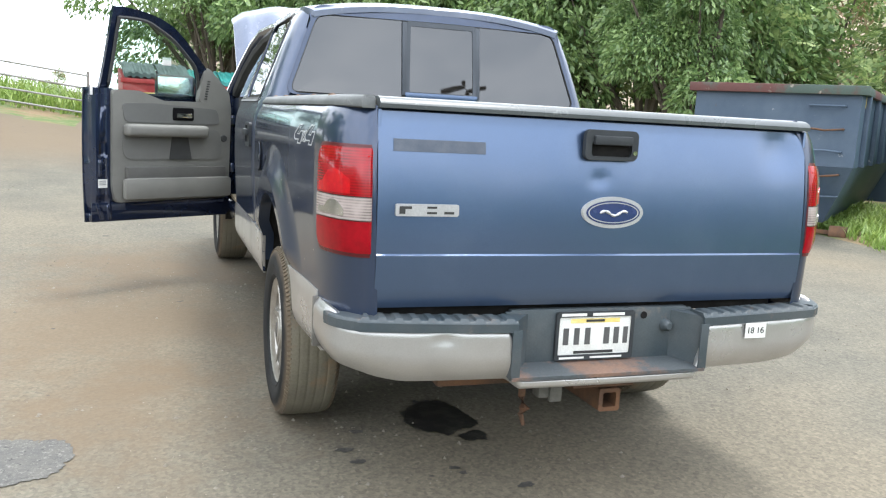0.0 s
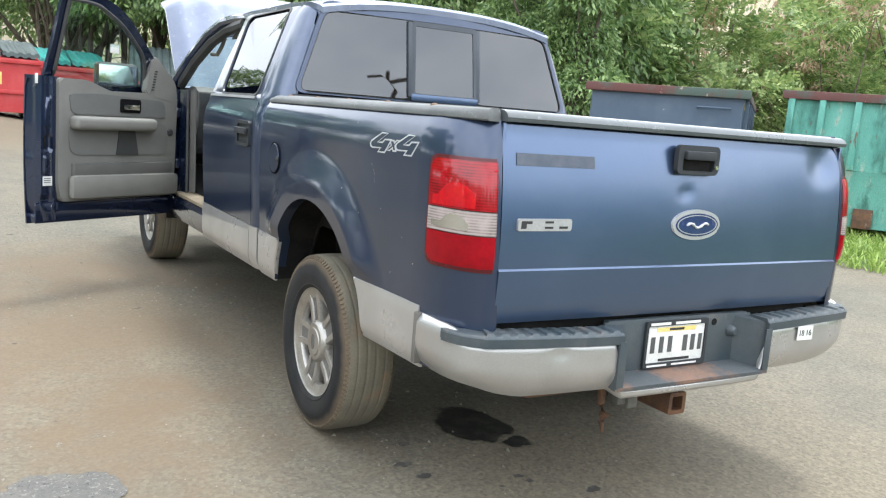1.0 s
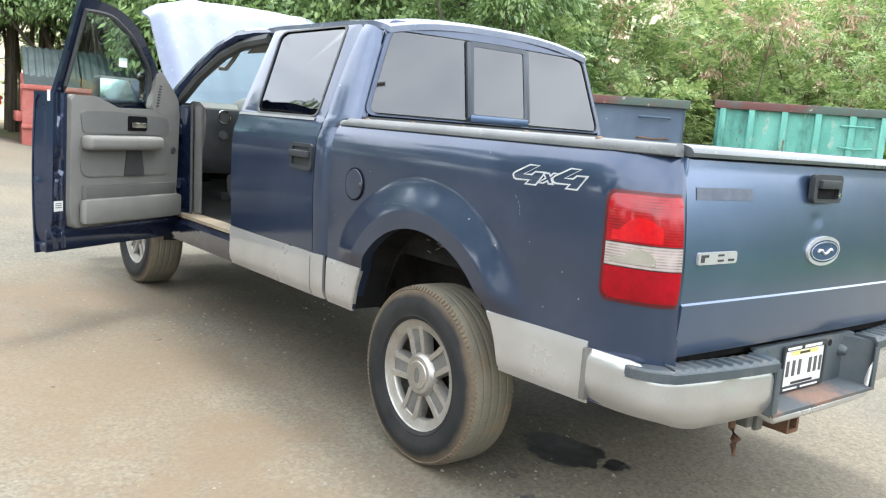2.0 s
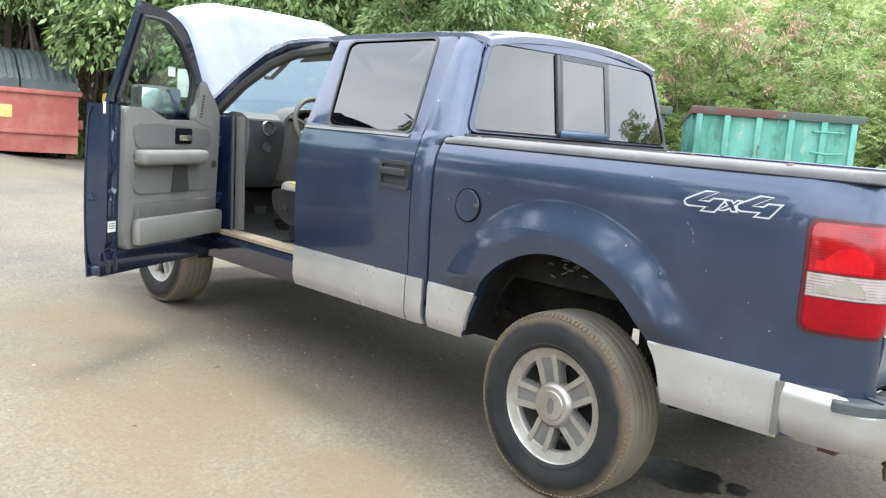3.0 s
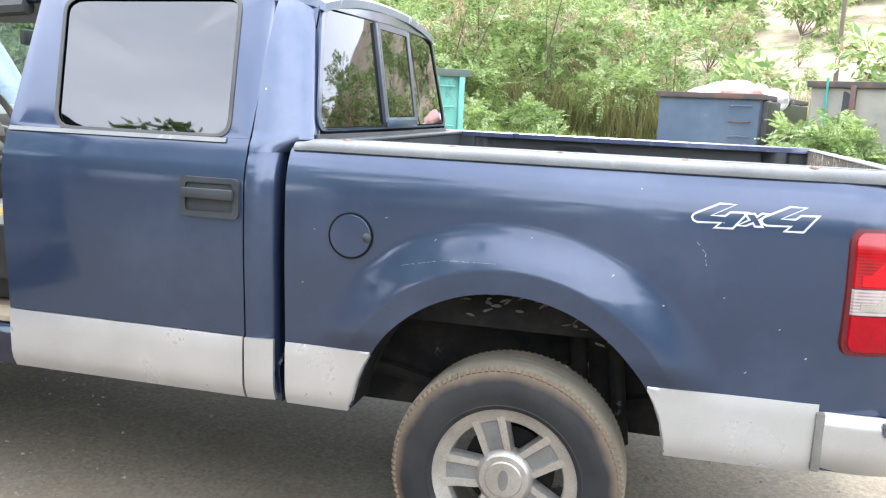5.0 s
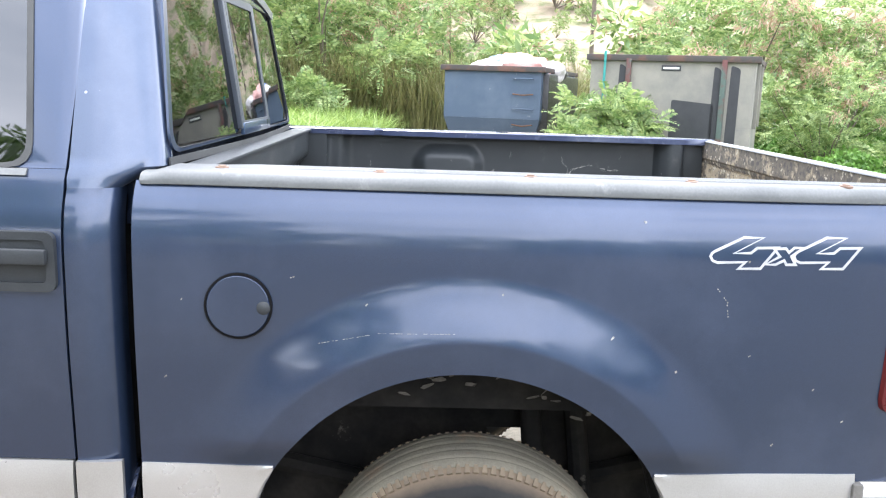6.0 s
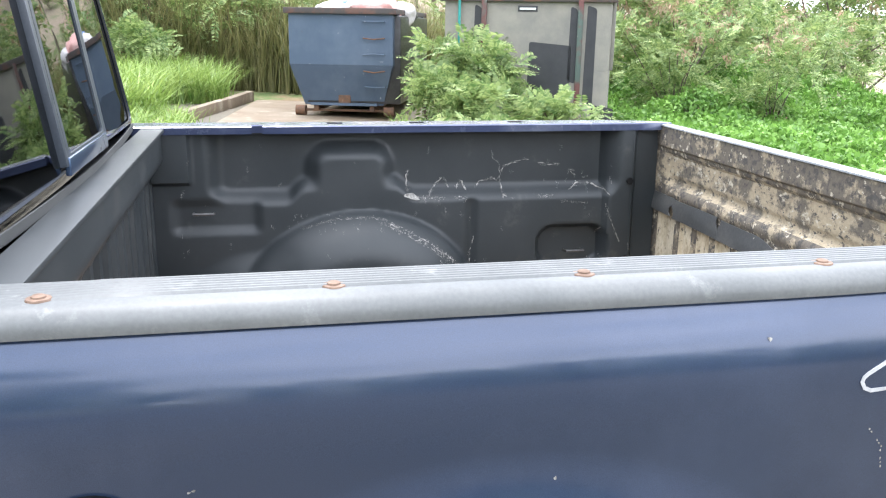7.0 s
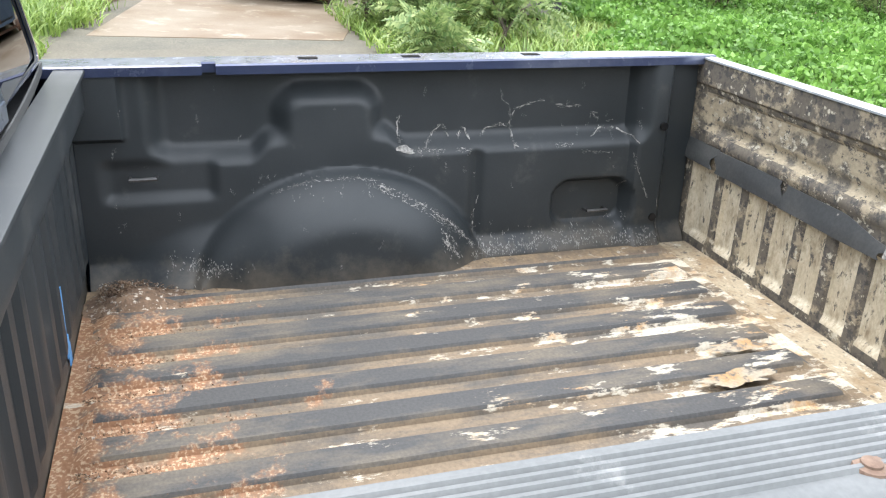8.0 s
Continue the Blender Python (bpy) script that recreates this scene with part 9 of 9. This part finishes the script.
for k, (x, y, h, sp, n) in enumerate(((12.2, -3.25, 1.75, 0.95, 420), (11.9, -2.35, 1.15, 0.55, 220), (11.0, -3.0, 0.9, 0.6, 200), (10.4, -4.1, 0.8, 0.6, 180), (19.0, 3.0, 1.6, 0.8, 260), (17.4, 4.4, 1.7, 0.8, 260), (9.2, -2.6, 0.5, 0.45, 140))):
    low_bush(30 + k, x, y, h, sp, n)


def field(name, label, category, seed, n, region, h, w, lean, mat):
    """Grass over a region; region(x, y) tells where it grows, inside a box."""
    rng = np.random.default_rng(seed)
    (x0, x1, y0, y1), inside = region
    p = np.stack([rng.uniform(x0, x1, n), rng.uniform(y0, y1, n)], 1)
    clump = rng.normal(size=(n, 2)) * 0.12
    p = np.round(p / 0.45) * 0.45 + clump * 1.3
    keep = np.array([inside(a, b) for a, b in p])
    p = p[keep]
    z = np.array([ground_z(a, b) for a, b in p])
    q = np.concatenate([p, z[:, None] - 0.02], 1)
    ob = new(name, quad_mesh(name, blade_quads(rng, q, h, w, lean), mat))
    return tagged(ob, label, category, kind="stuff")


field("verge_grass", "short green grass on the verge by the containers", "grass", 41, 9000, ((6.2, 9.5, 1.6, 7.5), lambda x, y: x > 6.4 + 0.25 * math.sin(y * 1.7) and y > 1.9), 0.22, 0.012, 0.7, LEAF_GRASS)
field("pad_edge_grass", "ragged green grass between the apron and its kerb", "grass", 47, 2600, ((9.6, 13.5, 1.55, 3.2), lambda x, y: y > 1.75 - 0.13 * (x - 10.6) + 0.15 * math.sin(x * 3.1) and (x > 10.3 or y > 2.1)), 0.42, 0.014, 0.9, LEAF_GRASS)
field("tall_grass", "bright green tall guinea grass beside the apron", "grass", 42, 16000, ((11.5, 22.5, 1.2, 6.8), lambda x, y: y > 2.9 - 0.21 * (x - 11.5) + 0.5 * math.sin(x * 1.3)), 1.0, 0.016, 0.9, LEAF_GRASS)
field("dry_reeds", "tall dry straw-coloured grass behind the container", "grass", 43, 11000, ((20.6, 25, -6, 6), lambda x, y: x > 20.8 + 0.6 * math.sin(y)), 2.5, 0.016, 0.45, LEAF_STRAW)
field("weeds", "low green weeds by the containers", "weeds", 44, 9000, ((8.6, 14, -12, -1.9), lambda x, y: x > 9.0 + 0.4 * math.sin(y * 1.3) and y < -2.0), 0.30, 0.016, 0.8, LEAF_GRASS)
field("fence_grass", "rough green grass along the pipe fence", "grass", 45, 7000, ((-26, -2.5, 18.4, 25), lambda x, y: True), 0.8, 0.02, 0.8, LEAF_GRASS)
field("thicket_grass", "rank green grass at the foot of the trees", "grass", 48, 7000, ((3.2, 9, 12.8, 20.5), lambda x, y: y > 16.9 - 0.62 * (x - 3.6) + 0.3 * math.sin(x * 2.3)), 0.75, 0.022, 0.9, LEAF_GRASS)
field("yard_edge_grass", "green grass at the yard's end by the bins", "grass", 46, 6000, ((3.6, 9, 13.5, 22), lambda x, y: y > 19.5 - 0.6 * (x - 3.6)), 0.7, 0.02, 0.8, LEAF_GRASS)


def creeper(name, label, seed, n, x0, x1, y0, y1, top):
    """A mound of broad-leaved vine."""
    rng = np.random.default_rng(seed)
    p = np.stack([rng.uniform(x0, x1, n), rng.uniform(y0, y1, n)], 1)
    z = np.array([ground_z(a, b) + top(a, b) * (0.55 + 0.5 * noise.noise((a * 0.9, b * 0.9, 2.0)) + 0.25 * noise.noise((a * 2.6, b * 2.6, 5.0))) for a, b in p])
    q = np.concatenate([p, (z + rng.uniform(-0.18, 0.08, n))[:, None]], 1)
    d = unit(rng.normal(size=(n, 3)) * 0.6 + np.array([-0.4, 0.2, 0.5]))
    ob = new(name, quad_mesh(name, leaf_quads(rng, q, d, 0.088, 0.42, 0.2), LEAF_VINE))
    return tagged(ob, label, "vine", kind="stuff")


creeper("vine_mound", "bright green creeping vine over scrub", 51, 56000, 9.6, 19.5, -13.5, -6.4, lambda x, y: 0.5 + 1.2 * smooth((x - 11) / 7) * smooth((-6.2 - y) / 3))

creeper("vine_edge", "low creeping vine along the yard's edge", 52, 34000, 5.4, 10.6, -12.5, -5.2, lambda x, y: 0.12 + 0.45 * smooth((x - 5.4) / 3.5) * smooth((-5.0 - y) / 1.5))

# undergrowth below the broadleaf trees: feathery bushes and tangles of bare twigs
for k, (x, y, s) in enumerate(((6.7, 15.6, 0.36), (5.6, 17.6, 0.42), (4.4, 19.8, 0.46), (7.6, 14.2, 0.32), (6.4, 18.8, 0.55), (5.0, 21.4, 0.55), (3.4, 22.4, 0.45))):
    put(shrubs[k % 4], False, x, y, s, k * 61, 0.1)


def bare_bush(seed, h, spread):
    """A leafless tangle: long arching twigs from a few feet, with side twigs."""
    rb = random.Random(seed)
    bm = bmesh.new()
    for k in range(70):
        a, lean, r0 = rb.uniform(0, 6.28), rb.uniform(0.2, 1.0), rb.uniform(0, 0.5 * spread)
        hh = h * rb.uniform(0.5, 1.05)
        p = [(r0 * math.cos(a) + lean * spread * t * t * math.cos(a + 0.4 * t), r0 * math.sin(a) + lean * spread * t * t * math.sin(a + 0.4 * t), hh * t * (1 - 0.25 * lean * t)) for t in lin(0, 1, 6)]
        tube(bm, p, [0.020, 0.017, 0.014, 0.011, 0.008, 0.004], 4)
        for j in (2, 3, 4):
            b, ln = rb.uniform(0, 6.28), rb.uniform(0.3, 0.8)
            x, y, z = p[j]
            tube(bm, [(x, y, z), (x + 0.5 * ln * math.cos(b), y + 0.5 * ln * math.sin(b), z + 0.3 * ln), (x + ln * math.cos(b), y + ln * math.sin(b), z + 0.35 * ln)], [0.009, 0.007, 0.003], 4)
    return tagged(part("bare_bush", bm, TWIG_BROWN), "brown leafless tangle of twigs under the trees", "shrub", "bare bushes")


TWIG_BROWN = surface("dry_brown_twig", (0.16, 0.115, 0.078), (0.25, 0.19, 0.13), 0.9, 0, 5, 60, 0.2)
bushes = [bare_bush(3, 3.6, 1.1), bare_bush(4, 3.0, 1.3)]
for k, (x, y, s) in enumerate(((6.1, 16.8, 1.0), (5.2, 18.9, 1.0), (7.1, 15.0, 0.9), (4.0, 21.2, 1.1), (6.0, 20.2, 1.2))):
    put(bushes[k % 2], k < 2, x, y, s, k * 83, 0.05)

# utility poles: one on the hillside, one down the road behind the viewer
def pole(x, y, h, lab, arm):
    thing = empty("utility_pole", lab, "utility pole", "utility poles")
    g = ground_z(x, y)
    bm = bmesh.new()
    tube(bm, [(x, y, g - 0.3), (x, y, g + h)], [0.10, 0.07], 10)
    part("pole_shaft", bm, BARK, thing)
    if arm:
        for dz in (0.25,):
            boxes("crossarm", [((x, y, g + h - dz), (1.7, 0.06, 0.08), 0.01, Matrix.Rotation(radians(35), 4, "Z"))], BARK, thing)
    return thing


pole(34.0, -6.8, 9.0, "dark wooden utility pole on the scrubby hillside", False)
pole(5.4, -12.0, 6.5, "wooden utility pole with crossarms by the road", True)


# far scrub on the hillside
def far_shrub(seed):
    rng = np.random.default_rng(seed + 700)
    blobs = [(rng.uniform(-1.2, 1.2), rng.uniform(-1.2, 1.2), rng.uniform(0.5, 2.2), rng.uniform(0.5, 0.9)) for _ in range(7)]
    return plant("hillside_shrub", "far scrubby bush on the hillside", "shrub", "hillside shrubs", seed, blobs, [("crown", LEAF_KOA, lambda r, b: leaf_quads(r, *blob_points(r, b, 1300, 0.5), 0.34, 0.16, 0.3)), ("dry_twig", LEAF_DRY, lambda r, b: leaf_quads(r, *blob_points(r, b, 260, 0.8), 0.34, 0.10, 0.3))], 0.05)


rf = random.Random(9)
spots = []
while len(spots) < 75:
    x, y = rf.uniform(25, 62), rf.uniform(-20, 24)
    if -0.31 < math.atan2(y, x + 2.8) < -0.11 and rf.random() < 0.7:
        continue
    spots.append((x, y, rf.uniform(0.7, 1.5)))
scatter([far_shrub(1), far_shrub(2)], spots)
